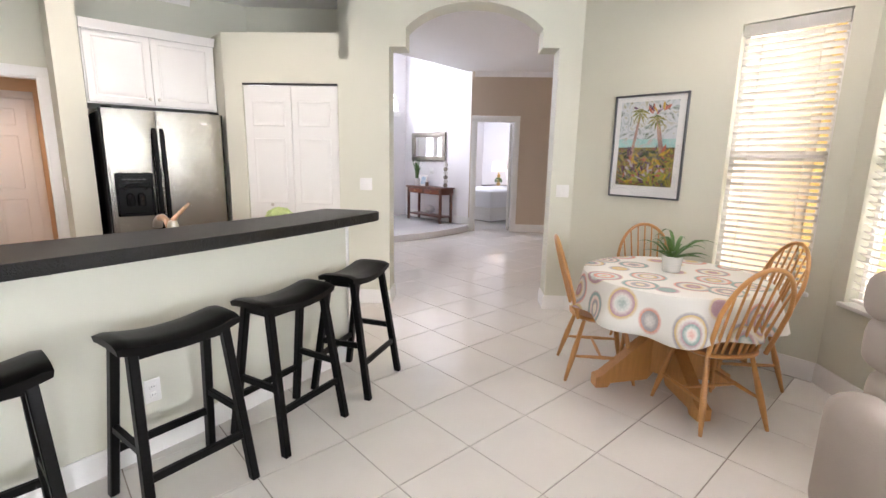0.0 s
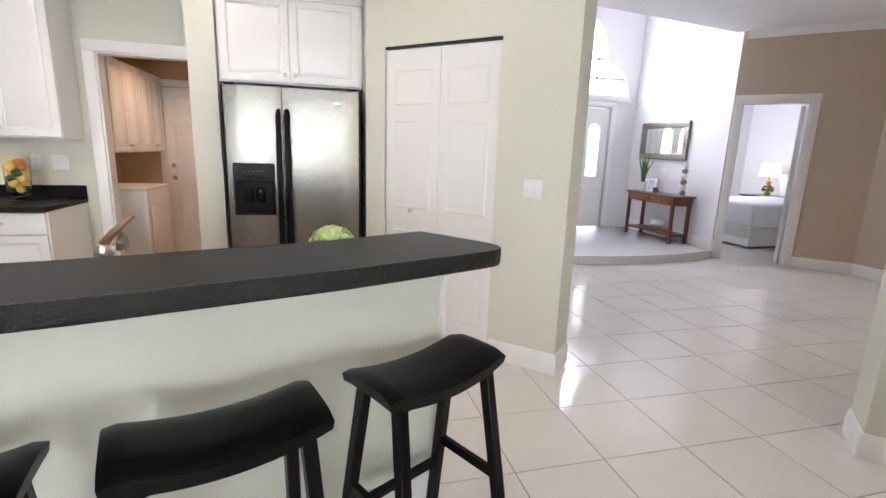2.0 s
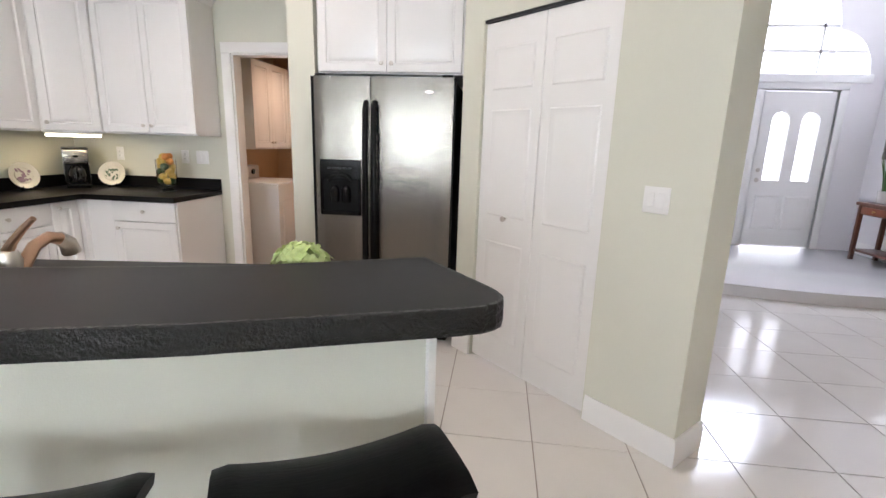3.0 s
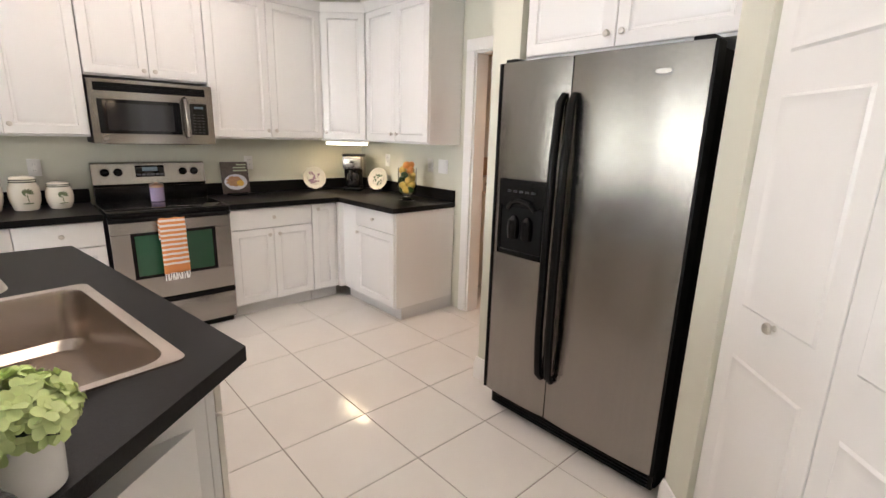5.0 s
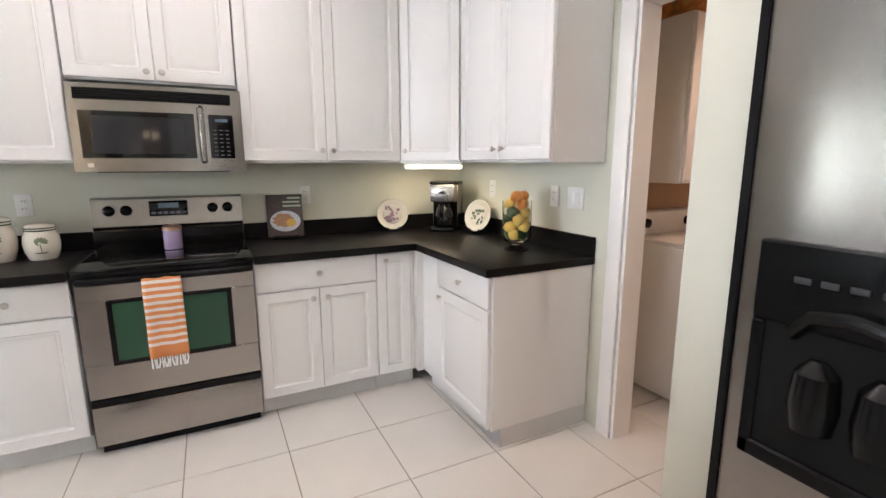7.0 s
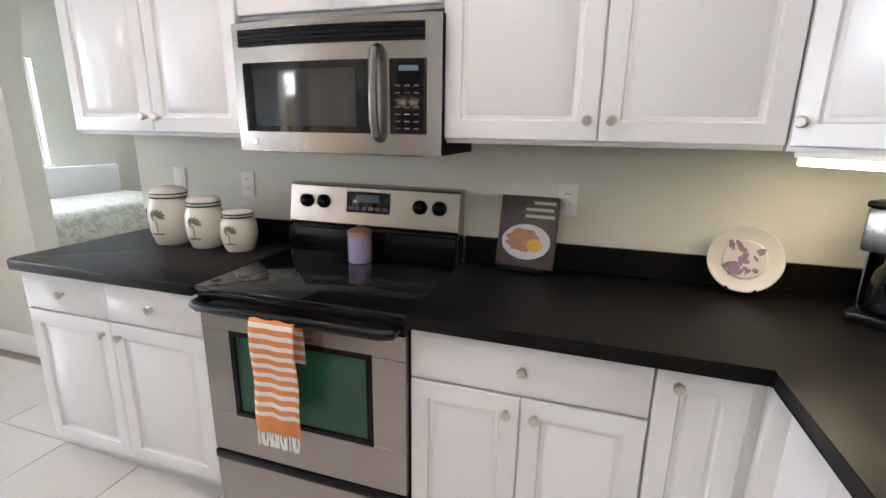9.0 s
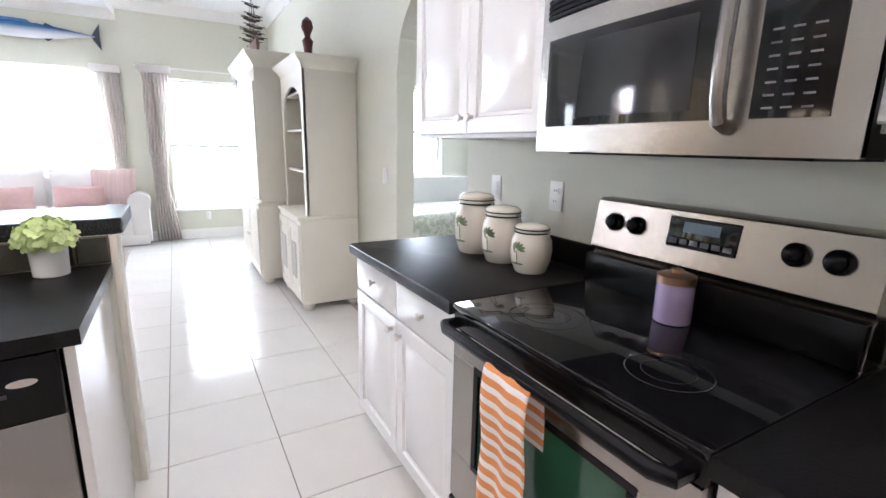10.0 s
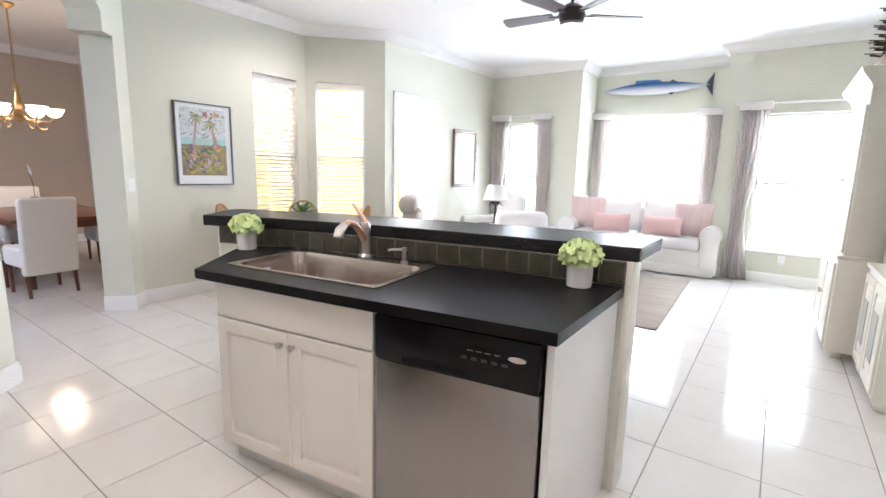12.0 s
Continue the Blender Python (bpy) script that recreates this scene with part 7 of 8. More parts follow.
# mounted fish
fish = thing("mounted_fish", "painted blue wahoo fish trophy mounted on the wall", "wall decoration", at=pose(2.82, FAR_M + 0.049, 2.68, 0, 0, 180))
b = bmesh.new()
prof = [(-0.78, 0.004), (-0.70, 0.022), (-0.55, 0.052), (-0.35, 0.082), (-0.10, 0.095), (0.15, 0.090), (0.40, 0.062), (0.60, 0.030), (0.70, 0.014), (0.74, 0.012)]
rings = []
for x, r in prof:
    rings.append([b.verts.new((x, 0.5 * r * math.cos(2 * math.pi * k / 18), r * math.sin(2 * math.pi * k / 18))) for k in range(18)])
for a, c in zip(rings, rings[1:]):
    for k in range(18):
        b.faces.new((a[k], a[(k + 1) % 18], c[(k + 1) % 18], c[k]))
b.faces.new(rings[0][::-1]), b.faces.new(rings[-1])
mf = mat("painted_fish_skin", (0.2, 0.3, 0.5), 0.25, coat=0.5)
nt = mf.node_tree
sxx = nt.nodes.new("ShaderNodeSeparateXYZ")
nt.links.new([n for n in nt.nodes if n.type == 'TEX_COORD'][0].outputs["Object"], sxx.inputs[0])
mr = nt.nodes.new("ShaderNodeMapRange")
mr.inputs[1].default_value, mr.inputs[2].default_value = -0.09, 0.09
nt.links.new(sxx.outputs[2], mr.inputs[0])
rp = nt.nodes.new("ShaderNodeValToRGB")
rp.color_ramp.elements[0].color, rp.color_ramp.elements[0].position = (0.62, 0.62, 0.66, 1), 0.35
rp.color_ramp.elements[1].color, rp.color_ramp.elements[1].position = (0.02, 0.10, 0.28, 1), 0.75
nt.links.new(mr.outputs[0], rp.inputs[0])
nt.links.new(rp.outputs[0], nt.nodes["Principled BSDF"].inputs["Base Color"])
part("body", b, mf, fish)
M_FIN = mat("blue_fin", (0.03, 0.16, 0.42), 0.3)


def fin(pts, nm):
    t = prism(pts, -0.004, 0.004)
    bmesh.ops.transform(t, matrix=pose(0, 0, 0, 90, 0, 0), verts=t.verts)
    part(nm, t, M_FIN if nm == "dorsal_fin" else mat("dark_fin", (0.03, 0.04, 0.06), 0.35), fish)


fin([(-0.30, 0.075), (-0.28, 0.135), (0.05, 0.125), (0.10, 0.09)], "dorsal_fin")
fin([(0.20, 0.07), (0.24, 0.11), (0.34, 0.06)], "rear_fin")
fin([(0.70, 0.012), (0.80, 0.17), (0.79, 0.0), (0.80, -0.17), (0.70, -0.012)], "tail_fin")
fin([(0.18, -0.07), (0.24, -0.11), (0.32, -0.06)], "anal_fin")

# ceiling fan
fan = thing("ceiling_fan", "dark bronze ceiling fan with a frosted light bowl", "ceiling fan", at=pose(2.69, -0.10, CEIL))
part("canopy", lathe([(0.03, -0.07), (0.06, -0.05), (0.075, 0.0)], 24), M_DARKWOOD, fan)
part("downrod", rod((0, 0, -0.07), (0, 0, -0.28), 0.014), M_DARKWOOD, fan)
part("motor", lathe([(0.06, -0.44), (0.095, -0.42), (0.115, -0.36), (0.105, -0.31), (0.05, -0.27)], 28), M_DARKWOOD, fan)
part("light_bowl", lathe([(0.002, -0.55), (0.05, -0.545), (0.09, -0.51), (0.10, -0.465), (0.085, -0.44)], 28), glow("frosted_bowl", (1.0, 0.96, 0.9), 1.2), fan, "frosted glass light bowl")
M_BLADE = mat("dark_walnut_blade", (0.10, 0.07, 0.06), 0.4, var=0.3, scale=8)
for k in range(5):
    bl = part("blade", prism(rounded([(0.16, -0.055), (0.62, -0.075), (0.62, 0.075), (0.16, 0.055)], {1: 0.05, 2: 0.05}), -0.004, 0.004), M_BLADE, fan, at=pose(0, 0, -0.35, 0, 0, 72 * k + 5) @ pose(0, 0, 0, 10, 0, 0))
    part("blade_iron", box(0.09, 0.20, -0.018, 0.018, -0.012, -0.004, 0.003), M_DARKWOOD, bl)


# hutch: two bookcases and a taller armoire along the west wall
def bookcase(y0, label):
    """Open-front arched bookcase, 0.44 deep, 0.80 wide along y, facing +x."""
    w, d, h = 0.80, 0.48, 2.0
    root = thing("bookcase", label, "bookcase", "cream wall units", pose(0.005, y0, 0))
    part("side_panel", box(0, d - 0.06, -0.025, 0, 0.78, h - 0.02, 0.004), M_HUTCH, root)
    part("side_panel", box(0, d - 0.06, -w, -w + 0.025, 0.78, h - 0.02, 0.004), M_HUTCH, root)
    part("back_panel", box(0, 0.015, -w + 0.025, -0.025, 0.78, h - 0.03), M_HUTCH, root)
    part("base_body", box(0, d, -w, 0, 0.06, 0.76, 0.006), M_HUTCH, root)
    part("base_top", box(0, d + 0.02, -w - 0.01, 0.01, 0.76, 0.79, 0.008), M_HUTCH, root)
    f = wall_mesh((d - 0.08, -w), (d - 0.08, 0), -0.02, 0.79, h - 0.02, [(0.07, w - 0.07, 0.79, lambda s: 1.62 + 0.18 * math.sqrt(max(0, 1 - ((s - w / 2) / (w / 2 - 0.07)) ** 2)))])
    part("arched_front", f, M_HUTCH, root)
    for z in (1.12, 1.45, 1.74):
        part("shelf", box(0.015, d - 0.09, -w + 0.026, -0.026, z, z + 0.02, 0.003), M_HUTCH, root)
    part("cornice", sweep_profile([(0, -w), (d - 0.06, -w), (d - 0.06, 0), (0, 0)], [(-0.02, h - 0.10), (0.0, h - 0.10), (0.012, h - 0.06), (0.05, h - 0.02), (0.055, h), (-0.02, h)]), M_HUTCH, root)
    part("top_board", box(0.0, d - 0.05, -w + 0.005, -0.005, h - 0.03, h - 0.01), M_HUTCH, root)
    for i in range(2):
        dd = part("door", raised_door(w / 2 - 0.03, 0.62), M_HUTCH, root, at=pose(d + 0.016, -w + 0.02 + i * (w / 2 - 0.005), 0.10, 0, 0, 90))
        part("door_grille", box(0.10, w / 2 - 0.13, -0.004, 0.0, 0.16, 0.46), mat("grey_louvre", (0.45, 0.43, 0.38), 0.6), dd)
    for yy in (-0.06, -w + 0.06):
        for xx in (0.06, d - 0.06):
            part("bun_foot", lathe([(0.035, 0), (0.05, 0.02), (0.05, 0.04), (0.03, 0.06)], 18), M_HUTCH, root, at=pose(xx, yy, 0))
    return root


bookcase(0.40, "cream painted arched bookcase with lower doors, half empty")
bookcase(-1.80, "cream painted arched bookcase with lower doors beside the armoire")
arm = thing("armoire", "tall cream painted armoire with a moulded cornice", "cabinet", "cream wall units", pose(0.005, -0.53, 0))
AW, AD, AH = 1.18, 0.62, 2.14
part("body", box(0, AD, -AW, 0, 0.80, AH - 0.05, 0.006), M_HUTCH, arm)
part("base_body", box(0, AD + 0.03, -AW - 0.02, 0.02, 0.06, 0.78, 0.008), M_HUTCH, arm)
part("waist", box(0, AD + 0.04, -AW - 0.03, 0.03, 0.775, 0.805, 0.008), M_HUTCH, arm)
part("cornice", sweep_profile([(0, -AW), (AD, -AW), (AD, 0), (0, 0)], [(-0.04, AH - 0.13), (0.0, AH - 0.13), (0.012, AH - 0.10), (0.07, AH - 0.03), (0.08, AH), (-0.04, AH)]), M_HUTCH, arm)
part("top_board", box(0, AD, -AW, 0, AH - 0.03, AH - 0.006), M_HUTCH, arm)
for i in range(2):
    for z, hh in ((0.83, 1.06), (0.10, 0.64)):
        dd = part("door", raised_door(AW / 2 - 0.02, hh), M_HUTCH, arm, at=pose(AD + (0.018 if z > 0.5 else 0.048), -AW + 0.015 + i * (AW / 2 - 0.005), z, 0, 0, 90))
        knob(dd, AW / 2 - 0.06 if i == 0 else 0.04, hh / 2)
for yy in (-0.06, -AW + 0.06):
    for xx in (0.06, AD - 0.04):
        part("bun_foot", lathe([(0.035, 0), (0.05, 0.02), (0.05, 0.04), (0.03, 0.06)], 18), M_HUTCH, arm, at=pose(xx, yy, 0))
# things on the shelves
for (z, y, w_, h_, c) in ((1.14, 0.12, 0.05, 0.13, (0.32, 0.22, 0.15)), (1.14, 0.02, 0.03, 0.16, (0.45, 0.30, 0.22)), (0.79, 0.10, 0.04, 0.12, (0.50, 0.25, 0.16))):
    solid("book", box(0.10, 0.24, y, y + w_, z, z + h_, 0.003), mat("book_cloth", c, 0.7), "upright cloth-bound book on the shelf", "book", "books on the shelf")
# ship model and figure on top of the units
sh = thing("ship_model", "dark wooden sailing ship model on the armoire", "model ship", at=pose(0.52, -1.15, AH))
M_SHIP = mat("dark_ship_wood", (0.06, 0.035, 0.025), 0.5, var=0.4, scale=20)
hl = bmesh.new()
hr_ = []
for u in range(9):
    s_ = u / 8
    wd = 0.055 * math.sin(math.pi * min(1, 0.12 + s_ * 0.86)) ** 0.7
    y = -0.22 + 0.44 * s_
    lift = 0.05 * (2 * s_ - 1) ** 2
    hr_.append([hl.verts.new((x * wd, y, z + lift)) for x, z in ((-1, 0.14), (-0.75, 0.07), (0, 0.035), (0.75, 0.07), (1, 0.14))])
for a, c in zip(hr_, hr_[1:]):
    for k in range(4):
        hl.faces.new((a[k], a[k + 1], c[k + 1], c[k]))
    hl.faces.new((a[4], a[0], c[0], c[4]))
hl.faces.new(hr_[0]), hl.faces.new(hr_[-1][::-1])
part("hull", hl, mat("brown_hull", (0.16, 0.07, 0.035), 0.45, var=0.3, scale=20), sh)
part("stand", box(-0.05, 0.05, -0.10, 0.10, 0, 0.05, 0.006), M_SHIP, sh)
for y, hm in ((-0.12, 0.50), (0.02, 0.62), (0.14, 0.48)):
    part("mast", rod((0, y, 0.10), (0, y, hm), 0.006, 0.003), M_SHIP, sh)
    for f_ in (0.45, 0.65, 0.85):
        part("yard", rod((-0.13 * (1.2 - f_ * 0.6), y - 0.06, hm * f_), (0.13 * (1.2 - f_ * 0.6), y + 0.06, hm * f_), 0.004), M_SHIP, sh)
        part("furled_sail", tube([(-0.09 * (1.2 - f_ * 0.6), y - 0.045, hm * f_ - 0.012), (0, y, hm * f_ - 0.02), (0.09 * (1.2 - f_ * 0.6), y + 0.045, hm * f_ - 0.012)], 0.010, 6), M_SHIP, sh)
part("bowsprit", rod((0, 0.20, 0.17), (0, 0.36, 0.24), 0.005), M_SHIP, sh)
for a_, b_ in (((0, 0.35, 0.24), (0, 0.14, 0.47)), ((0, -0.22, 0.18), (0, -0.12, 0.49)), ((0, -0.12, 0.49), (0, 0.02, 0.61)), ((0, 0.02, 0.61), (0, 0.14, 0.47))):
    part("rigging", rod(a_, b_, 0.0015, seg=5), M_SHIP, sh)
solid("carved_figure", lathe([(0.045, 0), (0.05, 0.02), (0.03, 0.05), (0.035, 0.12), (0.045, 0.17), (0.022, 0.20), (0.03, 0.23), (0.048, 0.27), (0.04, 0.32), (0.01, 0.35)], 18), mat("dark_red_wood", (0.10, 0.02, 0.018), 0.35, var=0.4, scale=20), "dark red carved wooden figure on the bookcase", "figurine", at=pose(0.27, 0.0, 2.0))

# ---- foyer ----
con = thing("console_table", "reddish mahogany console table with two drawers and a lower shelf", "console table", at=pose(8.18, 6.98, 0.10, 0, 0, -90))
CWD, CDP, CHT = 1.04, 0.34, 0.64
part("tabletop", prism(rounded([(0, -CDP), (CWD, -CDP), (CWD, 0), (0, 0)], {0: 0.04, 1: 0.04}), CHT - 0.03, CHT, 0.006), M_MAHOG, con)
part("case", box(0.03, CWD - 0.03, -CDP + 0.03, -0.01, CHT - 0.13, CHT - 0.03, 0.003), M_MAHOG, con)
for i in range(2):
    dr = part("drawer", box(0, 0.40, -0.012, 0.0, 0, 0.075, 0.004), mat("red_mahogany", (0.22, 0.06, 0.025), 0.3, var=0.3, scale=12), con, at=pose(0.09 + i * 0.46, -CDP + 0.03, CHT - 0.12))
    knob(dr, 0.20, 0.038, M_BRASS, 0.012, -0.012)
for x in (0.04, CWD - 0.08):
    for y in (-CDP + 0.02, -0.06):
        part("leg", box(x, x + 0.04, y, y + 0.04, 0, CHT - 0.03, 0.004), M_MAHOG, con)
part("lower_shelf", box(0.05, CWD - 0.05, -CDP + 0.04, -0.03, 0.10, 0.125, 0.004), M_MAHOG, con)
mir = thing("wall_mirror", "wall mirror in an ornate antique silver frame", "mirror", at=pose(8.195, 7.20, 1.20, 0, 0, -90))
mb = bm_new()
MWD, MHT = 0.98, 0.53
for b in ((0, MWD, 0, 0.09), (0, MWD, MHT - 0.09, MHT), (0, 0.09, 0.09, MHT - 0.09), (MWD - 0.09, MWD, 0.09, MHT - 0.09)):
    box(b[0], b[1], -0.035, 0, b[2], b[3], 0.01, 2, mb)
part("frame", mb, M_SILVER, mir, "embossed antique silver frame")
part("mirror_glass", box(0.09, MWD - 0.09, -0.012, -0.004, 0.09, MHT - 0.09), M_MIRROR, mir)
CZ = 0.10 + CHT
sp = thing("snake_plant", "tall snake plant in a white pot on the console", "plant", at=pose(8.03, 6.86, CZ))
part("pot", lathe([(0.05, 0), (0.055, 0.005), (0.06, 0.13), (0.056, 0.132), (0.05, 0.11), (0.002, 0.10)], 24), M_WHITECER, sp)
rnd = random.Random(3)
for k in range(12):
    a, lean, L = k * 2.4, rnd.uniform(0.05, 0.5), rnd.uniform(0.25, 0.46)
    b = bmesh.new()
    prev = None
    for i in range(7):
        u = i / 6
        c = Vector((math.cos(a) * (0.02 + lean * L * u * u * 0.6), math.sin(a) * (0.02 + lean * L * u * u * 0.6), 0.10 + L * u))
        s_ = Vector((-math.sin(a), math.cos(a), 0)) * (0.018 * (1 - u ** 3) + 0.002)
        cur = (b.verts.new(c - s_), b.verts.new(c + Vector((math.cos(a), math.sin(a), 0)) * 0.004), b.verts.new(c + s_))
        if prev:
            b.faces.new((prev[0], prev[1], cur[1], cur[0]))
            b.faces.new((prev[1], prev[2], cur[2], cur[1]))
        prev = cur
    part("leaf", b, M_LEAF, sp)
pf = thing("photo_frame", "small pewter photo frame with a blue picture", "photo frame", at=pose(7.98, 6.72, CZ + 0.002, 0, 0, -80) @ pose(0, 0, 0, -12, 0, 0))
part("frame", box(0, 0.16, 0, 0.015, 0, 0.20, 0.004), M_WHITECER, pf)
part("photo", box(0.03, 0.13, -0.002, 0.0, 0.03, 0.17), painting("blue_photo", 1.1, [(0.20, 0.36, 0.50), (0.45, 0.56, 0.62), (0.66, 0.66, 0.62)]), pf)
cd2 = solid("candle", lathe([(0.03, 0), (0.032, 0.004), (0.032, 0.07), (0.028, 0.075)], 18), mat("brown_candle_glass", (0.12, 0.08, 0.06), 0.2), "small brown glass candle on the console", "candle", at=pose(7.98, 6.50, CZ))
tot = thing("stacked_sculpture", "stacked white and grey ball sculpture on the console", "sculpture", at=pose(8.05, 6.06, CZ))
for i in range(6):
    part("ball", lathe([(0.002, 0), (0.03, 0.008), (0.042, 0.03), (0.042, 0.045), (0.03, 0.068), (0.002, 0.075)], 18), M_WHITECER if i % 2 else M_SILVER, tot, at=pose(0, 0, 0.072 * i))
solid("silver_shell", lathe([(0.02, 0), (0.07, 0.03), (0.10, 0.08), (0.085, 0.13), (0.04, 0.16), (0.005, 0.17)], 18), mat("silvered_shell", (0.70, 0.69, 0.68), 0.3, 0.5, var=0.4, scale=40, bump=0.5, bscale=40), "silvery shell ornament on the console shelf", "ornament", at=pose(8.02, 6.45, 0.226))

# ---- bedroom glimpse ----
bed = thing("bed", "bed with a white quilt and coverlet", "bed", at=pose(10.25, 6.62, 0, 0, 0, -90))
part("box_spring", box(-0.60, 0.60, -1.0, 1.0, 0.12, 0.34, 0.03), M_SOFA, bed)
part("mattress", box(-0.62, 0.62, -1.02, 1.02, 0.34, 0.62, 0.06, 3), M_SOFA, bed)
part("coverlet", box(-0.64, 0.64, -1.04, 0.75, 0.30, 0.635, 0.04, 3), mat("white_coverlet", (0.80, 0.80, 0.82), 0.9, var=0.03, scale=9, bump=0.6, bscale=40), bed)
part("bed_skirt", box(-0.60, 0.60, -1.0, 1.0, 0.03, 0.14), M_SOFA, bed)
part("leg", box(-0.5, 0.5, -0.9, 0.9, 0.0, 0.04), M_DARKWOOD, bed)
part("headboard", box(-0.65, 0.65, 1.04, 1.10, 0.0, 1.05, 0.02), M_DARKWOOD, bed)
for x, m_ in ((-0.30, M_SOFA), (0.30, painting("floral_pillow", 2.0, [(0.78, 0.76, 0.74), (0.80, 0.78, 0.76), (0.30, 0.30, 0.32), (0.78, 0.76, 0.74)]))):
    solid("bed_pillow", pillow(0.55, 0.42, 0.17), m_, "plump bed pillow against the headboard", "pillow", "pillows on the bed", at=pose(10.25, 6.62, 0, 0, 0, -90) @ pose(x, 0.78, 0.83, 20, 0, 0))
ns = thing("nightstand", "dark wooden nightstand beside the bed", "nightstand", at=pose(11.12, 7.54, 0, 0, 0, -90))
part("body", box(-0.25, 0.25, -0.22, 0.22, 0.10, 0.60, 0.006), M_DARKWOOD, ns)
part("tabletop", box(-0.28, 0.28, -0.25, 0.25, 0.60, 0.625, 0.004), M_DARKWOOD, ns)
for x in (-0.22, 0.22):
    for y in (-0.19, 0.19):
        part("leg", box(x - 0.02, x + 0.02, y - 0.02, y + 0.02, 0, 0.10), M_DARKWOOD, ns)
bl2 = thing("table_lamp", "lit bedside lamp with a cream shade", "lamp", at=pose(11.12, 7.48, 0.625))
part("stem", lathe([(0.07, 0), (0.05, 0.02), (0.03, 0.06), (0.05, 0.12), (0.03, 0.18), (0.045, 0.24), (0.012, 0.28), (0.012, 0.36)], 20), M_BRASS, bl2)
part("shade", lathe([(0.17, 0.34), (0.172, 0.34), (0.14, 0.56), (0.138, 0.56)], 28), M_SHADE, bl2, "glowing cream shade")
tp = thing("topiary", "small green topiary ball in a pot on the nightstand", "plant", at=pose(10.98, 7.36, 0.625))
part("pot", lathe([(0.04, 0), (0.05, 0.07), (0.045, 0.07), (0.002, 0.06)], 18), M_BRASS, tp)
tb2 = bm_new()
for k in range(160):
    th, ph = rnd.uniform(0, 6.28), math.acos(rnd.uniform(-0.5, 1))
    t = bmesh.new()
    t.faces.new([t.verts.new(c) for c in ((0, 0, 0), (0.012, 0.012, 0.01), (0, 0.026, 0.016), (-0.012, 0.012, 0.01))])
    add_mesh(tb2, t, Matrix.Translation((0.075 * math.sin(ph) * math.cos(th), 0.075 * math.sin(ph) * math.sin(th), 0.12 + 0.065 * math.cos(ph))) @ Euler((rnd.uniform(0, 6), rnd.uniform(0, 6), th)).to_matrix().to_4x4())
part("foliage", tb2, M_LEAF, tp)

# ---- formal dining room ----
dt = thing("dining_table", "dark espresso rectangular dining table", "table", at=pose(8.23, 2.20, 0))
part("tabletop", box(-0.95, 0.95, -0.55, 0.55, 0.72, 0.755, 0.008), M_MAHOG, dt)
part("apron", box(-0.85, 0.85, -0.45, 0.45, 0.63, 0.72), M_MAHOG, dt)
for sx in (-1, 1):
    for sy in (-1, 1):
        part("leg", box(sx * 0.82 - 0.04, sx * 0.82 + 0.04, sy * 0.42 - 0.04, sy * 0.42 + 0.04, 0, 0.63, 0.006), M_MAHOG, dt)


def slip_chair():
    root = thing("dining_chair", "dining chair in a white fitted slipcover with dark legs", "chair", "slipcovered dining chairs")
    part("seat", box(-0.24, 0.24, -0.24, 0.24, 0.30, 0.50, 0.03, 3), M_SOFA, root)
    b = box(-0.235, 0.235, 0.16, 0.25, 0.22, 1.0, 0.035, 3)
    for v in b.verts:
        v.co.y += max(0, v.co.z - 0.45) * 0.16
        v.co.x *= 1 + 0.05 * max(0, v.co.z - 0.5)
    part("backrest", b, M_SOFA, root)
    for sx in (-1, 1):
        for sy in (-1, 1):
            part("leg", rod((sx * 0.20, sy * 0.20 + (0.04 if sy > 0 else 0), 0), (sx * 0.20, sy * 0.20, 0.32), 0.016, 0.022, 8), M_MAHOG, root)
    return root


sc1 = slip_chair()
SLIP = [(7.23, 2.55, 95), (7.88, 2.97, 5), (8.63, 2.97, -4), (9.23, 2.20, -90), (7.88, 1.45, 180), (8.63, 1.45, 178)]
sc1.matrix_basis = pose(SLIP[0][0], SLIP[0][1], 0, 0, 0, SLIP[0][2])
for x, y, r in SLIP[1:]:
    copy_thing(sc1, pose(x, y, 0, 0, 0, r))
ch = thing("chandelier", "antique brass chandelier with lit glass shades", "chandelier", at=pose(8.18, 2.37, 0))
part("stem", lathe([(0.012, 1.78), (0.05, 1.80), (0.07, 1.86), (0.03, 1.92), (0.045, 2.0), (0.02, 2.10), (0.035, 2.16), (0.010, 2.22), (0.008, CEIL)], 18), M_BRASS, ch)
part("canopy", lathe([(0.02, CEIL - 0.06), (0.07, CEIL - 0.02), (0.075, CEIL)], 20), M_BRASS, ch)
for k in range(6):
    a = k * math.pi / 3 + 0.3
    d = Vector((math.cos(a), math.sin(a), 0))
    arm_ = part("arm", tube([d * 0.04 + Vector((0, 0, 1.88)), d * 0.14 + Vector((0, 0, 1.80)), d * 0.26 + Vector((0, 0, 1.80)), d * 0.31 + Vector((0, 0, 1.86))], 0.009, 8), M_BRASS, ch)
    part("scroll", tube([d * (0.20 + 0.05 * math.cos(q)) + Vector((0, 0, 1.76 + 0.05 * math.sin(q))) for q in [i * 0.6 for i in range(10)]], 0.005, 6), M_BRASS, arm_)
    part("shade", lathe([(0.03, 1.86), (0.06, 1.88), (0.10, 1.95), (0.098, 1.952), (0.055, 1.89), (0.001, 1.872)], 20), M_LAMPGLOW, ch, "lit frosted glass shade", at=pose(d.x * 0.31, d.y * 0.31, 0))
vs2 = thing("orchid", "white orchid in a dark vase on the dining table", "plant", at=pose(7.63, 2.45, 0.755))
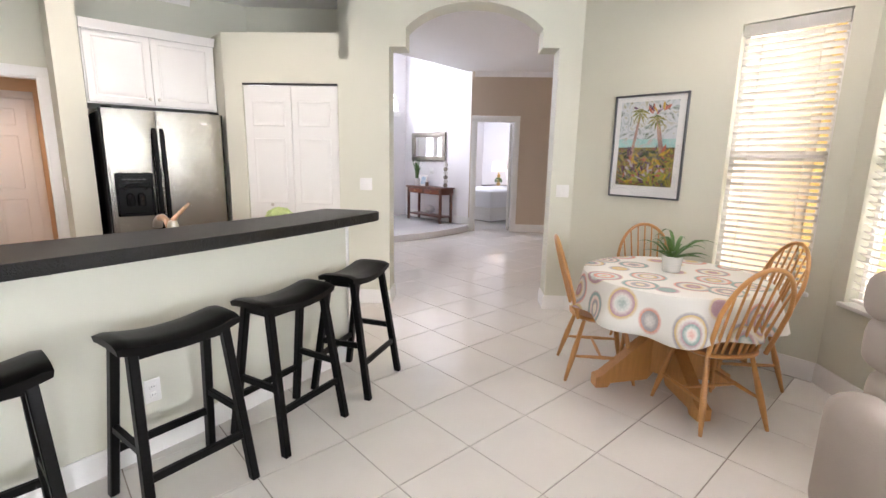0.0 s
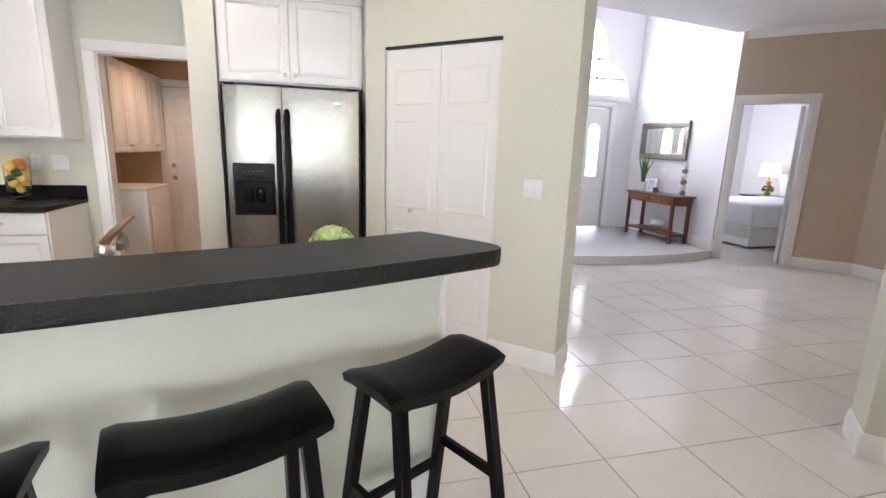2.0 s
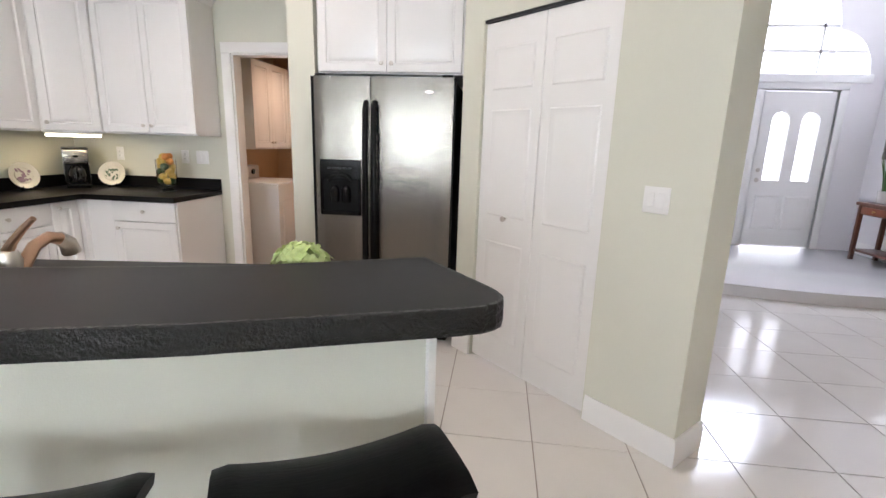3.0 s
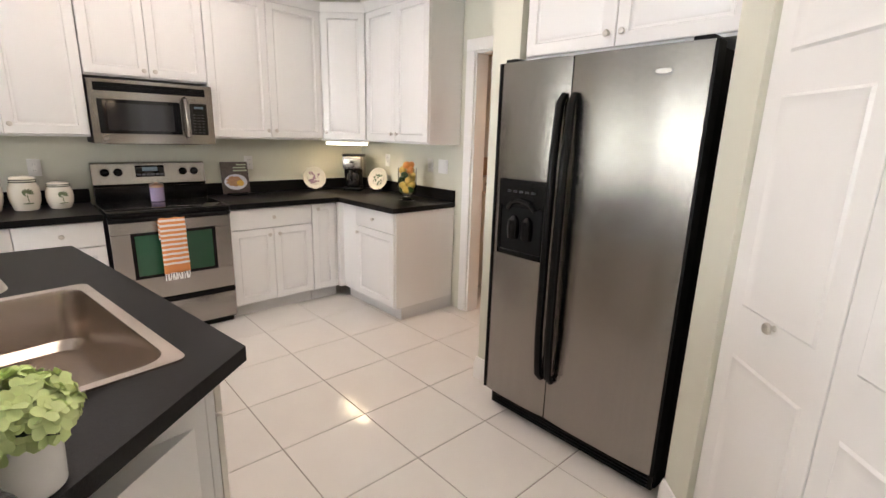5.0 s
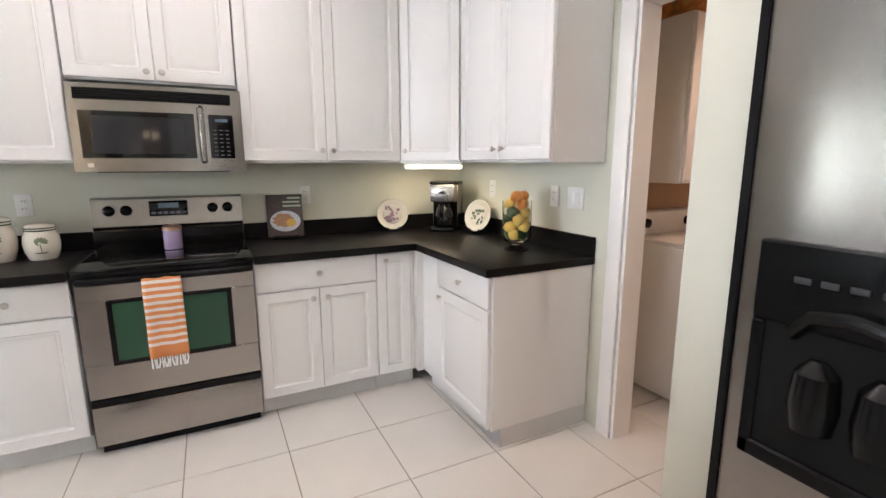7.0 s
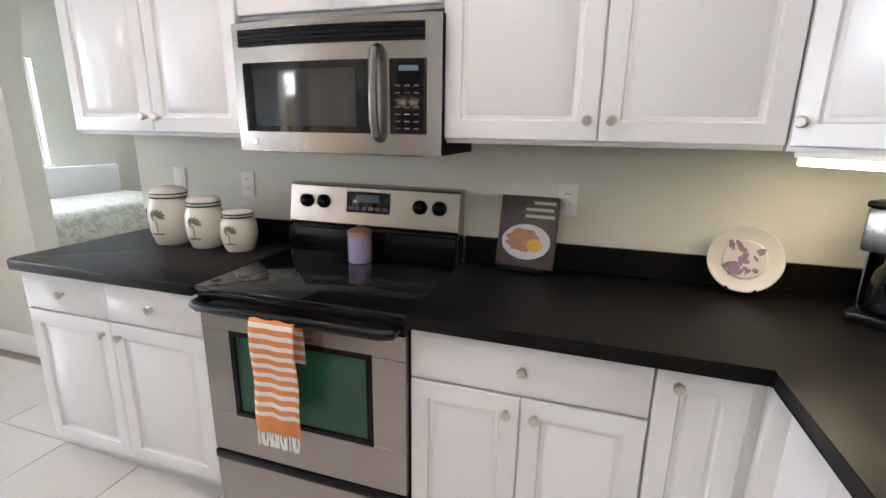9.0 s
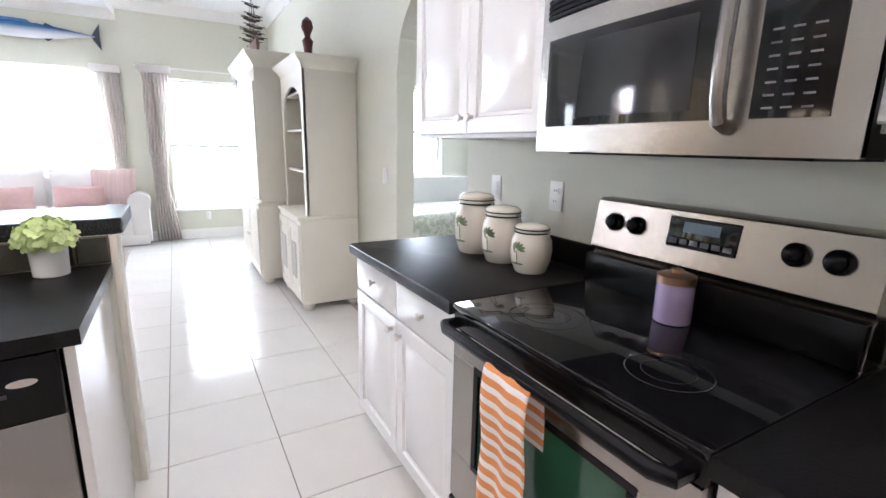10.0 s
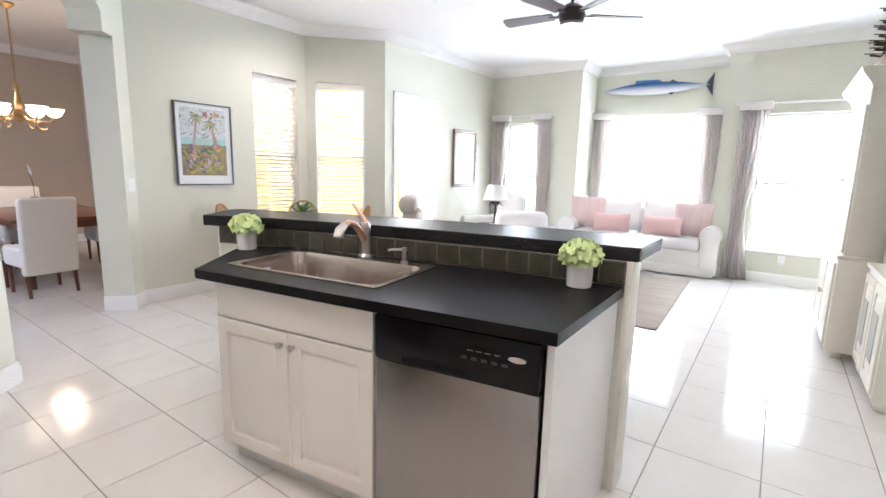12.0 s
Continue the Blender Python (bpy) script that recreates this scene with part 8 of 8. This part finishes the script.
part("vase", lathe([(0.05, 0), (0.065, 0.05), (0.05, 0.14), (0.03, 0.19), (0.04, 0.21), (0.035, 0.21), (0.002, 0.18)], 20), M_DARKWOOD, vs2)
part("stem", tube([(0, 0, 0.19), (0.02, 0, 0.35), (0.0, 0.03, 0.48), (-0.08, 0.05, 0.52)], 0.004, 6), M_DARKLEAF, vs2)
of = bm_new()
for k in range(7):
    for p in range(5):
        a = p * 1.2566
        t = bmesh.new()
        t.faces.new([t.verts.new(c) for c in ((0, 0, 0), (0.02, 0.012, 0.006), (0.038, 0, 0.002), (0.02, -0.012, 0.006))])
        add_mesh(of, t, Matrix.Translation((-0.10 + 0.022 * k, 0.05 - 0.006 * k, 0.52 - 0.012 * (k - 3) ** 2 * 0.4)) @ Matrix.Rotation(1.2, 4, 'X') @ Matrix.Rotation(a, 4, 'Z'))
part("blossoms", of, M_WHITECER, vs2)

# ---- laundry ----
def machine(y0, label, name):
    root = thing(name, label, name.replace("_", " "), "laundry machines", pose(1.69, y0, 0, 0, 0, 90))
    part("body", box(0, 0.68, 0.0, 0.68, 0.02, 0.92, 0.015), M_TRIM, root)
    part("lid", box(0.01, 0.67, 0.0, 0.56, 0.92, 0.94, 0.008), M_TRIM, root)
    c = box(0.0, 0.68, 0.56, 0.68, 0.92, 1.08, 0.015)
    part("console", c, M_TRIM, root)
    part("door", box(0.08, 0.60, -0.012, 0.0, 0.28, 0.76, 0.01), M_TRIM, root)
    part("lower_panel", box(0.01, 0.67, -0.004, 0.0, 0.05, 0.22, 0.004), M_TRIM, root)
    for i in range(2):
        part("control_knob", lathe([(0.03, 0), (0.028, 0.02), (0.01, 0.024)], 16), M_BLACKP, root, at=pose(0.15 + i * 0.38, 0.56, 1.01, 90, 0, 0))
    return root


machine(5.88, "white top-loading washing machine in the laundry", "washing_machine")
for y0 in (5.88, 6.63):
    cabinet("peach-lit white wall cabinet above the laundry machines", pose(1.47, y0, 0, 0, 0, 90), 0.74, 1.27, 2.15, 0.53, [("door", 0, 0.37, 1.28, 2.14, (0.34, 1.34)), ("door", 0.37, 0.74, 1.28, 2.14, (0.40, 1.34))], "laundry wall cabinets")
vb = thing("basket", "orange and green woven basket on the laundry cabinet", "basket", at=pose(1.22, 6.1, 2.15))
part("bowl", lathe([(0.08, 0), (0.12, 0.03), (0.15, 0.12), (0.145, 0.12), (0.11, 0.035), (0.002, 0.02)], 20), painting("fruit_basket", 3.3, [(0.10, 0.16, 0.04), (0.62, 0.22, 0.05), (0.55, 0.40, 0.08)]), vb)

# ---- side room glimpse ----
sb = thing("daybed", "daybed with a white frame and a leafy quilt", "bed", at=pose(-1.2, -0.35, 0))
part("frame", box(-0.95, 0.95, -0.55, -0.50, 0, 1.0, 0.02), M_TRIM, sb)
part("mattress", box(-0.95, 0.95, -0.5, 0.55, 0.25, 0.55, 0.06, 3), M_SOFA, sb)
part("quilt", box(-0.97, 0.97, -0.45, 0.57, 0.20, 0.72, 0.12, 4), painting("leafy_quilt", 6.0, [(0.62, 0.62, 0.52), (0.70, 0.70, 0.62), (0.42, 0.46, 0.34), (0.70, 0.68, 0.62)]), sb)
for x in (-0.9, 0.9):
    for y in (-0.5, 0.5):
        part("leg", box(x - 0.03, x + 0.03, y - 0.03, y + 0.03, 0, 0.25), M_TRIM, sb)

# ---- recessed ceiling lights ----
for cx, cy in CANS:
    can = thing("recessed_light", "lit recessed ceiling can light with a white trim ring", "ceiling light", "recessed can lights", pose(cx, cy, CEIL - 0.004))
    part("trim_ring", lathe([(0.075, 0.0), (0.095, 0.0), (0.093, -0.006), (0.078, -0.004)], 28), M_TRIM, can)
    part("lens", lathe([(0.02, 0.001), (0.05, 0.001), (0.05, 0.003), (0.02, 0.003)], 24), M_CANGLOW, can, "glowing ring lens")

# ---- patio furniture seen through the blinds ----
pt = thing("patio_table", "white metal patio table outside the nook window", "table", at=pose(7.9, -0.75, -0.03))
part("tabletop", lathe([(0.45, 0.70), (0.46, 0.71), (0.45, 0.72)], 28), M_TRIM, pt)
part("pedestal", lathe([(0.25, 0), (0.22, 0.02), (0.03, 0.04), (0.03, 0.70)], 16), M_TRIM, pt)


# ---- the hall suite and the sitting group at their full size and place ----
HALL = Matrix.Translation((3.15, 0.72, 0)) @ Matrix.Diagonal((1.12, 1.12, 1.13, 1)) @ Matrix.Translation((-3.2, -0.7, 0))
SITTING = Matrix.Translation((1.052, 3.97, 0)) @ Matrix.Rotation(radians(2), 4, 'Z') @ Matrix.Scale(1.05, 4) @ Matrix.Translation((-1.142, -3.953, 0))
SEATS = ("sofa", "throw_pillow", "rug", "coffee_table", "armchair", "side_table", "table_lamp", "greenery_garland")
bpy.context.view_layer.update()
for ob in [o for o in scene.objects if o.parent is None and o.type in ('MESH', 'EMPTY')]:
    c = ob.matrix_world @ (sum((Vector(p) for p in ob.bound_box), Vector()) / 8 if ob.type == 'MESH' else Vector())
    if c.x > 5.35 and 4.05 < c.y < 10 and ob.name != "ceiling_hall":
        ob.matrix_basis = HALL @ ob.matrix_basis
    elif c.y < 0.3 and 0.9 < c.x < 5.2 and ob.name.split(".")[0] in SEATS:
        ob.matrix_basis = SITTING @ ob.matrix_basis


# ---- floor tiles ----
PITCH, GX, GY = 0.452, 1.435, 3.384
FLOOR = bpy.data.objects["floor"]


def in_poly(x, y, poly):
    c = False
    for (x0, y0), (x1, y1) in zip(poly, poly[1:] + poly[:1]):
        if (y0 > y) != (y1 > y) and x < (x1 - x0) * (y - y0) / (y1 - y0) + x0:
            c = not c
    return c


HOUSE = [(-0.1, FAR_M - 0.1), (5.40, FAR_M - 0.1), (5.40, -0.65), (6.1, 0.05), (6.1, 0.87), (10.8, 0.87), (10.8, 4.1), (13.0, 4.1), (13.0, 9.0), (9.6, 9.0), (8.9, 6.5), (5.9, 6.5), (5.4, 5.4), (2.9, 5.4), (2.9, 7.3), (0.5, 7.3), (0.5, 5.4), (-0.1, 5.4)]
tile_me = make("floor_tile", box(0.0025, PITCH - 0.0025, 0.0025, PITCH - 0.0025, -0.006, 0.0, 0.0012, 1), M_TILE)
cells = []
for i in range(-5, 26):
    for j in range(-18, 14):
        x, y = GX + PITCH * i, GY + PITCH * j
        if in_poly(x + PITCH / 2, y + PITCH / 2, HOUSE):
            cells.append((math.hypot(x - 3.0, y - 2.2), x, y))
cells.sort()
rest = bm_new()
for k, (_, x, y) in enumerate(cells):
    if k < 300:
        ob = new("tile", tile_me)
        ob.parent = FLOOR
        ob.matrix_basis = Matrix.Translation((x, y, random.uniform(-0.0004, 0.0002)))
    else:
        t = bmesh.new()
        t.from_mesh(tile_me)
        bmesh.ops.translate(t, verts=t.verts, vec=(x, y, 0))
        add_mesh(rest, t)
part("far_tiles", rest, M_TILE, FLOOR)["kind"] = "stuff"
